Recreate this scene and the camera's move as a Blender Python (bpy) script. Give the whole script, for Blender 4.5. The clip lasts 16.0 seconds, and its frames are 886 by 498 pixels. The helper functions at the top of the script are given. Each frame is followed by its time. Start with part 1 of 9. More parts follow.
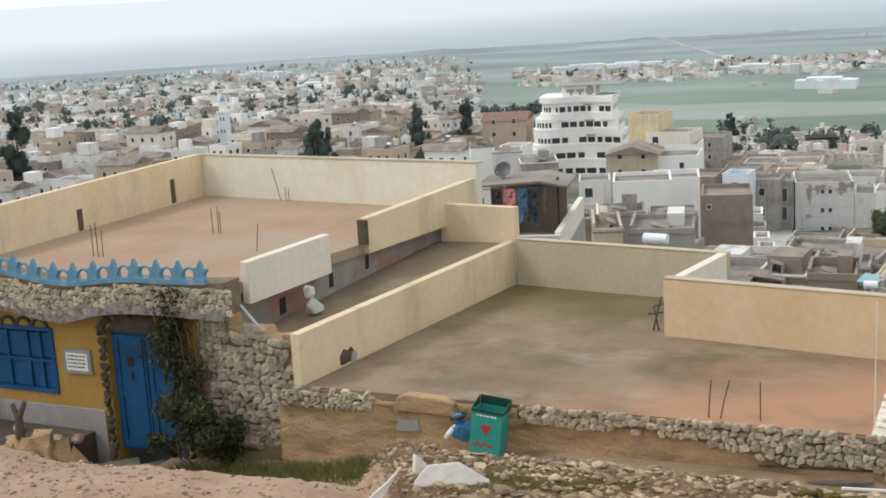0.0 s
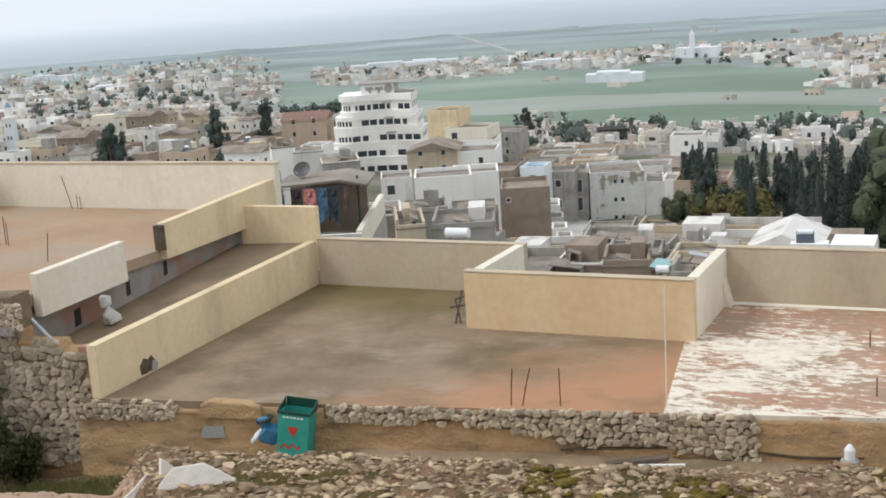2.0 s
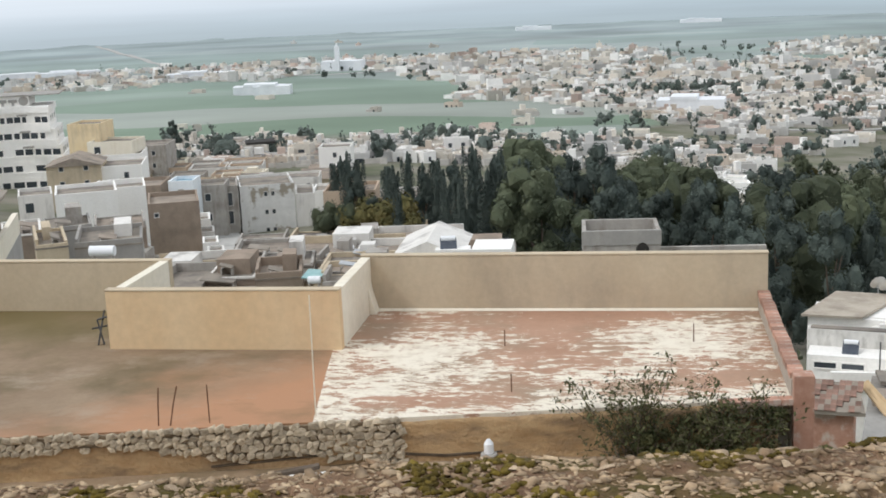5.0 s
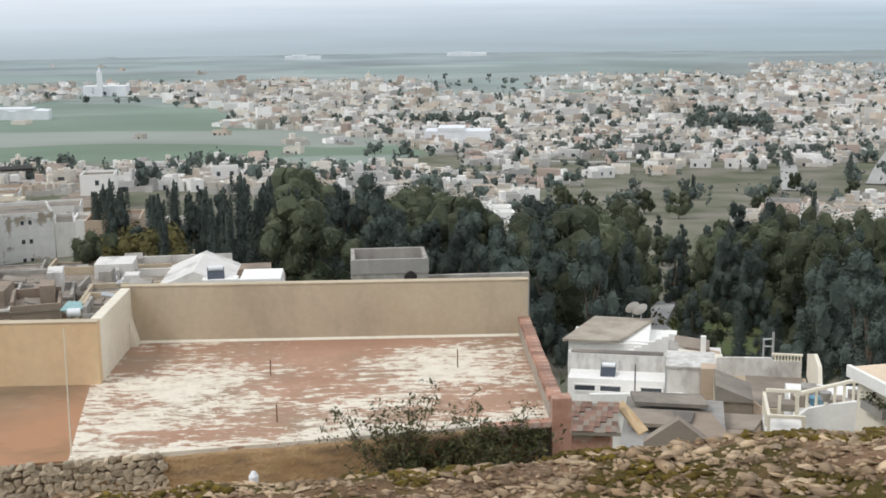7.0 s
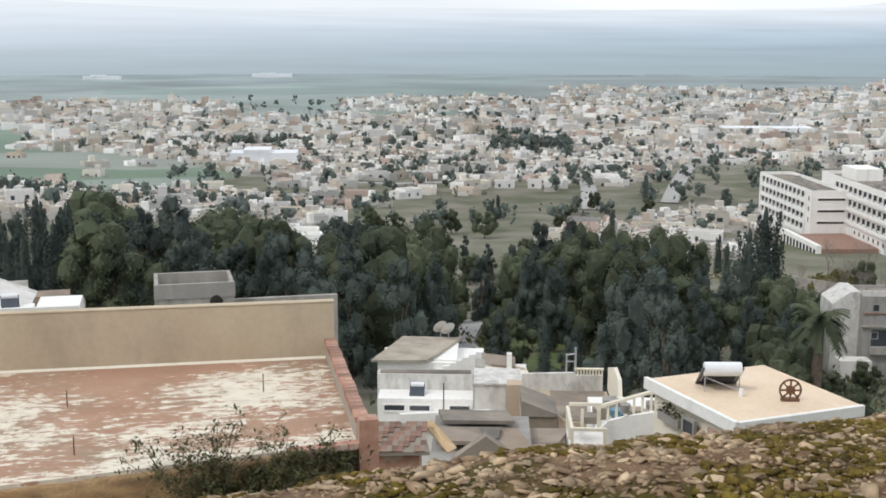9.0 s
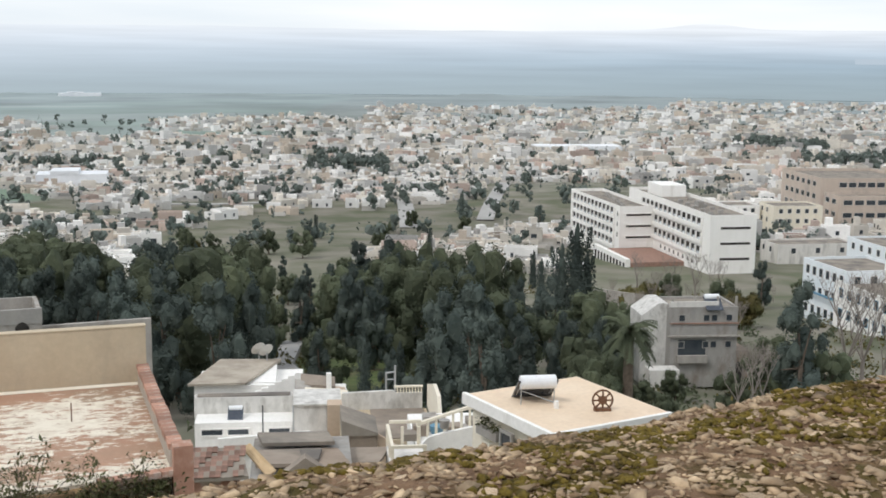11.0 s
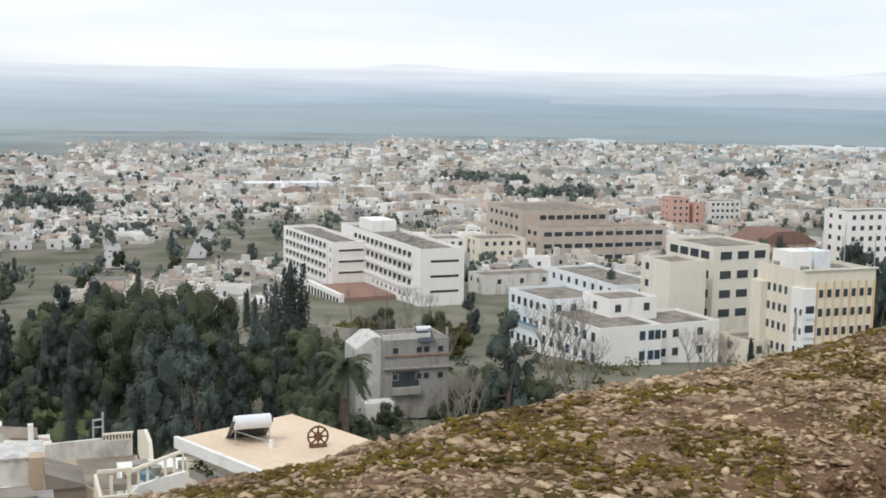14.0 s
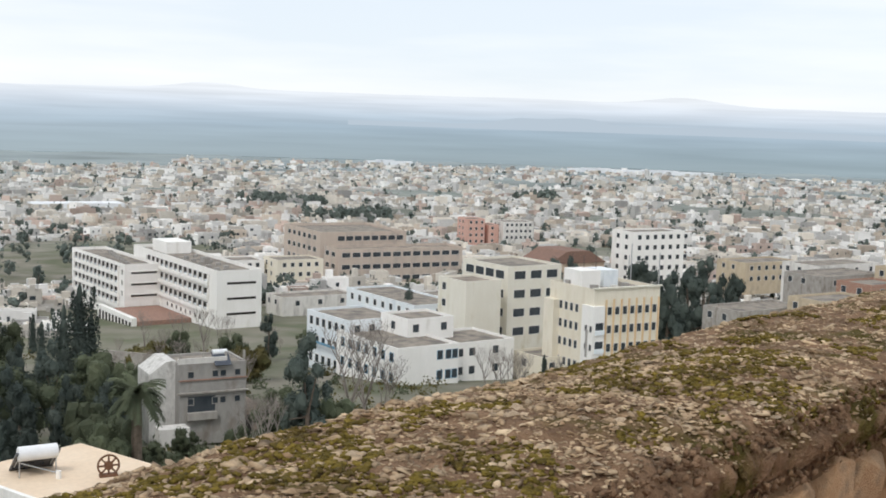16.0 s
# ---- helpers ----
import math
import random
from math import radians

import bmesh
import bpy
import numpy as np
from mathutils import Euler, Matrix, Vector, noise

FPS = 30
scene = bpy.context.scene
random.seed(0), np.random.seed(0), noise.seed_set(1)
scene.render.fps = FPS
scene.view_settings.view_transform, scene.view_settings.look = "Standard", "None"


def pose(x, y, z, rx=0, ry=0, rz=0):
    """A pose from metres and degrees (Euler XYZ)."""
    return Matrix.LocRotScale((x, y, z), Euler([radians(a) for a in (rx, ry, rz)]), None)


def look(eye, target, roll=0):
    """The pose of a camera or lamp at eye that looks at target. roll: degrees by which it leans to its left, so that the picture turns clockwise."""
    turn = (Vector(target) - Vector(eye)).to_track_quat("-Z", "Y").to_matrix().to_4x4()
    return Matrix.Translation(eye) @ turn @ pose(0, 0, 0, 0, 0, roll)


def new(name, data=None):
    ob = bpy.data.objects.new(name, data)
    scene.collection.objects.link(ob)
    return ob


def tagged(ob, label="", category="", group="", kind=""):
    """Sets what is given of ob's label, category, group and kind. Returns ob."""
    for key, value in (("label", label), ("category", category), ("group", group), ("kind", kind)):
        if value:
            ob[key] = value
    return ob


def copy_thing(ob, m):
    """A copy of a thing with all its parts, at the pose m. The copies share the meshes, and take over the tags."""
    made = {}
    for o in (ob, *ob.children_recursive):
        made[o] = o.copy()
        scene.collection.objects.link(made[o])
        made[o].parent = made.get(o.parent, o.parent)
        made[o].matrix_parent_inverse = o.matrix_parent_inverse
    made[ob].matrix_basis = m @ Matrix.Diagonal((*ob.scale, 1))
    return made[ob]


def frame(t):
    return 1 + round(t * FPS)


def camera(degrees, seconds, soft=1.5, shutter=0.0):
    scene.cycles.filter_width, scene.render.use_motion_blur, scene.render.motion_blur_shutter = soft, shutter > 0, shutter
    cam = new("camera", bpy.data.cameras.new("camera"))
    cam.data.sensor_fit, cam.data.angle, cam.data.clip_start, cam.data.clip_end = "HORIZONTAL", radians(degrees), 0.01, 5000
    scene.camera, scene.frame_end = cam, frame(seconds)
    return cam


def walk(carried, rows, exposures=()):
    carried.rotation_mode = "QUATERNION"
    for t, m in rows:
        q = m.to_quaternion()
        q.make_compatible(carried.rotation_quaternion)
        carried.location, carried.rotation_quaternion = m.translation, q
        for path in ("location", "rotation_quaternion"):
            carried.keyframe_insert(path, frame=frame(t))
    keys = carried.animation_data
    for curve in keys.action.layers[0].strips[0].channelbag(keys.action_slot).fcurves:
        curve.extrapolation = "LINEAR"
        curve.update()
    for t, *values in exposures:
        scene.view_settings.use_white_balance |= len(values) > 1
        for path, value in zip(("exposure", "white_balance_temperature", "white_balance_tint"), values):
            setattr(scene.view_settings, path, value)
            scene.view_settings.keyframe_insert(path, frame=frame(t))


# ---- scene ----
cam = camera(40.02, 16.0, soft=1.75)
PATH = [
    (0.0, 0.0000, 0.0000, 6.5000, 78.710, 3.350, 34.430),
    (0.5, 0.0212, 0.0073, 6.4975, 78.269, 3.269, 31.716),
    (1.0, 0.0442, 0.0139, 6.4956, 78.336, 3.449, 29.697),
    (1.5, 0.0675, 0.0220, 6.4948, 78.076, 3.643, 27.175),
    (2.0, 0.0898, 0.0279, 6.4943, 78.063, 3.787, 25.001),
    (2.5, 0.1121, 0.0313, 6.4942, 77.666, 3.462, 22.777),
    (3.0, 0.1380, 0.0374, 6.4953, 77.721, 3.292, 20.249),
    (3.5, 0.1645, 0.0430, 6.4963, 77.636, 2.923, 17.181),
    (4.0, 0.1895, 0.0451, 6.4976, 77.880, 2.858, 14.178),
    (4.5, 0.2190, 0.0461, 6.4965, 77.666, 2.782, 11.437),
    (7.0, 0.3411, 0.0453, 6.4851, 78.848, 0.617, -1.909),
    (7.5, 0.3614, 0.0458, 6.4844, 78.865, 0.502, -4.157),
    (8.0, 0.3793, 0.0468, 6.4845, 78.941, 0.356, -6.290),
    (8.5, 0.3995, 0.0482, 6.4845, 79.297, 0.132, -8.584),
    (9.0, 0.4188, 0.0499, 6.4842, 79.821, -0.151, -10.899),
    (11.5, 0.4947, 0.0592, 6.4753, 81.174, -0.793, -21.309),
    (12.0, 0.5070, 0.0599, 6.4749, 81.844, -1.028, -23.021),
    (12.5, 0.5196, 0.0557, 6.4738, 82.083, -0.927, -25.157),
    (13.0, 0.5316, 0.0496, 6.4757, 82.533, -0.981, -28.090),
    (13.5, 0.5410, 0.0430, 6.4762, 82.714, -1.014, -30.362),
    (14.0, 0.5497, 0.0348, 6.4763, 82.680, -1.066, -32.973),
    (14.5, 0.5555, 0.0297, 6.4763, 83.008, -1.185, -35.117),
    (15.0, 0.5627, 0.0227, 6.4750, 83.215, -1.327, -37.851),
    (15.5, 0.5708, 0.0151, 6.4745, 83.520, -1.365, -40.134),
    (16.0, 0.5744, 0.0081, 6.4760, 83.902, -1.827, -42.431),
]
walk(cam, [(t, pose(x, y, z, rx, ry, rz)) for t, x, y, z, rx, ry, rz in PATH],
     exposures=[(0.0, 0.10, 6400, 10), (4.5, 0.09, 6400, 10), (7.0, 0.03, 6420, 10), (9.0, 0.02, 6420, 10), (16.0, 0.0, 6420, 10)])

# ---- sky, sun, exposure ----
world = bpy.data.worlds.new("overcast_sky")
scene.world = world
world.use_nodes = True
_n, _l = world.node_tree.nodes, world.node_tree.links
_n.clear()
_sky = _n.new("ShaderNodeTexSky")
_sky.sky_type = "NISHITA"
_sky.sun_disc = False
_sky.sun_elevation = radians(48)
_sky.sun_rotation = radians(-115)
_sky.altitude = 700
_skyg = _n.new("ShaderNodeVectorMath")
_skyg.operation = "SCALE"
_skyg.inputs["Scale"].default_value = 0.10
_l.new(_sky.outputs[0], _skyg.inputs[0])
_tc = _n.new("ShaderNodeTexCoord")
_mp = _n.new("ShaderNodeMapping")
_mp.inputs["Scale"].default_value = (1.0, 1.0, 9.0)
_l.new(_tc.outputs["Generated"], _mp.inputs[0])
_nz = _n.new("ShaderNodeTexNoise")
_nz.inputs["Scale"].default_value = 2.2
_nz.inputs["Detail"].default_value = 6
_l.new(_mp.outputs[0], _nz.inputs["Vector"])
_cr = _n.new("ShaderNodeValToRGB")
_cr.color_ramp.elements[0].position, _cr.color_ramp.elements[0].color = 0.36, (0.80, 0.86, 0.925, 1)
_cr.color_ramp.elements[1].position, _cr.color_ramp.elements[1].color = 0.60, (0.965, 0.98, 0.995, 1)
_l.new(_nz.outputs[0], _cr.inputs[0])
_mx = _n.new("ShaderNodeMixRGB")
_mx.inputs[0].default_value = 0.85
_l.new(_skyg.outputs[0], _mx.inputs[1])
_l.new(_cr.outputs[0], _mx.inputs[2])
_bg = _n.new("ShaderNodeBackground")
_bg.inputs["Strength"].default_value = 1.10
_l.new(_mx.outputs[0], _bg.inputs[0])
_wo = _n.new("ShaderNodeOutputWorld")
_l.new(_bg.outputs[0], _wo.inputs[0])

_sl = bpy.data.lights.new("sun", "SUN")
_sl.energy, _sl.angle, _sl.color = 1.25, radians(16), (1.0, 0.97, 0.93)
sun = new("sun", _sl)
sun.matrix_world = look((-60, -28, 75), (0, 0, 0))


# ---- mesh helpers ----
class G:
    """Gathers vertices and faces of one mesh."""

    def __init__(self):
        self.v, self.f = [], []

    def add(self, vs, fs, m=None):
        k = len(self.v)
        self.v += [tuple(m @ Vector(p)) for p in vs] if m else [tuple(p) for p in vs]
        self.f += [tuple(i + k for i in f) for f in fs]
        return self

    def box(self, x0, y0, z0, x1, y1, z1, m=None):
        return self.add([(x0, y0, z0), (x1, y0, z0), (x1, y1, z0), (x0, y1, z0), (x0, y0, z1), (x1, y0, z1), (x1, y1, z1), (x0, y1, z1)],
                        [(0, 3, 2, 1), (4, 5, 6, 7), (0, 1, 5, 4), (1, 2, 6, 5), (2, 3, 7, 6), (3, 0, 4, 7)], m)

    def tube(self, a, b, r0, r1=None, n=8, m=None):
        a, b = Vector(a), Vector(b)
        r1 = r0 if r1 is None else r1
        q = (b - a).to_track_quat("Z", "Y").to_matrix()
        vs = []
        for c, r in ((a, r0), (b, r1)):
            vs += [c + q @ Vector((r * math.cos(6.28318 * i / n), r * math.sin(6.28318 * i / n), 0)) for i in range(n)]
        fs = [(i, (i + 1) % n, n + (i + 1) % n, n + i) for i in range(n)] + [tuple(range(n - 1, -1, -1)), tuple(range(n, 2 * n))]
        return self.add(vs, fs, m)

    def prism(self, pts, z0, z1, m=None):
        n = len(pts)
        vs = [(x, y, z0) for x, y in pts] + [(x, y, z1) for x, y in pts]
        fs = [(i, (i + 1) % n, n + (i + 1) % n, n + i) for i in range(n)] + [tuple(range(n - 1, -1, -1)), tuple(range(n, 2 * n))]
        return self.add(vs, fs, m)

    def slab(self, pts, y0, y1, m=None):
        """An outline in x and z, thick from y0 to y1."""
        n = len(pts)
        vs = [(x, y0, z) for x, z in pts] + [(x, y1, z) for x, z in pts]
        fs = [((i + 1) % n, i, n + i, n + (i + 1) % n) for i in range(n)] + [tuple(range(n)), tuple(range(2 * n - 1, n - 1, -1))]
        return self.add(vs, fs, m)

    def mesh(self, name, bevel=0.0, smooth=False, segs=2):
        me = bpy.data.meshes.new(name)
        me.from_pydata(self.v, [], self.f)
        if bevel:
            bm = bmesh.new()
            bm.from_mesh(me)
            bmesh.ops.remove_doubles(bm, verts=bm.verts, dist=0.0005)
            bmesh.ops.bevel(bm, geom=[e for e in bm.edges if e.calc_face_angle(0) > 0.5], offset=bevel, segments=segs, affect="EDGES", profile=0.5)
            bm.to_mesh(me)
            bm.free()
        if smooth:
            me.polygons.foreach_set("use_smooth", [True] * len(me.polygons))
        me.update()
        return me


def thing(name, label, category, m, group="", kind=""):
    """An empty at a thing's base, with its tags."""
    ob = new(name)
    ob.empty_display_size = 0.3
    ob.matrix_world = m
    return tagged(ob, label, category, group, kind)


def part(name, g, material, parent=None, label="", bevel=0.0, smooth=False, m=None):
    """Links gathered geometry, or a ready mesh, as one mesh object under a thing or a part."""
    me = g if isinstance(g, bpy.types.Mesh) else g.mesh(name, bevel, smooth)
    if not me.materials:
        for k in material if isinstance(material, (list, tuple)) else [material]:
            me.materials.append(k)
    ob = new(name, me)
    if parent:
        ob.parent = parent
    if m is not None:
        ob.matrix_basis = m
    if label:
        ob["label"] = label
    return ob


def solid(name, g, material, label, category, group="", kind="", m=None, bevel=0.0, smooth=False):
    """A thing that is one mesh."""
    return tagged(part(name, g, material, None, "", bevel, smooth, m), label, category, group, kind)


def hull(seed, n=16, sx=1.0, sy=1.0, sz=1.0, box=0.5):
    """A rough stone: the hull of points on a squarish ellipsoid of half sizes sx, sy, sz."""
    rnd = random.Random(seed)
    bm = bmesh.new()
    for _ in range(n):
        p = Vector((rnd.gauss(0, 1), rnd.gauss(0, 1), rnd.gauss(0, 1))).normalized()
        k = max(abs(p.x), abs(p.y), abs(p.z))
        p = p * (1 - box) + p / k * box
        p *= rnd.uniform(0.88, 1.05)
        bm.verts.new((p.x * sx, p.y * sy, p.z * sz))
    r = bmesh.ops.convex_hull(bm, input=bm.verts)
    bmesh.ops.delete(bm, geom=[e for e in r["geom_interior"] if isinstance(e, bmesh.types.BMVert)], context="VERTS")
    bmesh.ops.recalc_face_normals(bm, faces=bm.faces)
    bm.verts.index_update()
    vs, fs = [v.co.copy() for v in bm.verts], [tuple(v.index for v in f.verts) for f in bm.faces]
    bm.free()
    return vs, fs


# ---- materials ----
def mat(name, c1, c2, scale=2.0, rough=0.85, bump=0.25, c3=None, s3=0.5, t3=(0.5, 0.62), metal=0.0, vary="", fine=9.0, spec=0.3, dist=0.02, streak=1.0):
    """Two colours mixed by noise, a finer grain, a third colour in patches, and relief. vary: 'object' or 'island' shifts the value piece by piece."""
    k = bpy.data.materials.new(name)
    k.use_nodes = True
    n, l = k.node_tree.nodes, k.node_tree.links
    b = n["Principled BSDF"]
    b.inputs["Roughness"].default_value, b.inputs["Metallic"].default_value, b.inputs["Specular IOR Level"].default_value = rough, metal, spec
    tc = n.new("ShaderNodeTexCoord")
    mp = n.new("ShaderNodeMapping")
    mp.inputs["Scale"].default_value = (1, 1, 1 / streak)
    l.new(tc.outputs["Object"], mp.inputs[0])

    def noise_of(s, detail, plain=False):
        t = n.new("ShaderNodeTexNoise")
        t.inputs["Scale"].default_value, t.inputs["Detail"].default_value, t.inputs["Roughness"].default_value = s, detail, 0.6
        l.new(tc.outputs["Object"] if plain else mp.outputs[0], t.inputs["Vector"])
        return t.outputs[0]

    def ramp(src, a, b2):
        r = n.new("ShaderNodeMapRange")
        r.inputs["From Min"].default_value, r.inputs["From Max"].default_value = a, b2
        l.new(src, r.inputs[0])
        return r.outputs[0]

    def mix(kind, f, a, b2):
        m = n.new("ShaderNodeMixRGB")
        m.blend_type = kind
        for s, v in zip(m.inputs, (f, a, b2)):
            if isinstance(v, (int, float)):
                s.default_value = v
            elif isinstance(v, tuple):
                s.default_value = (*v, 1)
            else:
                l.new(v, s)
        return m.outputs[0]

    fine_n = noise_of(scale * fine, 4, True)
    col = mix("MIX", ramp(noise_of(scale, 5), 0.35, 0.65), c1, c2)
    if c3:
        col = mix("MIX", ramp(noise_of(s3, 8), *t3), col, c3)
    g = n.new("ShaderNodeMapRange")
    g.inputs["From Min"].default_value, g.inputs["From Max"].default_value, g.inputs["To Min"].default_value, g.inputs["To Max"].default_value = 0.3, 0.7, 0.94, 1.05
    l.new(fine_n, g.inputs[0])
    hs = n.new("ShaderNodeHueSaturation")
    l.new(col, hs.inputs["Color"])
    l.new(g.outputs[0], hs.inputs["Value"])
    col = hs.outputs[0]
    if vary:
        if vary == "object":
            src = n.new("ShaderNodeObjectInfo").outputs["Random"]
        else:
            src = n.new("ShaderNodeNewGeometry").outputs["Random Per Island"]
        v = n.new("ShaderNodeMapRange")
        v.inputs["To Min"].default_value, v.inputs["To Max"].default_value = 0.68, 1.3
        l.new(src, v.inputs[0])
        h2 = n.new("ShaderNodeHueSaturation")
        l.new(col, h2.inputs["Color"])
        l.new(v.outputs[0], h2.inputs["Value"])
        col = h2.outputs[0]
    l.new(col, b.inputs["Base Color"])
    if bump:
        bp = n.new("ShaderNodeBump")
        bp.inputs["Strength"].default_value, bp.inputs["Distance"].default_value = bump, dist
        l.new(fine_n, bp.inputs["Height"])
        l.new(bp.outputs[0], b.inputs["Normal"])
    return k


M_CREAM = mat("cream_render", (0.72, 0.57, 0.35), (0.77, 0.63, 0.42), 0.8, 0.9, 0.08, (0.54, 0.435, 0.29), 0.7, (0.50, 0.72), streak=3)
M_CREAM_PALE = mat("pale_cream_render", (0.76, 0.70, 0.57), (0.80, 0.74, 0.62), 0.8, 0.9, 0.08, (0.66, 0.58, 0.44), 0.6, (0.52, 0.8), streak=3)
M_CREAM_GREY = mat("weathered_cream_render", (0.50, 0.41, 0.29), (0.57, 0.48, 0.35), 0.8, 0.92, 0.15, (0.40, 0.335, 0.25), 0.6, (0.5, 0.7), streak=2)
M_ORANGE = mat("orange_cream_render", (0.70, 0.51, 0.30), (0.74, 0.57, 0.36), 0.7, 0.9, 0.08, (0.64, 0.43, 0.25), 0.5, (0.50, 0.7), streak=4)
M_WHITE = mat("white_render", (0.84, 0.82, 0.775), (0.89, 0.87, 0.83), 0.6, 0.85, 0.05, (0.66, 0.63, 0.57), 0.4, (0.6, 0.82), streak=4)
M_WHITE_DIRTY = mat("dirty_white_render", (0.66, 0.635, 0.59), (0.76, 0.735, 0.69), 0.7, 0.9, 0.1, (0.42, 0.40, 0.37), 0.5, (0.52, 0.68), streak=4)
M_BLUEWHITE = mat("bluish_white_render", (0.745, 0.79, 0.81), (0.81, 0.845, 0.86), 0.6, 0.85, 0.05, (0.58, 0.64, 0.68), 0.4, (0.55, 0.8), streak=3)
M_GREY = mat("grey_render", (0.30, 0.29, 0.27), (0.38, 0.36, 0.33), 0.8, 0.92, 0.3, (0.24, 0.21, 0.18), 0.6, (0.5, 0.7), streak=2)
M_BROWNWALL = mat("brown_block_wall", (0.28, 0.22, 0.17), (0.34, 0.27, 0.21), 0.9, 0.92, 0.3, (0.22, 0.18, 0.14), 0.5, (0.5, 0.7))
M_TAN = mat("tan_render", (0.50, 0.38, 0.28), (0.56, 0.44, 0.33), 0.6, 0.9, 0.08, (0.38, 0.30, 0.23), 0.4, (0.52, 0.75), streak=3)
M_SCHOOL = mat("dull_rose_render", (0.52, 0.43, 0.36), (0.58, 0.49, 0.41), 0.4, 0.92, 0.1, (0.42, 0.36, 0.31), 0.3, (0.5, 0.7), streak=3)
M_PINK = mat("pink_render", (0.60, 0.36, 0.29), (0.64, 0.41, 0.34), 0.5, 0.9, 0.1)
M_YELLOW = mat("pale_yellow_render", (0.74, 0.70, 0.60), (0.78, 0.745, 0.65), 0.5, 0.88, 0.1, (0.60, 0.53, 0.38), 0.4, (0.55, 0.8), streak=3)
M_ROOFGREY = mat("grey_roof_screed", (0.235, 0.205, 0.17), (0.33, 0.29, 0.24), 0.5, 0.95, 0.15, (0.15, 0.135, 0.12), 0.35, (0.45, 0.65))
M_ROOFBROWN = mat("brown_roof_screed", (0.28, 0.23, 0.185), (0.35, 0.295, 0.24), 0.5, 0.95, 0.3, (0.18, 0.155, 0.13), 0.3, (0.45, 0.65))
M_ROOFTAN = mat("tan_roof_screed", (0.38, 0.33, 0.265), (0.47, 0.415, 0.34), 0.8, 0.95, 0.2, (0.27, 0.23, 0.185), 0.5, (0.48, 0.66))
M_ROOFCREAM = mat("cream_roof_coat", (0.74, 0.58, 0.42), (0.78, 0.63, 0.47), 0.7, 0.8, 0.1, (0.66, 0.50, 0.36), 0.5, (0.55, 0.75))
M_REDTILE = mat("red_tile", (0.21, 0.135, 0.105), (0.31, 0.185, 0.14), 2.0, 0.9, 0.3, vary="object")
M_CONCRETE = mat("raw_concrete", (0.33, 0.31, 0.28), (0.42, 0.39, 0.35), 1.2, 0.92, 0.4, (0.24, 0.21, 0.18), 0.9, (0.5, 0.68), streak=2)
M_PATCHY = mat("stained_concrete_wall", (0.26, 0.24, 0.22), (0.35, 0.32, 0.29), 1.4, 0.92, 0.4, (0.34, 0.19, 0.14), 0.8, (0.56, 0.66))
M_BRICK = mat("hollow_brick", (0.37, 0.20, 0.14), (0.45, 0.27, 0.20), 6.0, 0.92, 0.4, (0.48, 0.40, 0.34), 3.0, (0.52, 0.66), vary="object")
M_MORTAR = mat("mortar", (0.36, 0.31, 0.26), (0.44, 0.39, 0.33), 5.0, 0.95, 0.5)
M_GLASS = mat("dark_window_glass", (0.035, 0.045, 0.055), (0.06, 0.07, 0.08), 0.7, 0.12, 0.0, spec=0.6)
# near black for cloth and tyres, and painted shade where openings are flat sheets
M_DARK = mat("near_black_and_shade", (0.03, 0.028, 0.025), (0.05, 0.045, 0.04), 2.0, 0.95, 0.1)
M_RUST = mat("rusty_steel", (0.16, 0.085, 0.05), (0.24, 0.13, 0.08), 14.0, 0.8, 0.4, metal=0.3)
M_STEEL = mat("galvanised_steel", (0.45, 0.46, 0.47), (0.55, 0.56, 0.57), 6.0, 0.45, 0.1, metal=0.7)
M_DARKSTEEL = mat("dark_steel", (0.06, 0.06, 0.06), (0.10, 0.10, 0.10), 8.0, 0.5, 0.1, metal=0.4)
M_TANKWHITE = mat("white_enamel", (0.80, 0.81, 0.82), (0.84, 0.85, 0.86), 2.0, 0.35, 0.0, spec=0.5)
M_COLLECTOR = mat("solar_glass", (0.04, 0.05, 0.07), (0.06, 0.07, 0.09), 2.0, 0.15, 0.0, spec=0.6)
M_BARK = mat("bark", (0.11, 0.085, 0.065), (0.17, 0.135, 0.105), 3.0, 0.95, 0.6)
M_CONIFER = mat("dark_conifer_needles", (0.060, 0.077, 0.070), (0.098, 0.116, 0.098), 0.4, 0.9, 0.0, vary="object", spec=0.05)
M_LEAF = mat("dull_green_leaves", (0.068, 0.083, 0.052), (0.105, 0.118, 0.070), 0.4, 0.85, 0.0, vary="object", spec=0.15)
M_OLIVE = mat("olive_leaves", (0.075, 0.075, 0.03), (0.13, 0.105, 0.04), 0.5, 0.85, 0.0, vary="object", spec=0.15)
M_SHRUB = mat("shrub_leaves", (0.04, 0.05, 0.018), (0.085, 0.085, 0.035), 2.0, 0.8, 0.0, vary="island", spec=0.2)
M_TWIG = mat("bare_twigs", (0.22, 0.19, 0.165), (0.30, 0.265, 0.235), 2.0, 0.95, 0.2)
M_PATCHED = mat("patchy_whitewash", (0.56, 0.545, 0.51), (0.72, 0.70, 0.66), 2.4, 0.92, 0.2, (0.40, 0.38, 0.345), 1.7, (0.50, 0.68), streak=2)
M_PEELING = mat("peeling_whitewash", (0.64, 0.63, 0.60), (0.74, 0.73, 0.70), 0.9, 0.92, 0.2, (0.34, 0.30, 0.24), 0.35, (0.55, 0.60))


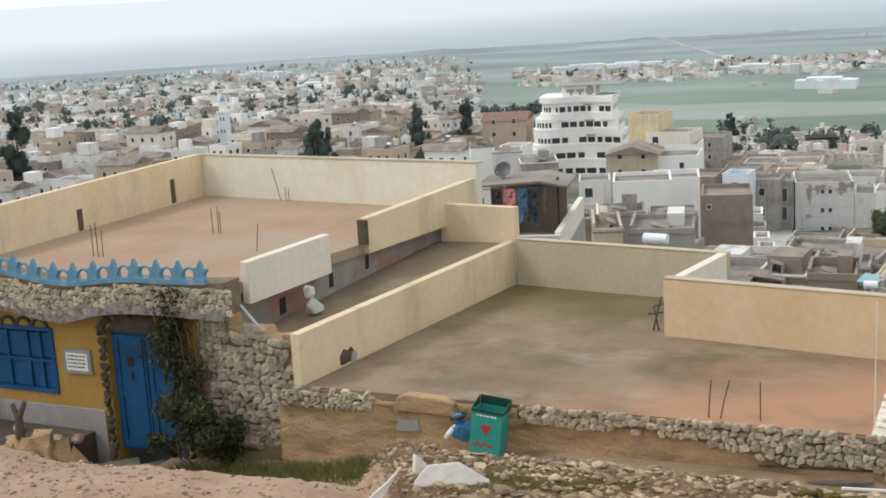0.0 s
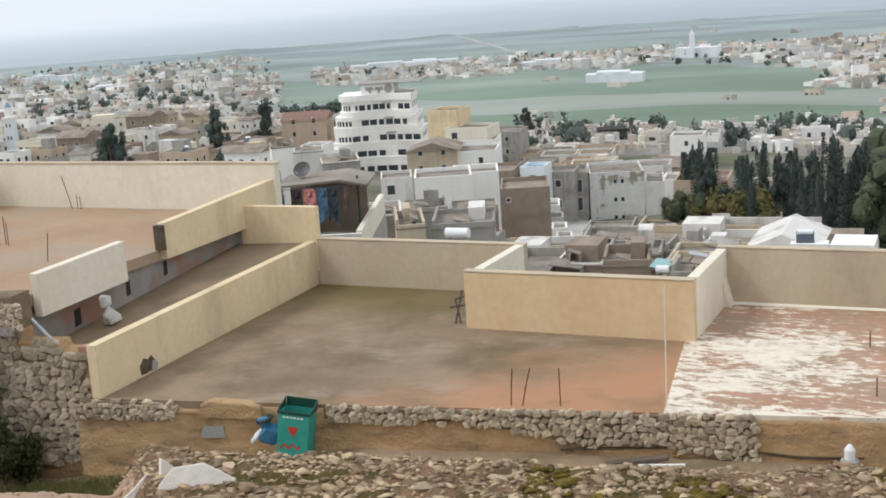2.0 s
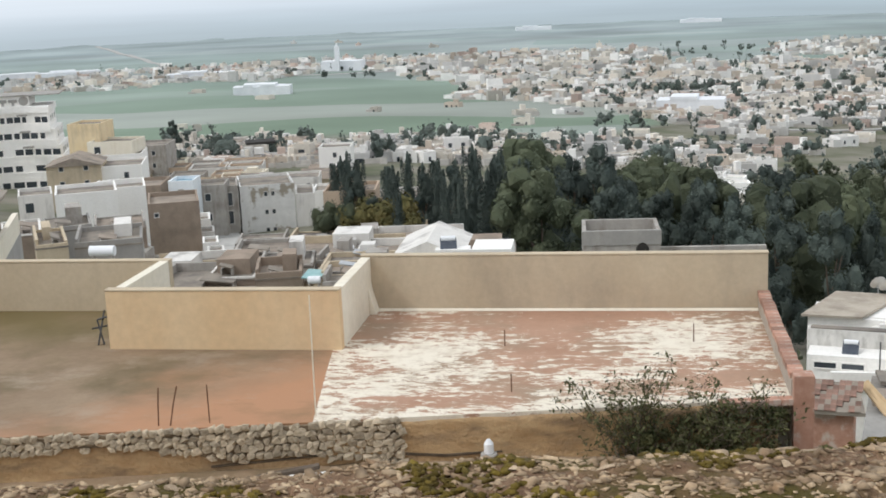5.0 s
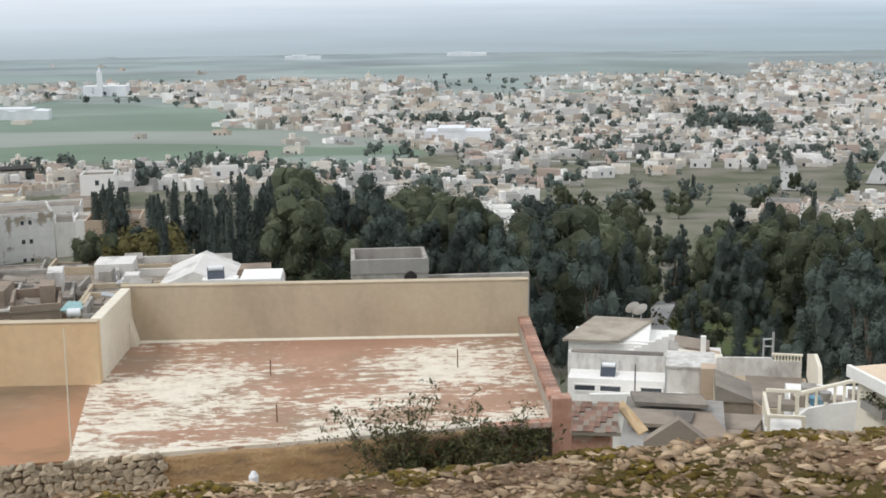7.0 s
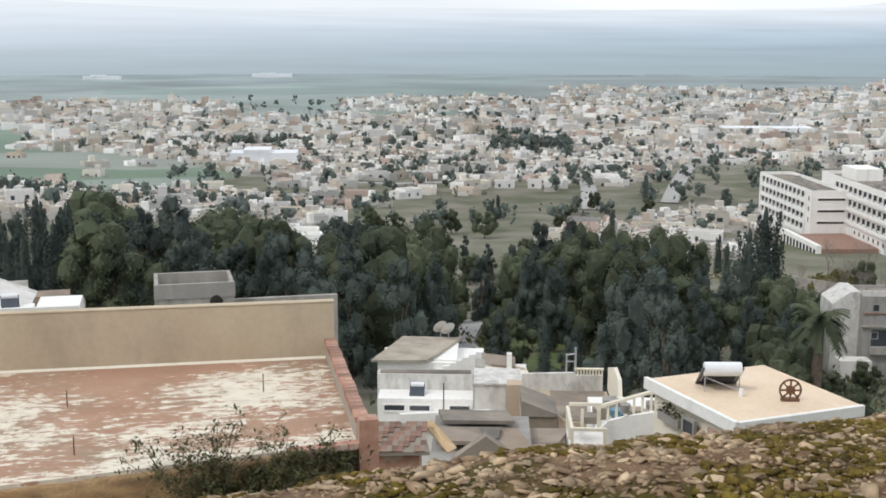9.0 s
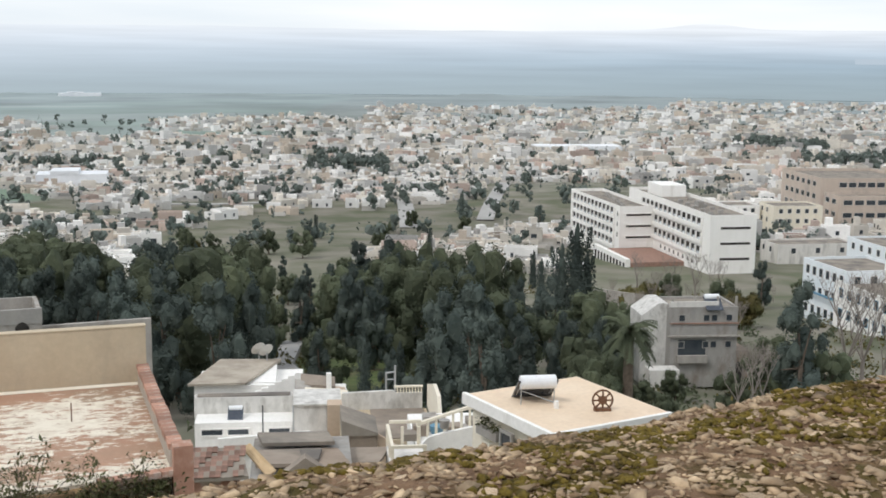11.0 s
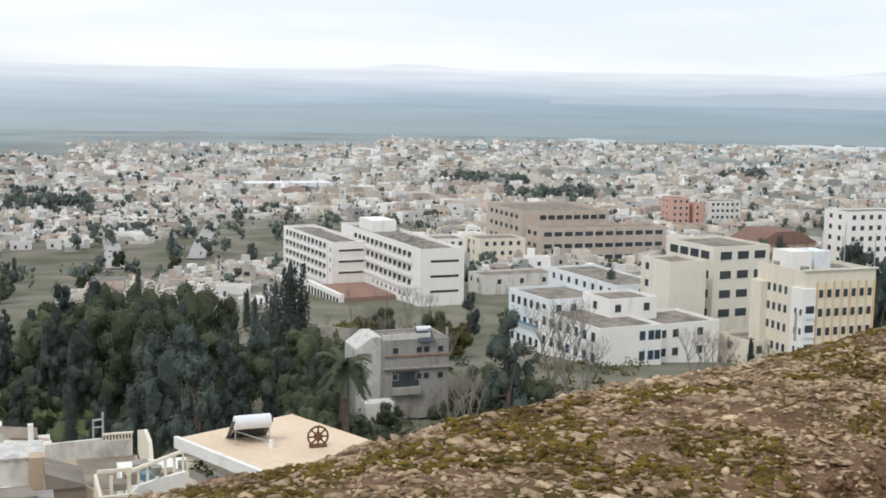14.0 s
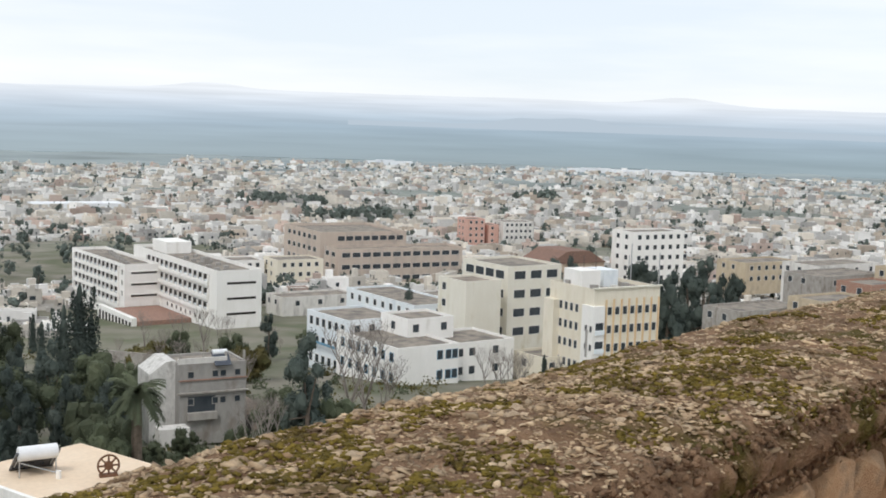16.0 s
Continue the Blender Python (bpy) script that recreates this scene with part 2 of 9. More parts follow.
# ---- land ----
LAND_R = [0, 19, 24, 32, 40, 60, 100, 150, 210, 260, 400, 700, 1200, 2200, 5000]
LAND_LEFT = [-1.5, -1.5, -5.0, -6.5, -7.5, -10.5, -15.5, -20.5, -25.0, -29.0, -39.0, -56.0, -68.0, -76.0, -78.0]
LAND_RIGHT = [-1.5, -1.5, -5.0, -8.0, -10.0, -16.0, -24.0, -31.0, -38.5, -44.0, -51.0, -60.0, -69.0, -76.0, -78.0]


def street_z(x):
    return float(np.interp(x, [-26, -18, -15.5, -13.5, -11.5, -9.5, -5, -2, 3, 8], [-1.9, -1.8, -1.6, -1.35, -0.95, -0.75, -0.72, -0.75, -0.9, -1.4]))


def ground_z(x, y):
    r, az = math.hypot(x, y), math.degrees(math.atan2(x, y))
    k = min(1.0, max(0.0, (az + 22) / 36))
    k = k * k * (3 - 2 * k)
    z = float(np.interp(r, LAND_R, LAND_LEFT)) * (1 - k) + float(np.interp(r, LAND_R, LAND_RIGHT)) * k
    z -= float(np.interp(r, [55, 75, 110, 160, 210, 270, 400, 700], [0, 0.8, 2.6, 4.4, 5.2, 4.6, 2.4, 0])) * math.exp(-((az + 21) / 9.0) ** 2)
    k = min(1.0, max(0.0, (-32 - az) / 6))
    z += float(np.interp(r, [200, 260, 400, 700, 1200, 2200], [0, 3.5, 9.5, 13, 8, 0])) * k * k * (3 - 2 * k)
    if r > 30:
        z += noise.noise(Vector((x * 0.012, y * 0.012, 0.3))) * min(2.0, r * 0.008)
    edge = 15.6 + 0.181 * (x + 13.75)
    if y < edge + 1.0 and r < 40:
        z = max(street_z(x), z) if y < edge + 0.2 else z
    return z


def ground_material():
    k = bpy.data.materials.new("winter_land")
    k.use_nodes = True
    n, l = k.node_tree.nodes, k.node_tree.links
    b = n["Principled BSDF"]
    b.inputs["Roughness"].default_value, b.inputs["Specular IOR Level"].default_value = 0.95, 0.1
    geo = n.new("ShaderNodeNewGeometry")
    flat = n.new("ShaderNodeVectorMath")
    flat.operation = "MULTIPLY"
    flat.inputs[1].default_value = (1, 1, 0)
    l.new(geo.outputs["Position"], flat.inputs[0])
    wob = n.new("ShaderNodeTexNoise")
    wob.inputs["Scale"].default_value, wob.inputs["Detail"].default_value = 0.004, 5
    l.new(flat.outputs[0], wob.inputs["Vector"])
    # fields
    vor = n.new("ShaderNodeTexVoronoi")
    vor.inputs["Scale"].default_value = 0.0042
    st = n.new("ShaderNodeMapping")
    st.inputs["Rotation"].default_value, st.inputs["Scale"].default_value = (0, 0, 0.5), (0.55, 1.5, 1)
    l.new(flat.outputs[0], st.inputs[0])
    l.new(st.outputs[0], vor.inputs["Vector"])
    fr = n.new("ShaderNodeValToRGB")
    fr.color_ramp.interpolation = "CONSTANT"
    el = fr.color_ramp.elements
    el[0].position, el[0].color = 0.0, (0.19, 0.25, 0.185, 1)
    el[1].position, el[1].color = 0.45, (0.225, 0.275, 0.22, 1)
    for p, c in ((0.62, (0.29, 0.315, 0.275, 1)), (0.74, (0.20, 0.255, 0.19, 1)), (0.9, (0.27, 0.31, 0.27, 1))):
        e = el.new(p)
        e.color = c
    sep = n.new("ShaderNodeSeparateColor")
    l.new(vor.outputs["Color"], sep.inputs[0])
    l.new(sep.outputs[0], fr.inputs[0])
    # bare soil with tufts near the houses
    fine = n.new("ShaderNodeTexNoise")
    fine.inputs["Scale"].default_value, fine.inputs["Detail"].default_value = 0.06, 12
    l.new(flat.outputs[0], fine.inputs["Vector"])
    soil = n.new("ShaderNodeValToRGB")
    soil.color_ramp.elements[0].position, soil.color_ramp.elements[0].color = 0.36, (0.125, 0.135, 0.085, 1)
    soil.color_ramp.elements[1].position, soil.color_ramp.elements[1].color = 0.66, (0.245, 0.225, 0.185, 1)
    l.new(fine.outputs[0], soil.inputs[0])
    ln = n.new("ShaderNodeVectorMath")
    ln.operation = "LENGTH"
    l.new(flat.outputs[0], ln.inputs[0])
    ad = n.new("ShaderNodeMath")
    ad.operation = "MULTIPLY_ADD"
    ad.inputs[1].default_value, ad.inputs[2].default_value = 260.0, -130.0
    l.new(wob.outputs[0], ad.inputs[0])
    a2 = n.new("ShaderNodeMath")
    l.new(ln.outputs["Value"], a2.inputs[0])
    l.new(ad.outputs[0], a2.inputs[1])
    # bare trodden soil under the town, which lies on one side
    sp = n.new("ShaderNodeSeparateXYZ")
    l.new(flat.outputs[0], sp.inputs[0])
    tw = n.new("ShaderNodeMapRange")
    tw.inputs["From Min"].default_value, tw.inputs["From Max"].default_value, tw.inputs["To Max"].default_value = -20, 980, -3000
    l.new(sp.outputs[0], tw.inputs[0])
    a3 = n.new("ShaderNodeMath")
    l.new(a2.outputs[0], a3.inputs[0])
    l.new(tw.outputs[0], a3.inputs[1])
    sw = n.new("ShaderNodeMapRange")
    sw.inputs["From Min"].default_value, sw.inputs["From Max"].default_value = 395, 425
    l.new(a3.outputs[0], sw.inputs[0])
    mx = n.new("ShaderNodeMixRGB")
    l.new(sw.outputs[0], mx.inputs[0])
    l.new(soil.outputs[0], mx.inputs[1])
    l.new(fr.outputs[0], mx.inputs[2])
    # haze painted into the fields: greyer and bluer farther out on the plain
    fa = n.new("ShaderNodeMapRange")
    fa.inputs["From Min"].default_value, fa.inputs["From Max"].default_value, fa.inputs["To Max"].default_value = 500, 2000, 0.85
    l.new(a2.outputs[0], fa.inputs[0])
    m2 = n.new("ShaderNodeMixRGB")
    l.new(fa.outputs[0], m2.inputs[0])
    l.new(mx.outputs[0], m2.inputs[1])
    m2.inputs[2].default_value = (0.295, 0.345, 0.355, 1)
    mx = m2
    # mottling of the crops
    mo = n.new("ShaderNodeTexNoise")
    mo.inputs["Scale"].default_value, mo.inputs["Detail"].default_value = 0.0045, 9
    l.new(flat.outputs[0], mo.inputs["Vector"])
    mr = n.new("ShaderNodeMapRange")
    mr.inputs["From Min"].default_value, mr.inputs["From Max"].default_value, mr.inputs["To Min"].default_value, mr.inputs["To Max"].default_value = 0.3, 0.7, 0.76, 1.22
    l.new(mo.outputs[0], mr.inputs[0])
    hs = n.new("ShaderNodeHueSaturation")
    l.new(mx.outputs[0], hs.inputs["Color"])
    l.new(mr.outputs[0], hs.inputs["Value"])
    l.new(hs.outputs[0], b.inputs["Base Color"])
    bp = n.new("ShaderNodeBump")
    bp.inputs["Strength"].default_value, bp.inputs["Distance"].default_value = 0.5, 0.3
    l.new(fine.outputs[0], bp.inputs["Height"])
    l.new(bp.outputs[0], b.inputs["Normal"])
    return k


def build_ground():
    rs = list(np.arange(0.5, 30, 0.5)) + list(np.geomspace(30, 4850, 95))
    na = 300
    g = G()
    g.v.append((0, 0, ground_z(0, 0.1)))
    for r in rs:
        for i in range(na):
            a = 2 * math.pi * i / na
            x, y = r * math.sin(a), r * math.cos(a)
            g.v.append((x, y, ground_z(x, y)))
    g.f += [(0, 1 + (i + 1) % na, 1 + i) for i in range(na)]
    for j in range(len(rs) - 1):
        for i in range(na):
            a, b = 1 + j * na + i, 1 + j * na + (i + 1) % na
            g.f.append((a, b, b + na, a + na))
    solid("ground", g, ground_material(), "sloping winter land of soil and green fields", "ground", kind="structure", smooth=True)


build_ground()


def lawn():
    """Grass clearing in the wood."""
    g = G()
    na, nr = 26, 14
    for i in range(na):
        for j in range(nr):
            az = radians(12.8 + 7.4 * i / (na - 1))
            r = 96 + 44 * j / (nr - 1) + 1.5 * math.sin(i * 0.9)
            x, y = r * math.sin(az), r * math.cos(az)
            g.v.append((x, y, ground_z(x, y) + 0.12))
    for i in range(na - 1):
        for j in range(nr - 1):
            a = i * nr + j
            g.f.append((a, a + nr, a + nr + 1, a + 1))
    solid("lawn", g, mat("clearing_grass", (0.07, 0.10, 0.032), (0.125, 0.145, 0.055), 0.5, 0.95, 0.3, (0.16, 0.13, 0.085), 0.12, (0.54, 0.66)), "green grass clearing in the wood", "lawn", kind="structure", smooth=True)


lawn()


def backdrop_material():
    """Distant plain and hills: haze painted into a glowing pale blue, lighter towards the sky."""
    k = bpy.data.materials.new("far_haze_glow")
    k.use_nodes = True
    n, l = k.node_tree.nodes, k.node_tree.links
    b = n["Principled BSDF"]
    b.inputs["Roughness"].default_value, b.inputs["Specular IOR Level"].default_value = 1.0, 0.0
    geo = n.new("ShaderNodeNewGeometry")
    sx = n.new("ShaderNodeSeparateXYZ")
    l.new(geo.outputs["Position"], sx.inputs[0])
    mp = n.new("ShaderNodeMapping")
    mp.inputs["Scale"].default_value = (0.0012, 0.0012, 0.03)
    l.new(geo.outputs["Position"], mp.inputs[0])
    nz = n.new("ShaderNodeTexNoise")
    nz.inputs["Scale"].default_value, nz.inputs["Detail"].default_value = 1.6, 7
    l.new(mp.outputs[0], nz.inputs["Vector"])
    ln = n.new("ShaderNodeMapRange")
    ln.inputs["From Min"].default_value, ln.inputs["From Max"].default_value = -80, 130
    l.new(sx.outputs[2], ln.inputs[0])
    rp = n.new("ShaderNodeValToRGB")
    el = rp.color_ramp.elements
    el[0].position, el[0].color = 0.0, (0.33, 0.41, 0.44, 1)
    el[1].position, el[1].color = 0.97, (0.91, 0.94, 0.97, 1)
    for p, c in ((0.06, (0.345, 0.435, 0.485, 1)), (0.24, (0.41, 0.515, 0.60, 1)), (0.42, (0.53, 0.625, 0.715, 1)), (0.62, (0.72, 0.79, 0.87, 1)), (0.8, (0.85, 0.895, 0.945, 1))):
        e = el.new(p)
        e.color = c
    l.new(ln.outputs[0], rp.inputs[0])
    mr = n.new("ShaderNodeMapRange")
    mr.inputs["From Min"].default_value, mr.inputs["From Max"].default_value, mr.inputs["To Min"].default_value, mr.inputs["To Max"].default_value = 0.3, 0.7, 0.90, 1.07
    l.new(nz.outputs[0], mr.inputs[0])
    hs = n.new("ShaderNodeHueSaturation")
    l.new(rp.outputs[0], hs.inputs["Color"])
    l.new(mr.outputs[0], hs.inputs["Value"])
    # sunlit haze painted brighter on one side, most of it higher up
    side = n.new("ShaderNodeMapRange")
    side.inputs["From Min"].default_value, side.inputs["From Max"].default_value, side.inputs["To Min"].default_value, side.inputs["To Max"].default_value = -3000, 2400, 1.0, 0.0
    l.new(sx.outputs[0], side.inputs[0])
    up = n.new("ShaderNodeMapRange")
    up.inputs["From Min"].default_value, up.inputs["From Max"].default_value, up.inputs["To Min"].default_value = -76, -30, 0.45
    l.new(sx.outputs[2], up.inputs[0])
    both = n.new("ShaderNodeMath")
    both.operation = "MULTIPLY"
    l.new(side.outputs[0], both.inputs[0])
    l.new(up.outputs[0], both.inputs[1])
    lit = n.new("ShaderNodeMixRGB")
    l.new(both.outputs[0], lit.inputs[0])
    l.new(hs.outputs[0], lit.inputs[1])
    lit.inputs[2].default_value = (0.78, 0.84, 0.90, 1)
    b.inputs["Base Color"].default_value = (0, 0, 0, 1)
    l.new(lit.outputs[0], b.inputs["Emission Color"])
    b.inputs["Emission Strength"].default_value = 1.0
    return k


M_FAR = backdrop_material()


def backdrop():
    """A bowl of far plain that rises into low hills, beyond all houses and fields."""
    g = G()
    az = np.radians(np.arange(-100, 120.1, 0.5))
    rr = [(2350, -76.0), (2700, -72), (3200, -62), (3700, -45), (4200, -20), (4600, 8)]
    for r, z in rr:
        for a in az:
            g.v.append((r * math.sin(a), r * math.cos(a), z))
    for a in az:
        d = math.degrees(a)
        h = 88 + 10 * noise.noise(Vector((d * 0.07, 1.0, 0))) + 14 * noise.noise(Vector((d * 0.022, 4.0, 0))) + 3 * noise.noise(Vector((d * 0.4, 0, 2)))
        h += 28 * math.exp(-((d - 53.5) / 2.0) ** 2) + 26 * math.exp(-((d - 31.5) / 1.8) ** 2) + 9 * math.exp(-((d - 46) / 4) ** 2) + 24 * math.exp(-((d + 9) / 5) ** 2)
        g.v.append((4700 * math.sin(a), 4700 * math.cos(a), h))
    m = len(az)
    for j in range(len(rr)):
        for i in range(m - 1):
            a = j * m + i
            g.f.append((a, a + 1, a + 1 + m, a + m))
    solid("backdrop", g, M_FAR, "distant plain and low hills with painted haze", "backdrop", kind="structure", smooth=True)
    # a nearer, bluer range before the pale mountains, its haze painted as glow
    k = mat("far_range_haze", (0, 0, 0), (0, 0, 0), 1.0, 1.0, 0.0, spec=0.0)
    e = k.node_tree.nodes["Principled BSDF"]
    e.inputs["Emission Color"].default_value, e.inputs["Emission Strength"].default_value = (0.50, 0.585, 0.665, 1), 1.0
    h = G()
    az = np.arange(38, 66, 0.4)
    for a in az:
        top = -6 + 30 * math.exp(-((a - 47.5) / 2.6) ** 4) * (0.85 + 0.1 * math.sin(a * 1.3)) + 10 * math.exp(-((a - 55) / 6) ** 2) + 2 * noise.noise(Vector((a * 0.9, 3, 0)))
        x, y = math.sin(math.radians(a)), math.cos(math.radians(a))
        h.v += [(4150 * x, 4150 * y, -24), (4190 * x, 4190 * y, top), (4300 * x, 4300 * y, -24)]
    for i in range(len(az) - 1):
        h.f += [(3 * i, 3 * i + 3, 3 * i + 4, 3 * i + 1), (3 * i + 1, 3 * i + 4, 3 * i + 5, 3 * i + 2)]
    solid("backdrop", h, k, "low hill range painted haze blue on the horizon", "backdrop", kind="structure", smooth=True)


backdrop()


# ---- the old wall under the camera ----
M_RUBBLE = mat("pebbly_old_mortar", (0.155, 0.090, 0.050), (0.30, 0.185, 0.107), 16.0, 0.95, 1.0, (0.095, 0.072, 0.014), 3.6, (0.50, 0.58), dist=0.012)
M_SANDY = mat("sandy_pink_mortar", (0.33, 0.21, 0.14), (0.43, 0.30, 0.21), 6.0, 0.95, 0.6, (0.42, 0.20, 0.12), 3.0, (0.58, 0.7), dist=0.01)
M_PEBBLE = mat("limestone_pebble", (0.36, 0.25, 0.15), (0.56, 0.45, 0.32), 16.0, 0.9, 0.3, (0.24, 0.17, 0.11), 6.0, (0.5, 0.7), vary="object", dist=0.004)
M_PEBBLES = mat("limestone_pebbles", (0.235, 0.150, 0.082), (0.58, 0.44, 0.285), 16.0, 0.9, 0.3, (0.17, 0.115, 0.07), 6.0, (0.5, 0.7), vary="island", dist=0.004)
M_MOSS = mat("olive_moss", (0.110, 0.080, 0.012), (0.205, 0.145, 0.026), 18.0, 0.98, 0.8, (0.10, 0.068, 0.016), 6.0, (0.5, 0.65), vary="island", dist=0.01)
M_ASHLAR = mat("worn_sandstone", (0.36, 0.215, 0.115), (0.46, 0.30, 0.175), 3.5, 0.95, 0.6, (0.24, 0.17, 0.11), 2.2, (0.5, 0.66), vary="object")
M_PLASTICWHITE = mat("broken_white_earthenware", (0.66, 0.60, 0.52), (0.78, 0.74, 0.68), 7.0, 0.6, 0.2, (0.50, 0.42, 0.34), 3.0, (0.58, 0.7))


def top_lines(x):
    """Near brink and far edge of the wall's top in y, and its height, at x."""
    y0 = 1.115 + 0.115 * (x - 1.92)
    y1 = 1.97 + 0.125 * (x - 2.44)
    z = float(np.interp(x, [-4, -1.9, -1.28, -1.21, -0.4, 1.0, 2.0, 6.0], [5.775, 5.775, 5.808, 5.895, 5.91, 5.945, 5.955, 5.97]))
    return y0, y1, z


SECTION_V = [0.0, 0.04, 0.10, 0.20, 0.35, 0.55, 0.75, 0.88, 0.96, 1.0, 1.03, 1.06]
SECTION_Z = [-0.07, -0.03, -0.010, 0.0, 0.004, -0.008, -0.03, -0.06, -0.10, -0.17, -0.6, -8.0]


def on_top(s, v):
    """Plan point of the wall's top; columns run askew, along the line of the break."""
    x = s + 0.64 * (1 - v)
    y0, y1, _ = top_lines(x)
    return x, y0 + (y1 - y0) * v


def top_z(s, v):
    x = s + 0.64 * (1 - v)
    z = top_lines(s)[2] + float(np.interp(v, SECTION_V, SECTION_Z))
    if 0 < v < 1.0:
        z += 0.020 * noise.noise(Vector((x * 2.2, v * 2.0, 0.4))) + 0.009 * noise.noise(Vector((x * 9, v * 8, 1.4))) + 0.006 * noise.noise(Vector((x * 26, v * 22, 2.4))) + 0.004 * noise.noise(Vector((x * 60, v * 52, 4.4)))
    return z


def old_wall():
    th = thing("old_wall", "broad old rubble wall with a pebbly mossy top", "wall", pose(0, 1.5, 0), kind="structure")
    g, gs = G(), G()
    under = [(0.075, -1.2), (0.07, -0.30), (0.065, -0.17), (0.035, -0.13), (0.008, -0.10)]
    vs = [u for u, _ in under] + [0.0] + list(np.linspace(0.012, 1.0, 78)) + [1.015, 1.03, 1.06]
    xs = list(np.arange(-4.5, 9.0, 0.014))
    split = -1.24
    for gg, use in ((gs, [x for x in xs if x <= split + 0.022]), (g, [x for x in xs if x >= split])):
        for x in use:
            for i, v in enumerate(vs):
                px_, py_ = on_top(x, v)
                jag = 0.016 * noise.noise(Vector((x * 7, v * 3, 5))) + (0.020 * noise.noise(Vector((x * 31, i * 0.4, 8))) + 0.012 * noise.noise(Vector((x * 70, i * 0.9, 3)))) * (i < 14)
                gg.v.append((px_, py_ + jag - 1.5, top_lines(x)[2] + under[i][1] + 0.01 * noise.noise(Vector((x * 40, i, 1))) if i < len(under) else top_z(x, v)))
        m = len(vs)
        for j in range(len(use) - 1):
            for i in range(m - 1):
                a = j * m + i
                gg.f.append((a, a + m, a + m + 1, a + 1))
    part("core", g, M_RUBBLE, th, smooth=True)
    part("sandy_stretch", gs, M_SANDY, th, "sandy pinkish mortar, broken lower", smooth=True)
    # face stones below the near brink
    rnd = random.Random(5)
    vars_ = []
    for i in range(8):
        vs2, fs2 = hull(700 + i, 22, 0.5, 0.5, 0.5, 0.75)
        gg = G().add(vs2, fs2)
        me = gg.mesh("face_stone")
        me.materials.append(M_ASHLAR)
        vars_.append(me)
    z = 5.83
    for row in range(5):
        h = rnd.uniform(0.15, 0.24)
        x = 1.6 + rnd.uniform(0, 0.1)
        while x < 6.5:
            w = rnd.uniform(0.10, 0.22)
            y0 = top_lines(x + w / 2)[0]
            part("face_stone", rnd.choice(vars_), M_ASHLAR, th, m=pose(x + w / 2, y0 - 1.5 + 0.055, z - h / 2, rnd.uniform(-5, 5), rnd.uniform(-8, 8), rnd.uniform(-6, 6)) @ Matrix.Diagonal((w * 0.93, 0.12, h * 0.93, 1)))
            x += w
        z -= h
    # pebbles set in the top
    shapes = [hull(i, 9, 1, 1, 1, 0.3) for i in range(14)]
    meshes = []
    for vs2, fs2 in shapes:
        me = G().add(vs2, fs2).mesh("pebble")
        me.materials.append(M_PEBBLE)
        meshes.append(me)
    gp = G()
    near = 0
    for i in range(42000):
        x = rnd.uniform(-1.25, 2.6) if i % 9 < 6 else (rnd.uniform(2.2, 5.4) if i % 9 < 8 else rnd.uniform(-2.8, -1.25))
        v = rnd.uniform(0.0, 1.0)
        fine = 0.55 if x < -1.24 else (0.85 if x < 0.2 else 1.0)
        s = min(0.013, 0.0027 * math.exp(abs(rnd.gauss(0, 0.66)))) * fine
        wx, wy = on_top(x, v)
        sc = (s * rnd.uniform(1.0, 1.8), s * rnd.uniform(0.8, 1.3), s * rnd.uniform(0.3, 0.55))
        m = pose(wx, wy - 1.5, top_z(x, v) + sc[2] * 0.25, rnd.uniform(-20, 20), rnd.uniform(-20, 20), 90 * noise.noise(Vector((wx * 3, wy * 3, 5))) + rnd.uniform(-50, 50)) @ Matrix.Diagonal((*sc, 1))
        if s > 0.0088 and near < 300:
            near += 1
            k = rnd.randrange(14)
            part("pebble", meshes[k], M_PEBBLE, th, m=m)
        else:
            gp.add(*shapes[rnd.randrange(14)], m)
    # rough lumps of mortar and stone along the near brink
    gb = G()
    for i in range(3600):
        x = rnd.uniform(-1.3, 3.4)
        wx, wy = on_top(x, rnd.uniform(-0.02, 0.03))
        s = rnd.uniform(0.003, 0.011)
        gb.add(*shapes[rnd.randrange(14)], pose(wx, wy - 1.5 + 0.012, top_lines(x)[2] - rnd.uniform(0.01, 0.15), rnd.uniform(0, 90), rnd.uniform(0, 90), rnd.uniform(0, 360)) @ Matrix.Diagonal((s, s * 0.8, s * 0.8, 1)))
    tagged(part("small_pebbles", gp, M_PEBBLES, th, "grey-brown limestone gravel", smooth=True), kind="stuff")
    tagged(part("brink_lumps", gb, M_RUBBLE, th, "dark crumbling mortar lumps", smooth=True), kind="stuff")
    # cushions of moss
    gm = G()
    for i in range(26000):
        x, v = rnd.uniform(-0.7, 3.6), rnd.uniform(0.02, 0.98)
        wx, wy = on_top(x, v)
        k = noise.noise(Vector((wx * 6.5, wy * 6.5, 7.7))) + 0.5 * noise.noise(Vector((wx * 17, wy * 17, 1.7)))
        if k < 0.20 - 0.08 * min(1.5, max(0.0, x)):
            continue
        s = rnd.uniform(0.003, 0.009)
        gm.add(*shapes[rnd.randrange(14)], pose(wx, wy - 1.5, top_z(x, v) + 0.002, 0, 0, rnd.uniform(0, 360)) @ Matrix.Diagonal((s * 1.4, s, s * 0.7, 1)))
    tagged(part("moss", gm, M_MOSS, th, "olive green moss cushions", smooth=True), kind="stuff")
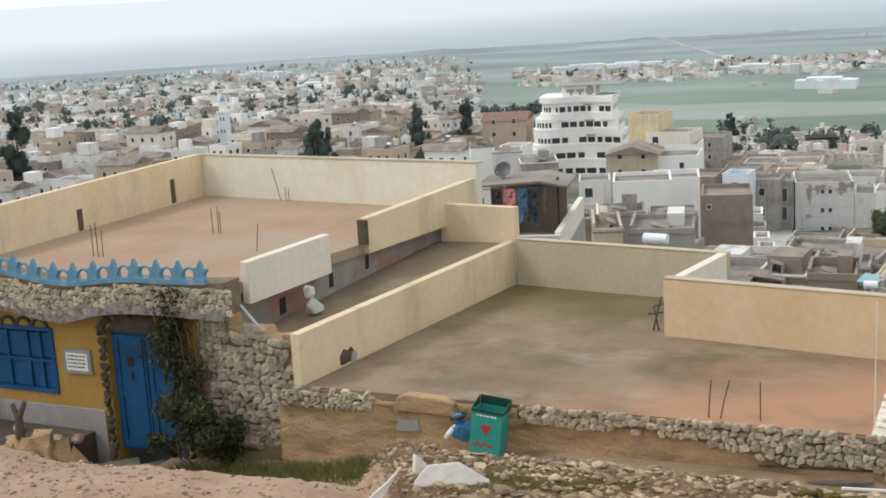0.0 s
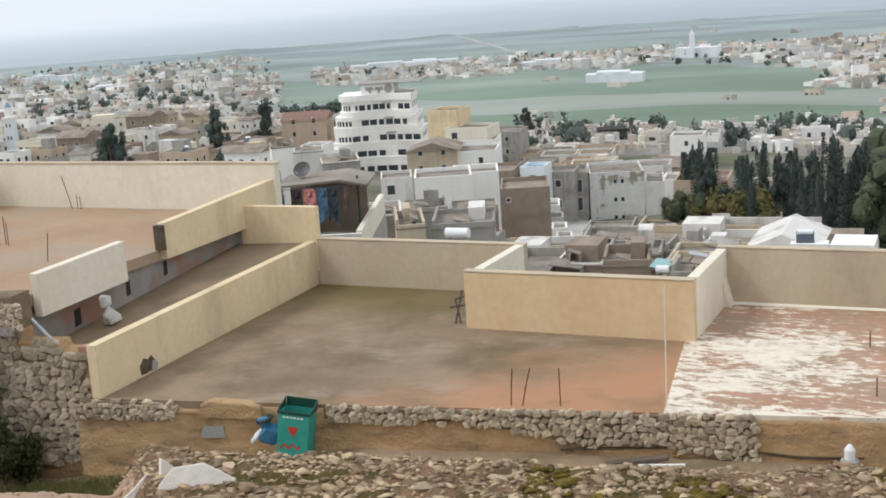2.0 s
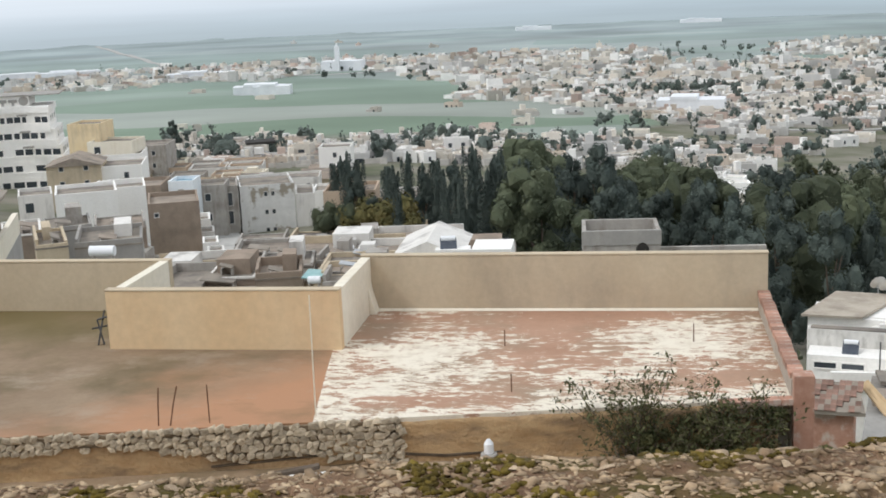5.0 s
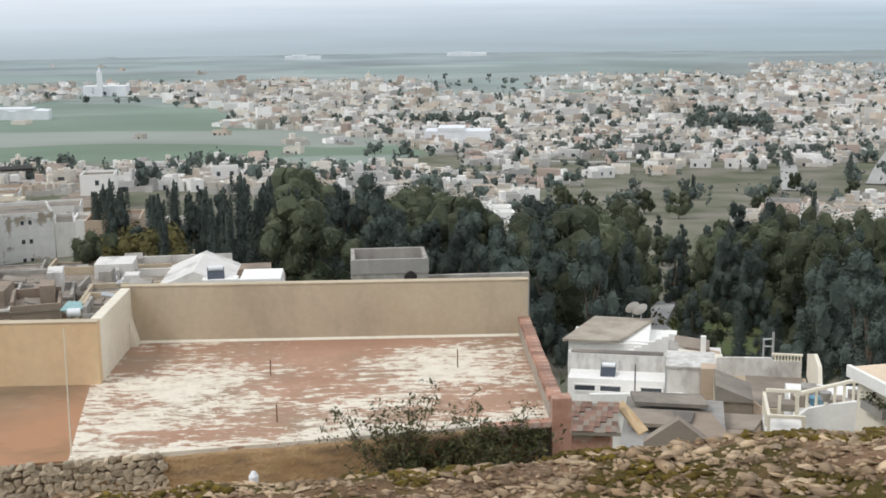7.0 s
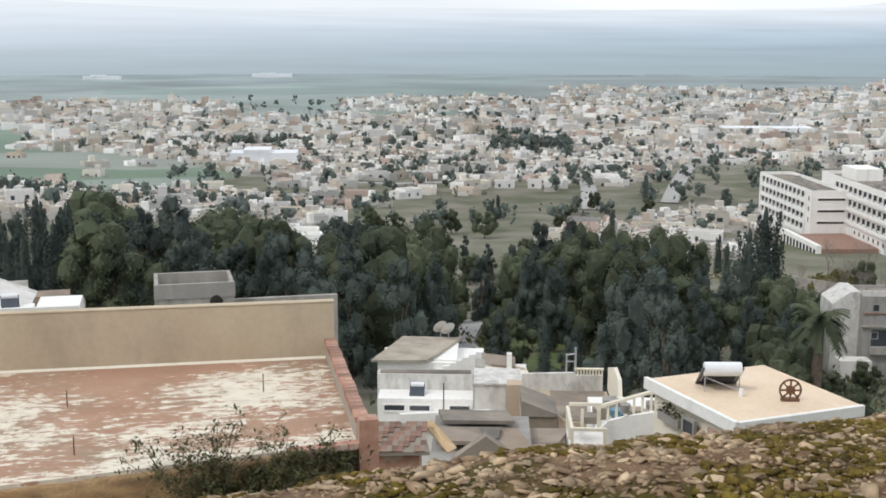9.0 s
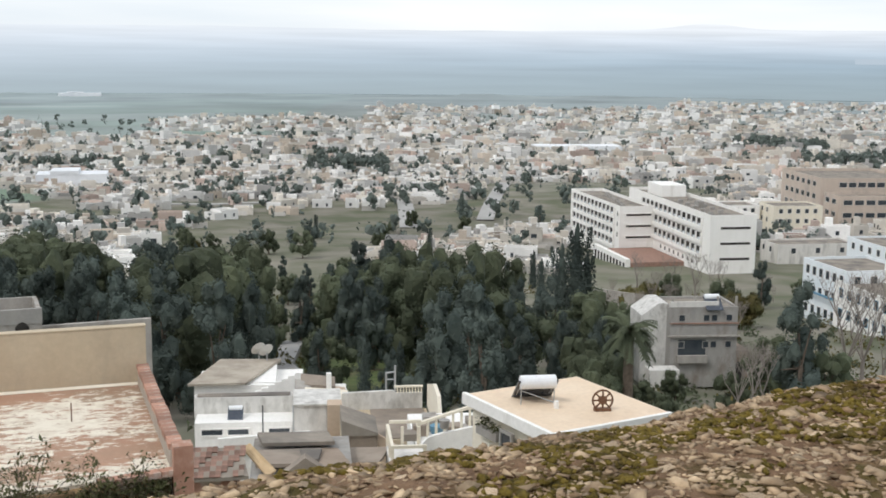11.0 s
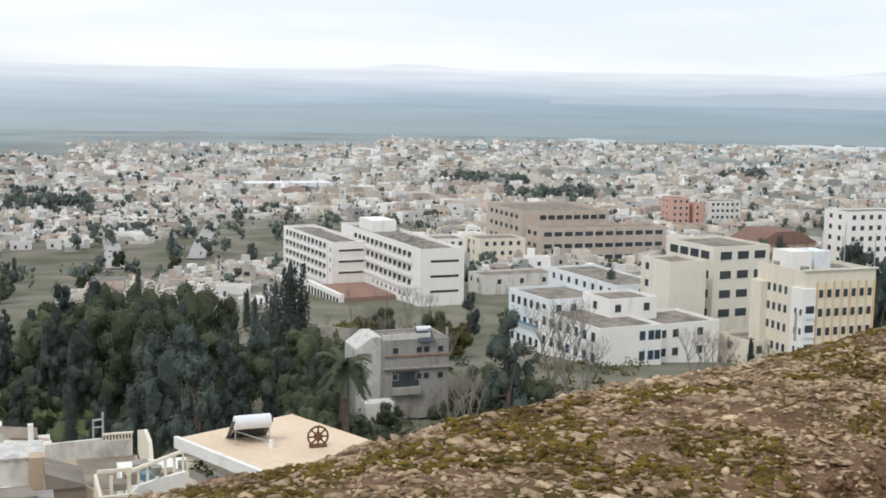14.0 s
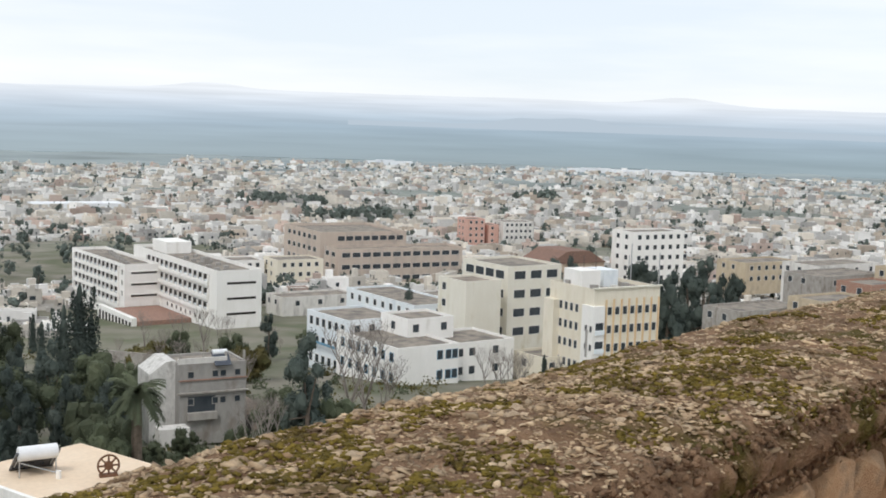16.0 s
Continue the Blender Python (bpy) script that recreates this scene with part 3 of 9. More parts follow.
    # shards lying at the break
    for k, (x, y, z, rz, tilt, pts) in enumerate((
            (-1.005, 1.265, 5.795, 44, 16, [(-0.042, -0.02), (0.036, -0.02), (0.042, 0.034), (0.016, 0.068), (-0.002, 0.052), (-0.026, 0.036), (-0.042, 0.012)]),
            (-0.955, 1.265, 5.835, 70, 10, [(-0.016, -0.02), (0.016, -0.02), (0.02, 0.045), (0.004, 0.062)]),
            (-0.885, 1.245, 5.862, 34, 22, [(-0.045, -0.02), (0.045, -0.02), (0.052, 0.016), (0.012, 0.042), (-0.03, 0.04), (-0.05, 0.018)]))):
        solid("earthenware_shard", G().slab(pts, -0.004, 0.004), M_PLASTICWHITE, "broken whitish shard stuck in old wall mortar", "shard", "shards on the wall", m=pose(x, y, z, -tilt, 0, rz), bevel=0.0015)
    # the walk behind the wall
    solid("walkway", G().prism([(-14, -12), (14, -12), (14, 2.56), (-14, -0.66)], -3.0, 4.85), M_SANDY, "trodden earth walk behind the old wall", "walkway", kind="structure")


old_wall()

# ---- houses with terraces in front ----
def terrace_material():
    """Rain-stained screed: grey and olive towards the back corner, worn red towards the street."""
    k = mat("stained_terrace_screed", (0.215, 0.15, 0.095), (0.30, 0.22, 0.145), 0.6, 0.78, 0.1, (0.16, 0.118, 0.065), 0.35, (0.48, 0.64), fine=14, spec=0.25)
    n, l = k.node_tree.nodes, k.node_tree.links
    b = n["Principled BSDF"]
    old = b.inputs["Base Color"].links[0].from_socket
    tc = n.new("ShaderNodeTexCoord")
    nz = n.new("ShaderNodeTexNoise")
    nz.inputs["Scale"].default_value, nz.inputs["Detail"].default_value, nz.inputs["Roughness"].default_value = 0.40, 10, 0.62
    l.new(tc.outputs["Object"], nz.inputs["Vector"])
    dot = n.new("ShaderNodeVectorMath")
    dot.operation = "DOT_PRODUCT"
    dot.inputs[1].default_value = (0.15, -0.12, 0)
    l.new(tc.outputs["Object"], dot.inputs[0])
    ad = n.new("ShaderNodeMath")
    l.new(dot.outputs["Value"], ad.inputs[0])
    l.new(nz.outputs[0], ad.inputs[1])
    r = n.new("ShaderNodeMapRange")
    r.inputs["From Min"].default_value, r.inputs["From Max"].default_value = 0.26, 0.66
    r.clamp = True
    l.new(ad.outputs[0], r.inputs[0])
    m = n.new("ShaderNodeMixRGB")
    l.new(r.outputs[0], m.inputs[0])
    l.new(old, m.inputs[1])
    m.inputs[2].default_value = (0.42, 0.225, 0.125, 1)
    # pale streaks painted for puddle sheen, and dark olive rims of old puddles
    mp = n.new("ShaderNodeMapping")
    mp.inputs["Rotation"].default_value, mp.inputs["Scale"].default_value = (0, 0, 0.5), (0.75, 1.15, 1)
    l.new(tc.outputs["Object"], mp.inputs[0])
    col = m.outputs[0]
    for sc, lo, hi, c, off in ((0.85, 0.55, 0.67, (0.40, 0.325, 0.245, 1), 3.0), (0.6, 0.52, 0.64, (0.15, 0.115, 0.06, 1), 11.0)):
        w = n.new("ShaderNodeTexNoise")
        w.noise_dimensions = "4D"
        w.inputs["W"].default_value, w.inputs["Scale"].default_value, w.inputs["Detail"].default_value, w.inputs["Roughness"].default_value = off, sc, 9, 0.65
        l.new(mp.outputs[0], w.inputs["Vector"])
        q = n.new("ShaderNodeMapRange")
        q.inputs["From Min"].default_value, q.inputs["From Max"].default_value, q.inputs["To Max"].default_value = lo, hi, 0.5
        l.new(w.outputs[0], q.inputs[0])
        x = n.new("ShaderNodeMixRGB")
        x.inputs[2].default_value = c
        l.new(q.outputs[0], x.inputs[0])
        l.new(col, x.inputs[1])
        col = x.outputs[0]
    # olive algae in the far corner, where the rain stands
    d2 = n.new("ShaderNodeVectorMath")
    d2.operation = "DOT_PRODUCT"
    d2.inputs[1].default_value = (-0.04, 0.15, 0)
    l.new(tc.outputs["Object"], d2.inputs[0])
    a2 = n.new("ShaderNodeMath")
    l.new(d2.outputs["Value"], a2.inputs[0])
    l.new(nz.outputs[0], a2.inputs[1])
    r2 = n.new("ShaderNodeMapRange")
    r2.inputs["From Min"].default_value, r2.inputs["From Max"].default_value, r2.inputs["To Max"].default_value = 0.72, 1.25, 0.85
    l.new(a2.outputs[0], r2.inputs[0])
    x = n.new("ShaderNodeMixRGB")
    x.inputs[2].default_value = (0.155, 0.12, 0.05, 1)
    l.new(r2.outputs[0], x.inputs[0])
    l.new(col, x.inputs[1])
    l.new(x.outputs[0], b.inputs["Base Color"])
    return k


M_TERRACE = terrace_material()
M_RED_TERRACE = mat("reddish_terrace_screed", (0.36, 0.235, 0.15), (0.43, 0.295, 0.195), 0.5, 0.8, 0.1, (0.36, 0.29, 0.21), 0.45, (0.48, 0.66), fine=14)
M_STRIP = mat("dark_strip_screed", (0.18, 0.132, 0.082), (0.25, 0.185, 0.12), 0.7, 0.85, 0.15, (0.31, 0.225, 0.14), 0.4, (0.5, 0.7))
M_EARTH = mat("earth_rammed_wall", (0.44, 0.28, 0.14), (0.54, 0.37, 0.20), 1.8, 0.95, 0.8, (0.30, 0.205, 0.12), 1.1, (0.48, 0.64), dist=0.06, streak=0.3)
M_BED = mat("earth_mortar_bed", (0.17, 0.125, 0.08), (0.25, 0.19, 0.125), 5.0, 0.95, 0.5)
M_STONE = mat("field_stone", (0.44, 0.355, 0.245), (0.60, 0.51, 0.38), 5.0, 0.92, 0.5, (0.33, 0.27, 0.195), 2.2, (0.5, 0.66), vary="object")
# dark earth of joints and soil; also painted shade of slots and gaps
M_JOINT = mat("dark_earth_and_shade", (0.085, 0.062, 0.042), (0.14, 0.105, 0.072), 5.0, 0.95, 0.5)
M_BLUE = mat("worn_blue_paint", (0.008, 0.075, 0.185), (0.014, 0.10, 0.24), 2.5, 0.6, 0.2, (0.010, 0.05, 0.12), 1.3, (0.52, 0.7))
M_STARBLUE = mat("faded_blue_tile", (0.11, 0.25, 0.36), (0.18, 0.33, 0.43), 3.0, 0.7, 0.2, (0.30, 0.40, 0.46), 2.0, (0.56, 0.7))
M_OCHRE = mat("ochre_house_paint", (0.42, 0.24, 0.055), (0.48, 0.29, 0.08), 1.0, 0.9, 0.2, (0.34, 0.20, 0.06), 0.6, (0.52, 0.7))


def flaked_material():
    """Red screed with a white coat that has peeled in streaks."""
    k = mat("peeling_white_coat", (0.37, 0.215, 0.14), (0.44, 0.27, 0.185), 0.6, 0.85, 0.2, (0.33, 0.24, 0.165), 0.5, (0.46, 0.66), fine=14)
    n, l = k.node_tree.nodes, k.node_tree.links
    b = n["Principled BSDF"]
    old = b.inputs["Base Color"].links[0].from_socket
    tc = n.new("ShaderNodeTexCoord")

    def noise_at(scale, stretch_xy, detail, rough, off):
        mp = n.new("ShaderNodeMapping")
        mp.inputs["Scale"].default_value, mp.inputs["Location"].default_value = (*stretch_xy, 1), (off, off * 0.7, 0)
        l.new(tc.outputs["Object"], mp.inputs[0])
        t = n.new("ShaderNodeTexNoise")
        t.inputs["Scale"].default_value, t.inputs["Detail"].default_value, t.inputs["Roughness"].default_value = scale, detail, rough
        l.new(mp.outputs[0], t.inputs["Vector"])
        return t.outputs[0]

    def add(a, c, k1=1.0):
        m = n.new("ShaderNodeMath")
        m.operation = "MULTIPLY_ADD"
        m.inputs[1].default_value = k1
        l.new(a, m.inputs[0])
        l.new(c, m.inputs[2])
        return m.outputs[0]

    def ramp_of(src, a, c, lo, hi):
        r = n.new("ShaderNodeMapRange")
        for i, v in enumerate((a, c, lo, hi)):
            r.inputs[i + 1].default_value = v
        l.new(src, r.inputs[0])
        return r.outputs[0]

    # patches, with ragged streaks inside them
    total = add(noise_at(0.5, (0.8, 1.2), 4, 0.5, 4.0), noise_at(3.6, (0.75, 1.7), 14, 0.78, 0.0), 0.55)
    # more of the coat is left along the street edge and beside the orange wall, less at the back
    sx = n.new("ShaderNodeSeparateXYZ")
    l.new(tc.outputs["Object"], sx.inputs[0])
    edge = add(sx.outputs[0], sx.outputs[1], -0.181)
    total = add(ramp_of(edge, 18.1, 19.0, 0.07, 0.0), total)
    total = add(ramp_of(edge, 22.4, 23.6, 0.0, -0.10), total)
    total = add(ramp_of(sx.outputs[0], -5.2, -2.6, 0.035, 0.0), total)
    coat = ramp_of(total, 0.775, 0.80, 0.0, 1.0)
    white = n.new("ShaderNodeMixRGB")
    white.inputs[1].default_value, white.inputs[2].default_value = (0.76, 0.695, 0.575, 1), (0.56, 0.475, 0.37, 1)
    l.new(ramp_of(noise_at(3.0, (1, 1), 8, 0.7, 9.0), 0.46, 0.7, 0.0, 1.0), white.inputs[0])
    m = n.new("ShaderNodeMixRGB")
    l.new(coat, m.inputs[0])
    l.new(old, m.inputs[1])
    l.new(white.outputs[0], m.inputs[2])
    l.new(m.outputs[0], b.inputs["Base Color"])
    return k


M_FLAKED = flaked_material()


def near_edge(x):
    return 15.6 + 0.181 * (x + 13.75)


def terrace_house():
    th = thing("terrace_house", "house with low flat roof terraces behind cream parapets", "house", pose(-6, 20, -4))
    o = Vector((6, -20, 4))

    def put(name, g, k, label="", bevel=0.012, smooth=False):
        g.v = [(x + o.x, y + o.y, z + o.z) for x, y, z in g.v]
        return part(name, g, k, th, label, bevel, smooth)

    g = G()
    xs = np.linspace(-14.15, -4.70, 24)
    g.prism([(x, near_edge(x) + 0.02) for x in xs] + [(-5.05, 19.4), (-5.30, 21.0), (-9.45, 21.0), (-9.45, 23.75), (-14.64, 23.75)], -0.25, 0.0)
    put("terrace_floor", g, M_TERRACE, "grey-brown rain-stained screed", 0)
    # the flaked terrace floor keeps world-like coordinates for its coat
    g2 = G()
    g2.prism([(x, near_edge(x) + 0.02) for x in np.linspace(-4.70, 2.6, 16)] + [(2.6, 23.75), (-5.30, 23.75), (-5.30, 21.0), (-5.05, 19.4)], -0.25, 0.004)
    fl = part("white_terrace_floor", g2, M_FLAKED, th, "red screed with peeling white coat")
    fl.matrix_basis = Matrix.Translation(o)
    put("house_body", G().prism([(-14.4, near_edge(-14.4) + 0.25), (2.75, near_edge(2.75) + 0.25), (2.75, 23.9), (-5.3, 23.9), (-5.3, 21.15), (-9.5, 21.15), (-9.5, 23.9), (-14.4, 23.9)], -6.0, -0.254), M_CONCRETE, bevel=0)
    put("parapet_wall", G().slab([(0.12, -0.02), (8.35, -0.02), (8.35, 1.03), (0.12, 0.95)], 0, 0.2, pose(-14.17, 15.45, 0, 0, 0, 93.4)), M_CREAM, "cream rendered parapet with a broken hole")
    put("parapet_wall", G().box(-14.62, 23.75, -0.3, -9.45, 23.95, 1.07), M_CREAM_GREY)
    put("parapet_wall", G().box(-9.65, 21.202, -0.3, -9.45, 23.748, 1.09), M_CREAM_PALE)
    put("parapet_wall", G().box(-9.65, 21.0, -0.3, -5.12, 21.2, 1.13), M_ORANGE)
    put("parapet_wall", G().box(-5.32, 21.202, -0.3, -5.12, 23.748, 1.13), M_CREAM_PALE)
    put("parapet_wall", G().box(-5.32, 23.75, -0.3, 2.78, 23.95, 1.14), M_CREAM_GREY)
    for a, b in (((-14.62, 23.74), (-9.44, 23.96)), ((-9.66, 20.99), (-5.11, 21.21)), ((-5.33, 23.74), (2.79, 23.96))):
        z = {23.74: 1.07 if a[0] < -10 else 1.14, 20.99: 1.13}[a[1]]
        put("coping", G().box(a[0], a[1], z + 0.003, b[0], b[1], z + 0.03), M_CREAM_GREY, bevel=0.006)
    # a white fillet where floor and walls meet
    put("fillet", G().slab([(0, 0.0), (0.06, 0.0), (0, 0.05)], 0, 7.7, pose(-5.10, 23.745, 0.005, 0, 0, -90)), M_CREAM_PALE)
    put("fillet", G().slab([(0, 0.0), (0.14, 0.0), (0.03, 0.42), (0, 0.55)], 0, 0.35, pose(-5.12, 23.40, 0.005)), M_CREAM_PALE, "", 0.01)
    # brick parapet along the side
    rnd = random.Random(11)
    gw = G().box(2.60, 18.6, -1.5, 2.78, 23.74, 0.30)
    bp = put("side_wall", gw, M_MORTAR, "low wall of hollow red bricks")
    me = G().box(-0.115, -0.10, -0.05, 0.115, 0.10, 0.05).mesh("brick", 0.008)
    me.materials.append(M_BRICK)
    y = 18.64
    k = 0
    while y < 23.6:
        part("brick", me, M_BRICK, bp, m=pose(2.69 + o.x + rnd.uniform(-0.01, 0.01), y + 0.1 + o.y, 0.352 + o.z, rnd.uniform(-2, 2), 0, 0))
        y += 0.215
        k += 1
    put("brick_pier", G().box(2.62, near_edge(2.62) - 0.16, -1.6, 2.93, near_edge(2.62) + 0.14, 0.42), M_BRICK)
    for x in np.arange(1.6, 2.55, 0.235):
        part("brick", me, M_BRICK, bp, m=pose(x + o.x, near_edge(x) - 0.02 + o.y, -0.02 + o.z, 0, 0, 10.3))
    # dark sheet on the cream parapet for the shade in a broken drain hole
    put("drain_hole", G().slab([(-0.22, 0.02), (-0.05, 0.0), (0.20, 0.04), (0.26, 0.16), (0.14, 0.30), (0.02, 0.25), (-0.1, 0.31), (-0.24, 0.18)], -0.004, 0.02, pose(-14.262, 16.95, 0.02, 0, 0, 93.4)), M_JOINT, "broken hole", 0)
    put("patch", G().slab([(-0.02, 0), (0.16, 0), (0.2, 0.14), (0.05, 0.2)], -0.03, 0.0, pose(-14.265, 17.05, 0.02, 0, 0, 93.4)), M_CONCRETE, "rough cement patch")
    return th


terrace_house()


def rods(places, z, group):
    for x, y, h, lx, ly in places:
        solid("rebar_rod", G().tube((0, 0, -0.02), (lx * 0.5, ly * 0.5, h * 0.55), 0.011, n=6).tube((lx * 0.5, ly * 0.5, h * 0.55), (lx, ly, h), 0.011, n=6), M_RUST, "rusty rebar rod sticking up from the roof", "rebar rod", group, m=pose(x, y, z))


rods([(-7.10, 17.0, 0.62, 0.05, 0), (-6.92, 17.03, 0.64, 0.16, 0), (-6.33, 17.17, 0.62, 0, 0)], 0.0, "rods on the grey terrace")
rods([(-2.14, 21.3, 0.30, 0, 0), (1.26, 21.6, 0.34, 0, 0), (-1.77, 18.76, 0.30, 0, 0)], 0.004, "rods on the white terrace")
solid("thin_pole", G().tube((0, 0, 0), (0.02, 0, 1.95), 0.012, 0.009), M_CREAM_PALE, "thin whitish pole standing on the roof edge", "pole", m=pose(-4.72, 17.52, 0))
bk = thing("chair_frame", "dark metal chair frame folded against parapet corner", "chair frame", pose(-9.95, 21.25, 0.0))
for a, b in (((-0.05, 0, 0), (0.0, 0.3, 0.62)), ((0.05, 0.05, 0.0), (-0.12, 0.2, 0.45)), ((-0.12, 0.2, 0.45), (0.10, 0.2, 0.52)), ((-0.2, 0.1, 0.30), (0.1, 0.25, 0.33))):
    part("tube", G().tube(a, b, 0.018), M_DARKSTEEL, bk)


def upper_house():
    th = thing("upper_house", "house with reddish flat roof and cream parapets", "house", pose(-21, 20, -4))
    o = Vector((21, -20, 4))

    def put(name, g, k, label="", bevel=0.012):
        g.v = [(x + o.x, y + o.y, z + o.z) for x, y, z in g.v]
        return part(name, g, k, th, label, bevel)

    put("roof_slab", G().prism([(-24.4, 15.3), (-19.5, 15.9), (-16.72, 16.6), (-16.72, 25.5), (-26.2, 25.5), (-25.5, 20)], 1.20, 1.43), M_RED_TERRACE, "reddish roof screed", 0)
    put("house_body", G().prism([(-24.3, 15.6), (-19.5, 16.1), (-16.85, 16.75), (-16.85, 25.4), (-26.1, 25.4), (-25.4, 20)], -6, 1.195), M_PATCHY, bevel=0)
    # the strip rises towards the far step
    g = G().add([(-16.85, 16.2, 0.2), (-14.36, 15.75, 0.45), (-14.86, 23.75, 0.98), (-16.85, 23.75, 0.90), (-16.85, 16.2, -0.2), (-14.36, 15.75, -0.2), (-14.86, 23.75, -0.2), (-16.85, 23.75, -0.2)],
                [(0, 1, 2, 3), (7, 6, 5, 4), (0, 4, 5, 1), (1, 5, 6, 2), (2, 6, 7, 3), (3, 7, 4, 0)])
    put("sloping_strip", g, M_STRIP, "dark screed strip", 0)
    put("step_wall", G().box(-16.72, 23.76, 0.3, -14.62, 23.96, 1.83), M_CREAM)
    put("parapet_wall", G().slab([(20.72, 1.22), (25.1, 1.30), (25.1, 2.26), (20.72, 2.02)], 0, 0.2, pose(-16.55, 0, 0, 0, 0, 90)), M_CREAM, "cream rendered parapet")
    put("white_panel", G().slab([(16.84, 0.98), (19.36, 1.07), (19.36, 1.92), (16.84, 1.83)], 0, 0.2, pose(-16.52, 0, 0, 0, 0, 90)), M_CREAM_PALE, "whitewashed parapet panel", 0.02)
    put("back_parapet", G().slab([(-26.3, 1.2), (-16.55, 1.2), (-16.55, 2.62), (-26.3, 2.62)], 25.2, 25.42), M_CREAM_PALE, "pale cream parapet")
    put("coping", G().box(-26.3, 25.18, 2.623, -16.5, 25.44, 2.66), M_CREAM_GREY, bevel=0.006)
    ax, ay = (-24.35, 16.2), (-26.15, 25.2)
    d = math.degrees(math.atan2(ay[1] - ax[1], ay[0] - ax[0]))
    ln = math.hypot(ay[0] - ax[0], ay[1] - ax[1])
    put("side_parapet", G().slab([(-3.5, 1.0), (ln, 1.2), (ln, 2.68), (-3.5, 2.5)], 0.0, 0.2, pose(ax[0], ax[1], 0, 0, 0, d)), M_CREAM, "cream rendered parapet")
    # slots are thin dark sheets on the wall, painted as shaded openings
    for u, z0, z1 in ((3.6, 1.45, 2.0), (7.6, 1.48, 2.16)):
        put("slot", G().box(u - 0.09, -0.02, z0, u + 0.09, 0.0, z1, pose(ax[0], ax[1], 0, 0, 0, d)), M_JOINT, "dark sheet for the shade of a slot", 0)
    put("slot", G().box(-16.76, 20.60, 1.44, -16.54, 20.715, 1.98), M_JOINT, "dark raw jamb", 0)
    # near-black slabs on the solid wall stand for the shade in holes
    for y, z0, w, h in ((18.0, 0.45, 0.18, 0.35), (19.62, 0.66, 0.12, 0.34), (20.9, 0.80, 0.12, 0.32)):
        put("wall_hole", G().slab([(y, z0), (y + w, z0 + 0.02), (y + w, z0 + h), (y + 0.02, z0 + h * 0.93)], 0, 0.03, pose(-16.83, 0, 0, 0, 0, 90)), M_DARK, "broken opening", 0)
    return th


upper_house()
rods([(-21.9, 17.5, 0.75, 0.0, 0), (-21.8, 17.55, 0.78, 0, 0), (-21.7, 17.6, 0.6, 0.02, 0), (-21.25, 20.6, 0.62, 0, 0), (-21.1, 20.65, 0.66, 0, 0), (-20.98, 20.6, 0.55, 0, 0), (-18.6, 19.3, 0.62, 0.1, 0), (-23.0, 25.0, 0.9, -0.25, 0), (-22.8, 25.0, 0.4, 0, 0), (-22.65, 24.95, 0.35, 0, 0)], 1.43, "rods on the red roof")
solid("leaning_pipe", G().tube((0, 0, 0), (-0.62, -0.15, 0.72), 0.035), M_STEEL, "grey steel pipe leaning on the strip", "pipe", m=pose(-15.28, 15.75, 0.9))
solid("old_stone", G().add(*hull(91, 20, 0.19, 0.16, 0.20, 0.4)).add(*hull(92, 16, 0.13, 0.12, 0.16, 0.3), Matrix.Translation((-0.16, 0.05, 0.28))), M_PEELING, "pale rough stones piled on the strip roof", "stone", m=pose(-16.2, 18.35, 0.62))


# ---- rubble stones ----
STONES = []
for _i in range(12):
    _vs, _fs = hull(300 + _i, 20, 0.5, 0.5, 0.5, 0.85)
    _me = G().add([(v.x, max(-0.30, min(0.3, v.y)), v.z) for v in _vs], _fs).mesh("stone")
    _me.materials.append(M_STONE)
    STONES.append(_me)


def lay_stones(parent, m, outline, size, rnd, flat=0.10, name="stone"):
    """Courses of uneven stones on the plane x, z of m; outline(x) gives the lower and upper z."""
    x_min, x_max, low_high = outline
    z = min(low_high(x)[0] for x in np.linspace(x_min, x_max, 30))
    top = max(low_high(x)[1] for x in np.linspace(x_min, x_max, 30))
    while z < top:
        h = size * rnd.uniform(0.75, 1.15)
        x = x_min + rnd.uniform(0, size * 0.5)
        while x < x_max:
            w = size * rnd.uniform(0.8, 1.6)
            lo, hi = low_high(min(x + w / 2, x_max))
            zc = z + h / 2 + rnd.uniform(-0.2, 0.2) * h
            if lo - h * 0.2 < zc < hi - h * 0.25:
                part(name, rnd.choice(STONES), M_STONE, parent, m=m @ pose(x + w / 2, rnd.uniform(-0.02, 0.01), zc, rnd.uniform(-8, 8), rnd.uniform(-22, 22), rnd.uniform(-8, 8)) @ Matrix.Diagonal((w * 1.10, flat * rnd.uniform(1.5, 2.1), h * 1.16, 1)))
            x += w * 0.96
        z += h * 0.95


# ---- the house with the blue door ----
FACADE = pose(-19.0, 14.95, -1.75, 0, 0, 9)


def wave(u):
    """Height of the wavy parapet's lower edge above the doorstep."""
    return 2.93 - 0.19 * math.exp(-((u + 0.45) / 0.85) ** 2) + 0.05 * math.sin(u * 1.2) + 0.035 * max(0, u - 1)


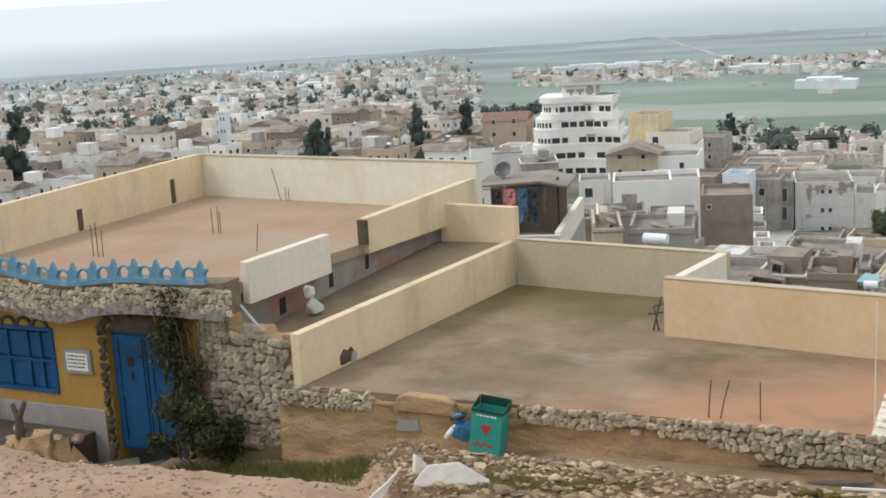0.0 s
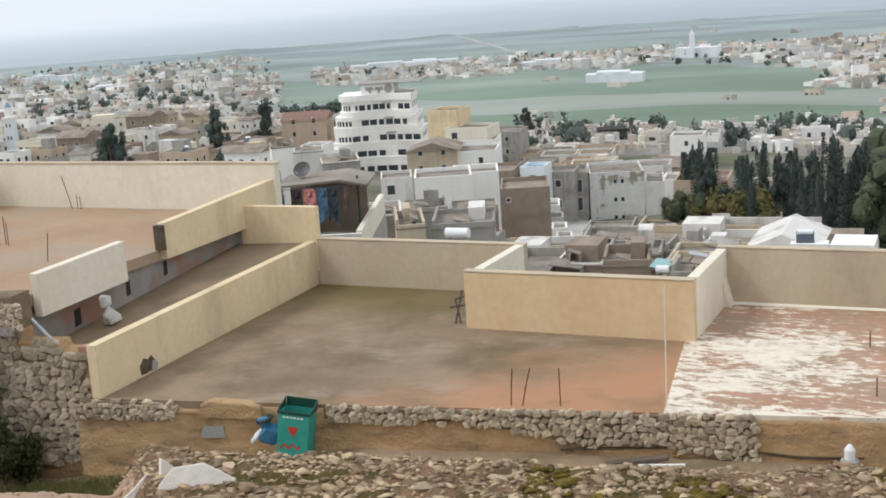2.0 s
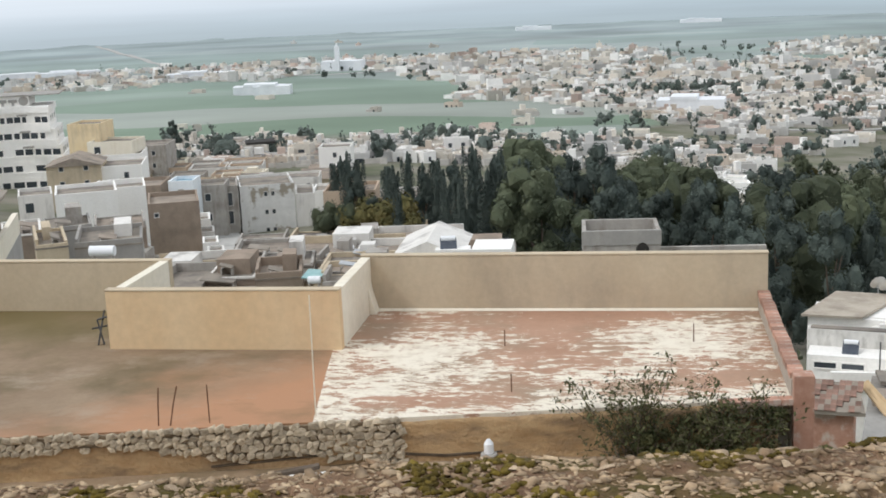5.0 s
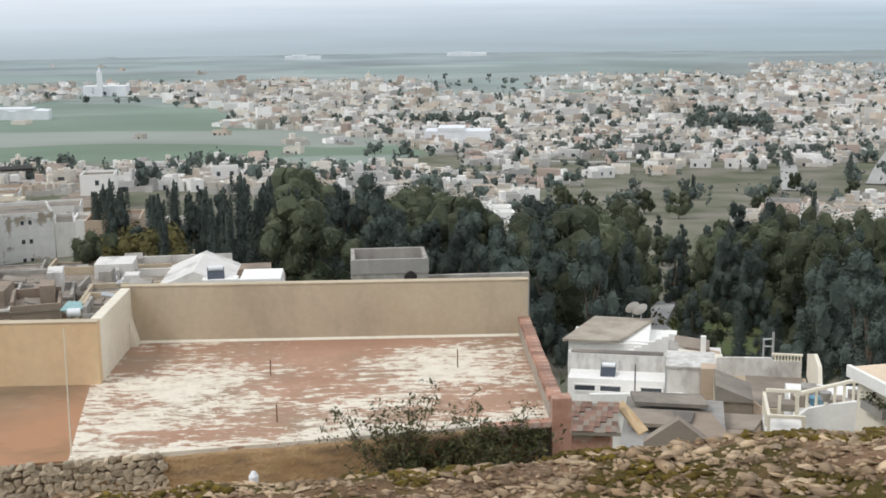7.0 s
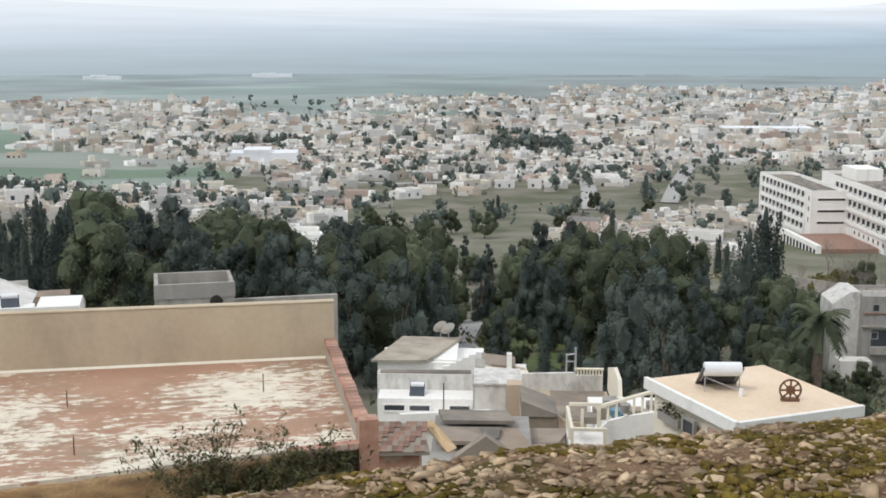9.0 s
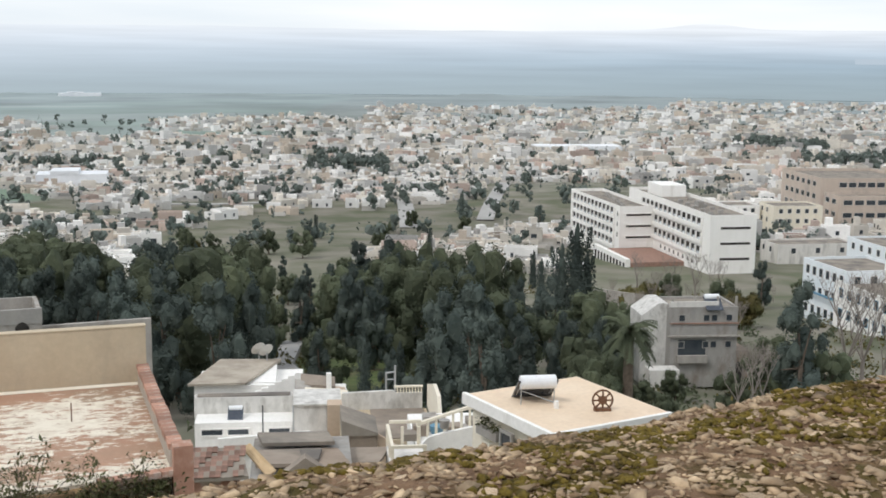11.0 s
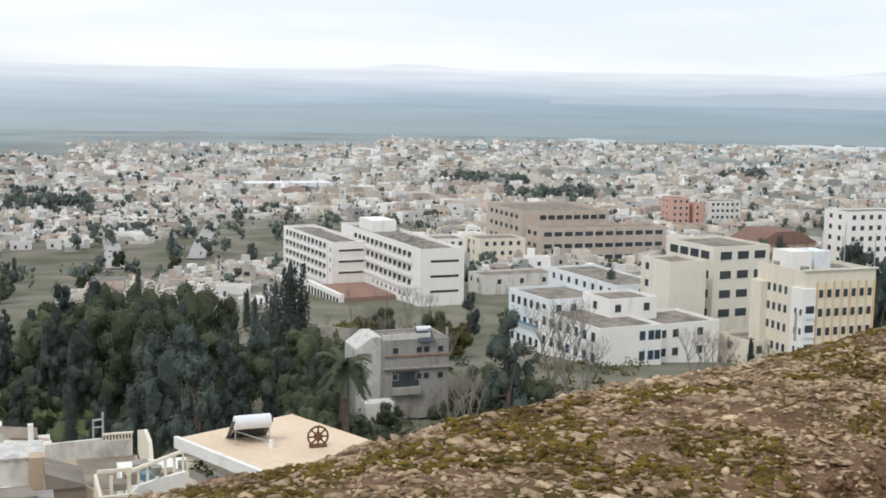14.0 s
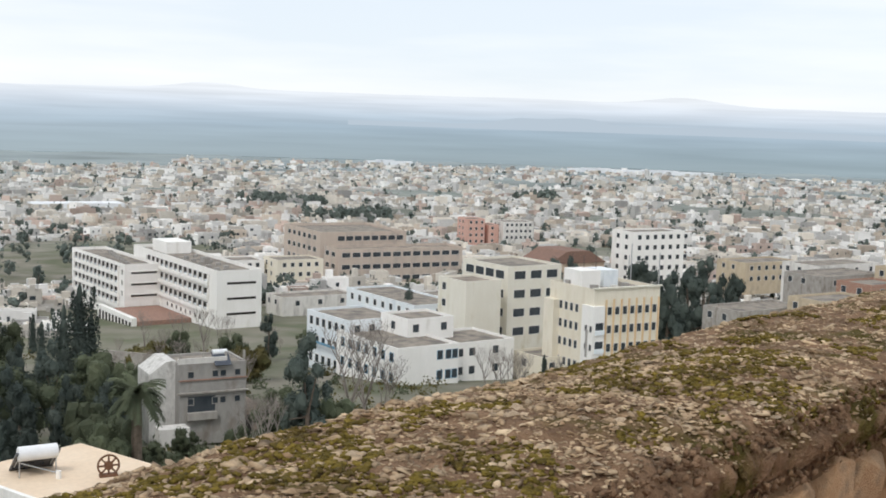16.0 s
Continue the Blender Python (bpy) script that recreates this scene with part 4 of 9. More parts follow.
def blue_door_house():
    th = thing("blue_door_house", "ochre house with blue door and wavy stone parapet", "house", FACADE)
    rnd = random.Random(3)
    wall = G()
    # wall pieces round the window and the door
    wall.box(-6.5, 0, -0.3, -3.0, 0.3, 3.0).box(-3.0, 0, -0.3, -1.08, 0.3, 1.08).box(-3.0, 0, 2.40, -1.08, 0.3, 3.0)
    wall.box(-1.08, 0, -0.3, 0.30, 0.3, 3.0).box(0.30, 0, 2.45, 2.05, 0.3, 3.0).box(2.05, 0, -0.3, 2.9, 0.3, 3.0)
    part("wall", wall, M_OCHRE, th, bevel=0.008)
    part("plinth", G().box(-6.5, -0.03, -0.3, 0.1, 0.0, 0.80), M_CONCRETE, th, "bare cement plinth", bevel=0.01)
    # door
    door = part("door", G().box(0.34, 0.12, 0.0, 2.02, 0.17, 2.42), M_BLUE, th, "worn blue double door")
    for x0, x1 in ((0.40, 1.17), (1.20, 1.97)):
        leaf = G().box(x0, 0.085, 0.03, x1, 0.119, 2.36)
        leaf.box(x0 + 0.06, 0.06, 0.08, x0 + 0.13, 0.086, 2.3).box(x1 - 0.13, 0.06, 0.08, x1 - 0.06, 0.086, 2.3).box(x0 + 0.13, 0.06, 0.08, x1 - 0.13, 0.086, 0.2).box(x0 + 0.13, 0.06, 1.1, x1 - 0.13, 0.086, 1.2)
        part("leaf", leaf, M_BLUE, door, bevel=0.006)
        c = (x0 + x1) / 2
        part("port", G().tube((c, 0.075, 1.82), (c, 0.10, 1.82), 0.10, n=20), M_DARK, door, "round dark opening")
        part("knocker", G().tube((c + 0.02, 0.05, 1.62), (c + 0.02, 0.08, 1.45), 0.018, n=8), M_DARKSTEEL, door)
    for i in range(14):
        z = -0.1 + i * 0.18
        part("surround_stone", G().add(*hull(500 + i, 14, 0.10, 0.09, 0.10, 0.6), Matrix.Translation((0.22 + 0.015 * math.sin(i * 2.1), -0.02, z))), M_JOINT, th)
        part("surround_stone", G().add(*hull(530 + i, 14, 0.10, 0.09, 0.10, 0.6), Matrix.Translation((2.13 + 0.015 * math.sin(i * 1.7), -0.02, z))), M_JOINT, th)
    for i in range(15):
        a = math.pi * i / 14
        part("surround_stone", G().add(*hull(560 + i, 14, 0.11, 0.10, 0.10, 0.6), Matrix.Translation((1.18 - 0.95 * math.cos(a), -0.03, 2.44 + 0.42 * math.sin(a)))), M_JOINT, th)
    part("fanlight", G().slab([(0.30, 2.45), (2.05, 2.45), (1.7, 2.72), (1.18, 2.84), (0.65, 2.72)], -0.012, -0.002), M_JOINT, th)
    # window
    win = part("window", G().box(-3.0, 0.14, 1.08, -1.08, 0.16, 2.40), M_GLASS, th, "blue wooden window")
    f = G().box(-3.02, -0.04, 1.04, -1.04, 0.06, 1.12).box(-3.02, -0.04, 2.34, -1.04, 0.06, 2.42).box(-3.02, -0.04, 1.12, -2.94, 0.06, 2.34).box(-1.12, -0.04, 1.12, -1.04, 0.06, 2.34)
    part("window_frame", f, M_BLUE, win, bevel=0.008)
    for x in (-2.32, -1.78, -1.44):
        part("mullion", G().box(x - 0.03, 0.0, 1.12, x + 0.03, 0.06, 2.34), M_BLUE, win)
    part("transom", G().box(-2.94, -0.002, 1.68, -1.12, 0.058, 1.74), M_BLUE, win)
    for i in range(4):
        for j in range(2):
            x0, z0 = (-2.9, -2.28, -1.74, -1.40)[i], (1.14, 1.76)[j]
            x1 = (-2.36, -1.82, -1.48, -1.14)[i]
            part("shutter_panel", G().box(x0, 0.05, z0, x1, 0.075, z0 + 0.52), M_BLUE, win, bevel=0.006)
    for i in range(4):
        x = -2.62 + i * 0.42
        arc = [math.pi * k / 9 for k in range(10)]
        g = G().slab([(x - 0.22 * math.cos(a), 2.42 + 0.20 * math.sin(a)) for a in arc] + [(x - 0.16 * math.cos(a), 2.42 + 0.14 * math.sin(a)) for a in arc[::-1]], -0.05, 0.01)
        part("window_arch", g, M_JOINT, th)
    # framed plate with writing that cannot be read
    sign = part("plaque", G().box(-0.80, -0.05, 1.52, -0.10, -0.004, 2.02), M_GREY, th, "framed pale tile plaque", bevel=0.01)
    part("plaque_face", G().box(-0.72, -0.062, 1.59, -0.18, -0.051, 1.95), M_WHITE, sign)
    for k in range(4):
        z = 1.65 + k * 0.075
        x = -0.68
        while x < -0.24:
            w = rnd.uniform(0.03, 0.10)
            part("writing_bar", G().box(x, -0.066, z, min(x + w, -0.22), -0.063, z + 0.028), M_DARKSTEEL, sign)
            x += w + 0.025
    # parapet: wavy band, stones, blue star balustrade
    us = np.linspace(-6.5, 3.45, 60)
    band = G().slab([(u, wave(u)) for u in us] + [(u, star_z(u) - 0.05) for u in us[::-1]], -0.36, 0.2)
    pb = part("parapet", band, M_BED, th, "rubble stone parapet band")
    soffit = G().slab([(u, wave(u) - 0.05) for u in us] + [(u, wave(u) + 0.12 + (0.08 if u < 1.6 else 0)) for u in us[::-1]], -0.42, -0.365)
    part("mosaic_band", soffit, mat("broken_tile_mosaic", (0.22, 0.21, 0.20), (0.36, 0.31, 0.27), 9.0, 0.7, 0.4, (0.20, 0.10, 0.08), 8.0, (0.5, 0.62)), pb, "mosaic of broken tiles")
    lay_stones(pb, pose(0, -0.38, 0), (-4.6, 3.55, lambda u: (wave(u) + 0.10, star_z(u) - 0.09)), 0.108, rnd, 0.07)
    ur = [u for u in us if u < 3.2]
    rail = G().slab([(u, star_z(u) - 0.06) for u in ur] + [(u, star_z(u) + 0.03) for u in ur[::-1]], -0.40, -0.26)
    part("rail", rail, M_STARBLUE, th, "blue rail base")
    star_me, ring_me = star_mesh(), ring_mesh()
    u = -4.5
    while u < 3.1:
        z = star_z(u)
        part("star", star_me, M_STARBLUE, th, m=pose(u, -0.34, z + 0.02, 0, rnd.uniform(-2, 2), 0))
        if u + 0.24 < 3.1:
            part("ring", ring_me, M_STARBLUE, th, m=pose(u + 0.25, -0.34, star_z(u + 0.25) + 0.13))
        u += 0.50
    return th


def star_z(u):
    return 3.64 - 0.17 * math.exp(-((u + 0.1) / 1.25) ** 2) + 0.025 * math.sin(u * 2)


def star_mesh():
    pts = [(-0.16, 0), (0.16, 0), (0.10, 0.10), (0.17, 0.22), (0.07, 0.23), (0.0, 0.37), (-0.07, 0.23), (-0.17, 0.22), (-0.10, 0.10)]
    me = G().slab(pts, -0.04, 0.04).mesh("star", 0.006)
    me.materials.append(M_STARBLUE)
    return me


def ring_mesh():
    g = G()
    for k in range(18):
        a = 2 * math.pi * k / 18
        for j in range(6):
            b = 2 * math.pi * j / 6
            q = 0.12 + 0.028 * math.cos(b)
            g.v.append((q * math.cos(a), 0.028 * math.sin(b), q * math.sin(a)))
    g.f = [(k * 6 + j, k * 6 + (j + 1) % 6, (k + 1) % 18 * 6 + (j + 1) % 6, (k + 1) % 18 * 6 + j) for k in range(18) for j in range(6)]
    me = g.mesh("ring", smooth=True)
    me.materials.append(M_STARBLUE)
    return me


blue_door_house()


def rubble_wall():
    m = pose(-16.3, 15.36, 0, 0, 0, 9)
    th = thing("rubble_wall", "dry rubble stone wall beside the blue door house", "wall", m, kind="structure")
    rnd = random.Random(8)

    def lo_hi(x):
        return -1.55 + 0.25 * x, float(np.interp(x, [-0.2, 0.5, 0.52, 1.25, 1.3, 2.2], [1.65, 1.65, 0.98, 0.98, 0.86, 0.80]))

    core = G().slab([(-0.1, -1.9), (1.86, -1.7), (1.86, 0.76), (1.28, 0.78), (1.24, 0.92), (0.5, 0.92), (0.48, 1.6), (-0.1, 1.6)], 0.04, 0.5)
    part("core", core, M_EARTH, th, bevel=0.02)
    lay_stones(th, Matrix.Identity(4), (-0.15, 1.75, lo_hi), 0.145, rnd, 0.10)
    part("brick", G().box(1.72, -0.04, 0.74, 1.95, 0.12, 0.90), M_BRICK, th, bevel=0.008)


rubble_wall()


def retaining_wall():
    m = pose(-13.75, 15.6, 0, 0, 0, math.degrees(math.atan2(2.96, 16.35)))
    th = thing("retaining_wall", "low earth and stone wall along the terraces", "wall", m, kind="structure")
    rnd = random.Random(21)
    g = G()
    us, zs = np.linspace(-0.9, 16.4, 120), np.linspace(-2.0, 0.0, 16)

    def top(u):
        return -0.06 - 0.02 * noise.noise(Vector((u * 2, 0, 0))) + (-0.08 if 1.0 < u < 1.6 else 0)

    for u in us:
        for z in zs:
            zz = z if z < -0.01 else top(u)
            g.v.append((u, -0.02 + 0.05 * noise.noise(Vector((u * 1.6, 0, z * 3))) - 0.05 * (-z), min(zz, top(u))))
        g.v.append((u, 0.24, top(u)))
    n = len(zs) + 1
    for j in range(len(us) - 1):
        for i in range(n - 1):
            a = j * n + i
            g.f.append((a, a + n, a + n + 1, a + 1))
    part("earth_face", g, M_EARTH, th, "eroded ochre earth face", smooth=True)
    part("earth_lump", G().slab([(1.45, -0.26), (2.62, -0.26), (2.6, -0.04), (2.3, 0.03), (1.7, 0.05), (1.5, -0.02)], -0.12, 0.12), M_EARTH, th, bevel=0.03)
    part("stone_bed", G().box(-1.0, -0.035, -0.36, 1.0, 0.1, -0.03), M_BED, th)
    part("stone_bed", G().slab([(3.7, -0.22), (6.0, -0.22), (7.0, -0.36), (8.0, -0.56), (9.0, -0.5), (9.8, -0.64), (10.55, -0.70), (10.55, -0.03), (3.7, -0.03)], -0.045, 0.1), M_BED, th)
    lay_stones(th, pose(0, -0.05, 0), (-1.0, 0.98, lambda u: (-0.34, 0.0)), 0.105, rnd, 0.10)
    lay_stones(th, pose(0, -0.06, 0), (3.7, 10.55, lambda u: (float(np.interp(u, [3.7, 4.2, 6, 7, 8, 9, 9.8, 10.5]
, [-0.2, -0.24, -0.2, -0.33, -0.55, -0.48, -0.62, -0.70])), 0.02)), 0.110, rnd, 0.10)
    # dark strips laid on the earth face for the shade in gaps
    part("crack", G().slab([(7.6, -0.60), (8.2, -0.565), (9.3, -0.51), (9.35, -0.53), (8.2, -0.60), (7.6, -0.63)], -0.075, -0.045), M_JOINT, th, "dark strip for the shade of a gap under stones")
    part("crack", G().slab([(10.6, -0.54), (11.2, -0.60), (12.1, -0.585), (12.1, -0.61), (11.2, -0.64), (10.6, -0.58)], -0.075, -0.045), M_JOINT, th, "dark strip for the shade of a gap under stones")
    part("cement_patch", G().slab([(1.45, -0.62), (1.9, -0.6), (1.88, -0.40), (1.5, -0.42)], -0.08, -0.05), M_GREY, th)
    part("cement_ledge", G().box(0.95, -0.06, -0.22, 1.5, 0.1, -0.14), M_EARTH, th, bevel=0.02)


retaining_wall()
WALLM = pose(-13.75, 15.6, 0, 0, 0, math.degrees(math.atan2(2.96, 16.35)))


def street():
    g = G()
    us, vs = np.linspace(-3.5, 17.5, 90), np.linspace(-3.4, 0.05, 14)
    for u in us:
        for v in vs:
            p = WALLM @ Vector((u, v, 0))
            g.v.append((p.x, p.y, ground_z(p.x, p.y) + 0.04 + 0.03 * noise.noise(Vector((u * 2.5, v * 2.5, 6)))))
    n = len(vs)
    g.f = [(j * n + i, (j + 1) * n + i, (j + 1) * n + i + 1, j * n + i + 1) for j in range(len(us) - 1) for i in range(n - 1)]
    solid("street", g, mat("trodden_earth", (0.26, 0.18, 0.11), (0.36, 0.26, 0.165), 1.5, 0.95, 0.6, (0.20, 0.15, 0.085), 0.8, (0.48, 0.64), dist=0.04), "trodden brown earth path along the wall", "path", kind="structure", smooth=True)


street()


def bin_():
    m = WALLM @ pose(3.28, -0.42, -0.76, -4, 7, 3)
    th = thing("waste_bin", "turquoise painted metal waste bin standing against wall", "bin", m)
    k = mat("turquoise_paint", (0.03, 0.27, 0.22), (0.045, 0.33, 0.27), 3.0, 0.5, 0.15, (0.02, 0.20, 0.17), 1.5, (0.55, 0.75))
    kd = mat("dark_green_paint", (0.008, 0.05, 0.035), (0.015, 0.075, 0.05), 3.0, 0.5, 0.1)
    red = mat("red_paint", (0.45, 0.04, 0.03), (0.5, 0.06, 0.04), 3.0, 0.6, 0.1)
    w, d, h = 0.26, 0.20, 0.80
    g = G().box(-w, -d, 0.0, w, -d + 0.02, h).box(-w, d - 0.02, 0, w, d, h).box(-w, -d + 0.02, 0, -w + 0.02, d - 0.02, h).box(w - 0.02, -d + 0.02, 0, w, d - 0.02, h).box(-w + 0.02, -d + 0.02, 0.02, w - 0.02, d - 0.02, 0.04)
    part("body", g, k, th, bevel=0.006)
    rim = G().slab([(-w - 0.01, h - 0.03), (w + 0.01, h - 0.03), (w + 0.01, h + 0.02), (-w - 0.01, h + 0.02)], -d - 0.015, -d)
    rim.add([(w + 0.003, -d, h - 0.02), (w + 0.003, d, h - 0.02), (w + 0.003, d, h + 0.15), (w + 0.003, -d, h + 0.02), (w + 0.02, -d, h - 0.02), (w + 0.02, d, h - 0.02), (w + 0.02, d, h + 0.15), (w + 0.02, -d, h + 0.02)],
            [(0, 1, 2, 3), (7, 6, 5, 4), (0, 4, 5, 1), (1, 5, 6, 2), (2, 6, 7, 3), (3, 7, 4, 0)])
    rim.add([(-w - 0.02, -d, h - 0.02), (-w - 0.02, d, h - 0.02), (-w - 0.02, d, h + 0.15), (-w - 0.02, -d, h + 0.02), (-w - 0.003, -d, h - 0.02), (-w - 0.003, d, h - 0.02), (-w - 0.003, d, h + 0.15), (-w - 0.003, -d, h + 0.02)],
            [(0, 1, 2, 3), (7, 6, 5, 4), (0, 4, 5, 1), (1, 5, 6, 2), (2, 6, 7, 3), (3, 7, 4, 0)])
    rim.box(-w, d + 0.002, h - 0.02, w, d + 0.02, h + 0.15)
    part("hood", rim, kd, th, "dark green raised rim", bevel=0.004)
    # near-black plate below the rim stands in for the shade inside
    part("inside", G().box(-w + 0.022, -d + 0.022, h - 0.2, w - 0.022, d - 0.022, h - 0.18), M_DARK, th)
    heart = [(0, -0.09), (0.05, -0.03), (0.08, 0.03), (0.07, 0.07), (0.035, 0.08), (0, 0.05), (-0.035, 0.08), (-0.07, 0.07), (-0.08, 0.03), (-0.05, -0.03)]
    part("painted_heart", G().slab([(x, z + 0.50) for x, z in heart], -d - 0.005, -d - 0.001), red, th, "red heart")
    zig = [(-0.2, 0.19), (-0.13, 0.27), (-0.06, 0.20), (0.0, 0.28), (0.08, 0.21), (0.13, 0.25)]
    zz = G()
    for (x0, z0), (x1, z1) in zip(zig[:-1], zig[1:]):
        zz.slab([(x0, z0 - 0.02), (x1, z1 - 0.02), (x1, z1 + 0.02), (x0, z0 + 0.02)], -d - 0.005, -d - 0.001)
    part("painted_zigzag", zz, red, th, "red zigzag line")
    bars = G()
    for i in range(6):
        bars.box(-0.18 + i * 0.06, -d - 0.005, 0.71, -0.14 + i * 0.06, -d - 0.001, 0.735)
    part("painted_bars", bars, M_WHITE, th)
    # things heaped beside it
    bag = mat("blue_plastic_bag", (0.03, 0.14, 0.27), (0.06, 0.22, 0.36), 6.0, 0.4, 0.4)
    solid("plastic_bag", G().add(*hull(61, 26, 0.20, 0.15, 0.19, 0.3)).add(*hull(62, 18, 0.14, 0.10, 0.10, 0.2), Matrix.Translation((-0.08, 0, 0.2))), bag, "crumpled blue plastic bag beside the bin", "bag", m=WALLM @ pose(2.84, -0.34, -0.40))
    solid("dark_cloth", G().add(*hull(63, 24, 0.19, 0.13, 0.06, 0.2), pose(0, 0, 0, 0, -14, 20)), M_DARK, "dark crumpled cloth lying on the blue bag", "cloth", m=WALLM @ pose(2.78, -0.34, -0.16))
    solid("plastic_bottle", G().tube((0, 0, 0), (-0.12, -0.05, -0.16), 0.045, n=12).tube((0, 0, 0), (0.04, 0.02, 0.06), 0.04, 0.015, n=12), M_TANKWHITE, "empty white plastic bottle beside the bin", "bottle", m=WALLM @ pose(2.68, -0.40, -0.36), smooth=True)


bin_()
_mk = thing("marker_stone", "small cement post with a white glazed cap", "post", WALLM @ pose(11.88, -0.35, -0.80))
part("post", G().tube((0, 0, 0), (0, 0, 0.30), 0.16, 0.13, n=14), M_CONCRETE, _mk, bevel=0.02)
part("cap", G().tube((0, 0, 0.303), (0, 0, 0.45), 0.075, 0.075, n=16).tube((0, 0, 0.45), (0, 0, 0.52), 0.075, 0.03, n=16), M_TANKWHITE, _mk, "white glazed cap", smooth=False)
solid("plank", G().box(-0.6, -0.06, 0, 0.6, 0.06, 0.07), M_BARK, "weathered grey plank leaning along the wall", "plank", m=WALLM @ pose(8.7, -0.35, -0.70, 0, -8, 2), bevel=0.01)
solid("plank", G().box(-0.35, -0.02, 0, 0.35, 0.02, 0.04), M_WHITE, "short pale batten lying by the wall", "plank", m=WALLM @ pose(9.2, -0.5, -0.66, 0, -3, 0), bevel=0.005)


# ---- plants in front ----
def leafy(rnd, n, shape, size, g=None, up=0.5):
    """Small folded leaves scattered by shape(rnd) -> point."""
    g = g or G()
    for _ in range(n):
        p = Vector(shape(rnd))
        s = size * rnd.uniform(0.6, 1.4)
        m = Matrix.Translation(p) @ Euler((rnd.uniform(-1.2, 1.2), rnd.uniform(-1.2, 1.2), rnd.uniform(0, 6.3))).to_matrix().to_4x4()
        g.add([(-s, 0, 0), (0, -s * 0.38, s * 0.12), (s, 0, 0), (0, s * 0.38, s * 0.12)], [(0, 1, 2), (0, 2, 3)], m)
    return g


def branches(rnd, base, n, length, spread, g, rad=0.02, depth=2, up=0.8):
    for _ in range(n):
        d = Vector((rnd.uniform(-1, 1) * spread, rnd.uniform(-1, 1) * spread, up)).normalized()
        tip = Vector(base) + d * length * rnd.uniform(0.6, 1.1)
        g.tube(base, tip, rad, rad * 0.55, n=5)
        if depth:
            branches(rnd, tip, 3, length * 0.6, spread * 1.15, g, rad * 0.55, depth - 1, up)


def shrub(name, label, m, w, d, h, n, leaf, size, seed):
    th = thing(name, label, "shrub", m)
    rnd = random.Random(seed)
    g = G()
    branches(rnd, (0, 0, 0), 6, h * 0.42, 1.0 * w / max(h, 0.1), g, 0.018, 2)
    part("stem", g, M_BARK, th)

    centres = [(rnd.gauss(0, 0.42) * w, rnd.gauss(0, 0.4) * d, h * rnd.uniform(0.15, 0.9), rnd.uniform(0.16, 0.34)) for _ in range(26)]

    def shape(r):
        c = r.choice(centres)
        v = Vector((r.gauss(0, 1), r.gauss(0, 1), r.gauss(0, 1))).normalized() * c[3] * h * 0.6 * r.uniform(0.3, 1.0)
        return c[0] + v.x, c[1] + v.y, max(0.02, c[2] + v.z * 0.8)

    part("foliage", leafy(rnd, n, shape, size), leaf, th)
    return th


shrub("ivy_bush", "dark ivy bush growing over the doorstep corner", FACADE @ pose(2.95, -0.75, 0.0), 1.0, 0.6, 1.75, 9000, M_SHRUB, 0.055, 31)


def ivy():
    th = thing("climbing_ivy", "ivy climbing the wall beside the blue door", "ivy", FACADE @ pose(2.35, -0.3, 0.4))
    rnd = random.Random(33)
    g = G()
    pts = [(rnd.uniform(-0.3, 0.4), 0, 0.3)]
    for k in range(7):
        x = rnd.uniform(-0.15, 0.35)
        p = Vector((x, 0, 0))
        for i in range(9):
            q = p + Vector((rnd.uniform(-0.12, 0.10), rnd.uniform(-0.04, 0.03), 0.3))
            g.tube(p, q, 0.012, 0.010, n=5)
            p = q
    part("stem", g, M_BARK, th)

    def shape(r):
        z = r.uniform(0, 1) ** 0.8 * 3.1
        w = float(np.interp(z, [0, 1.2, 1.6, 2.2, 3.1], [0.35, 0.22, 0.55, 0.3, 0.28]))
        c = float(np.interp(z, [0, 1.5, 2.0, 3.1], [0.0, 0.0, -0.35, 0.0]))
        return c + r.gauss(0, 0.6) * w, r.gauss(0, 0.10), z

    part("foliage", leafy(rnd, 4200, shape, 0.055), M_SHRUB, th)


ivy()
M_STRAGGLY = mat("grey_green_leaves", (0.055, 0.065, 0.026), (0.13, 0.125, 0.055), 2.0, 0.8, 0.0, vary="island", spec=0.2)


def straggly(label, m, w, d, h, stems, leaves, seed):
    """An airy shrub: many thin arching stems with small leaves towards their ends."""
    th = thing("shrub", label, "shrub", m, "shrubs along the wall")
    rnd = random.Random(seed)
    gs, gl = G(), G()
    for _ in range(stems):
        p = Vector((rnd.gauss(0, 0.25) * w, rnd.gauss(0, 0.3) * d, 0))
        v = Vector((rnd.gauss(0, 0.5) * w / h, rnd.gauss(0, 0.4) * d / h, 1)).normalized()
        ln = h * rnd.uniform(0.55, 1.05) / 7
        for k in range(7):
            v = (v + Vector((rnd.gauss(0, 0.16), rnd.gauss(0, 0.12), -0.05))).normalized()
            q = p + v * ln
            gs.tube(p, q, 0.010 - 0.001 * k, 0.009 - 0.001 * k, n=4)
            if k > 1:
                for _ in range(2):
                    t = q + Vector((rnd.gauss(0, 1), rnd.gauss(0, 0.8), rnd.gauss(0.2, 0.6))) * 0.13
                    gs.tube(q, t, 0.004, 0.003, n=3)
                    leafy(rnd, leaves, lambda r: tuple(q.lerp(t, r.uniform(0.2, 1.2)) + Vector((r.gauss(0, 0.04), r.gauss(0, 0.04), r.gauss(0, 0.04)))), 0.040, gl)
            p = q
    part("stem", gs, M_BARK, th)
    part("foliage", gl, M_STRAGGLY, th)


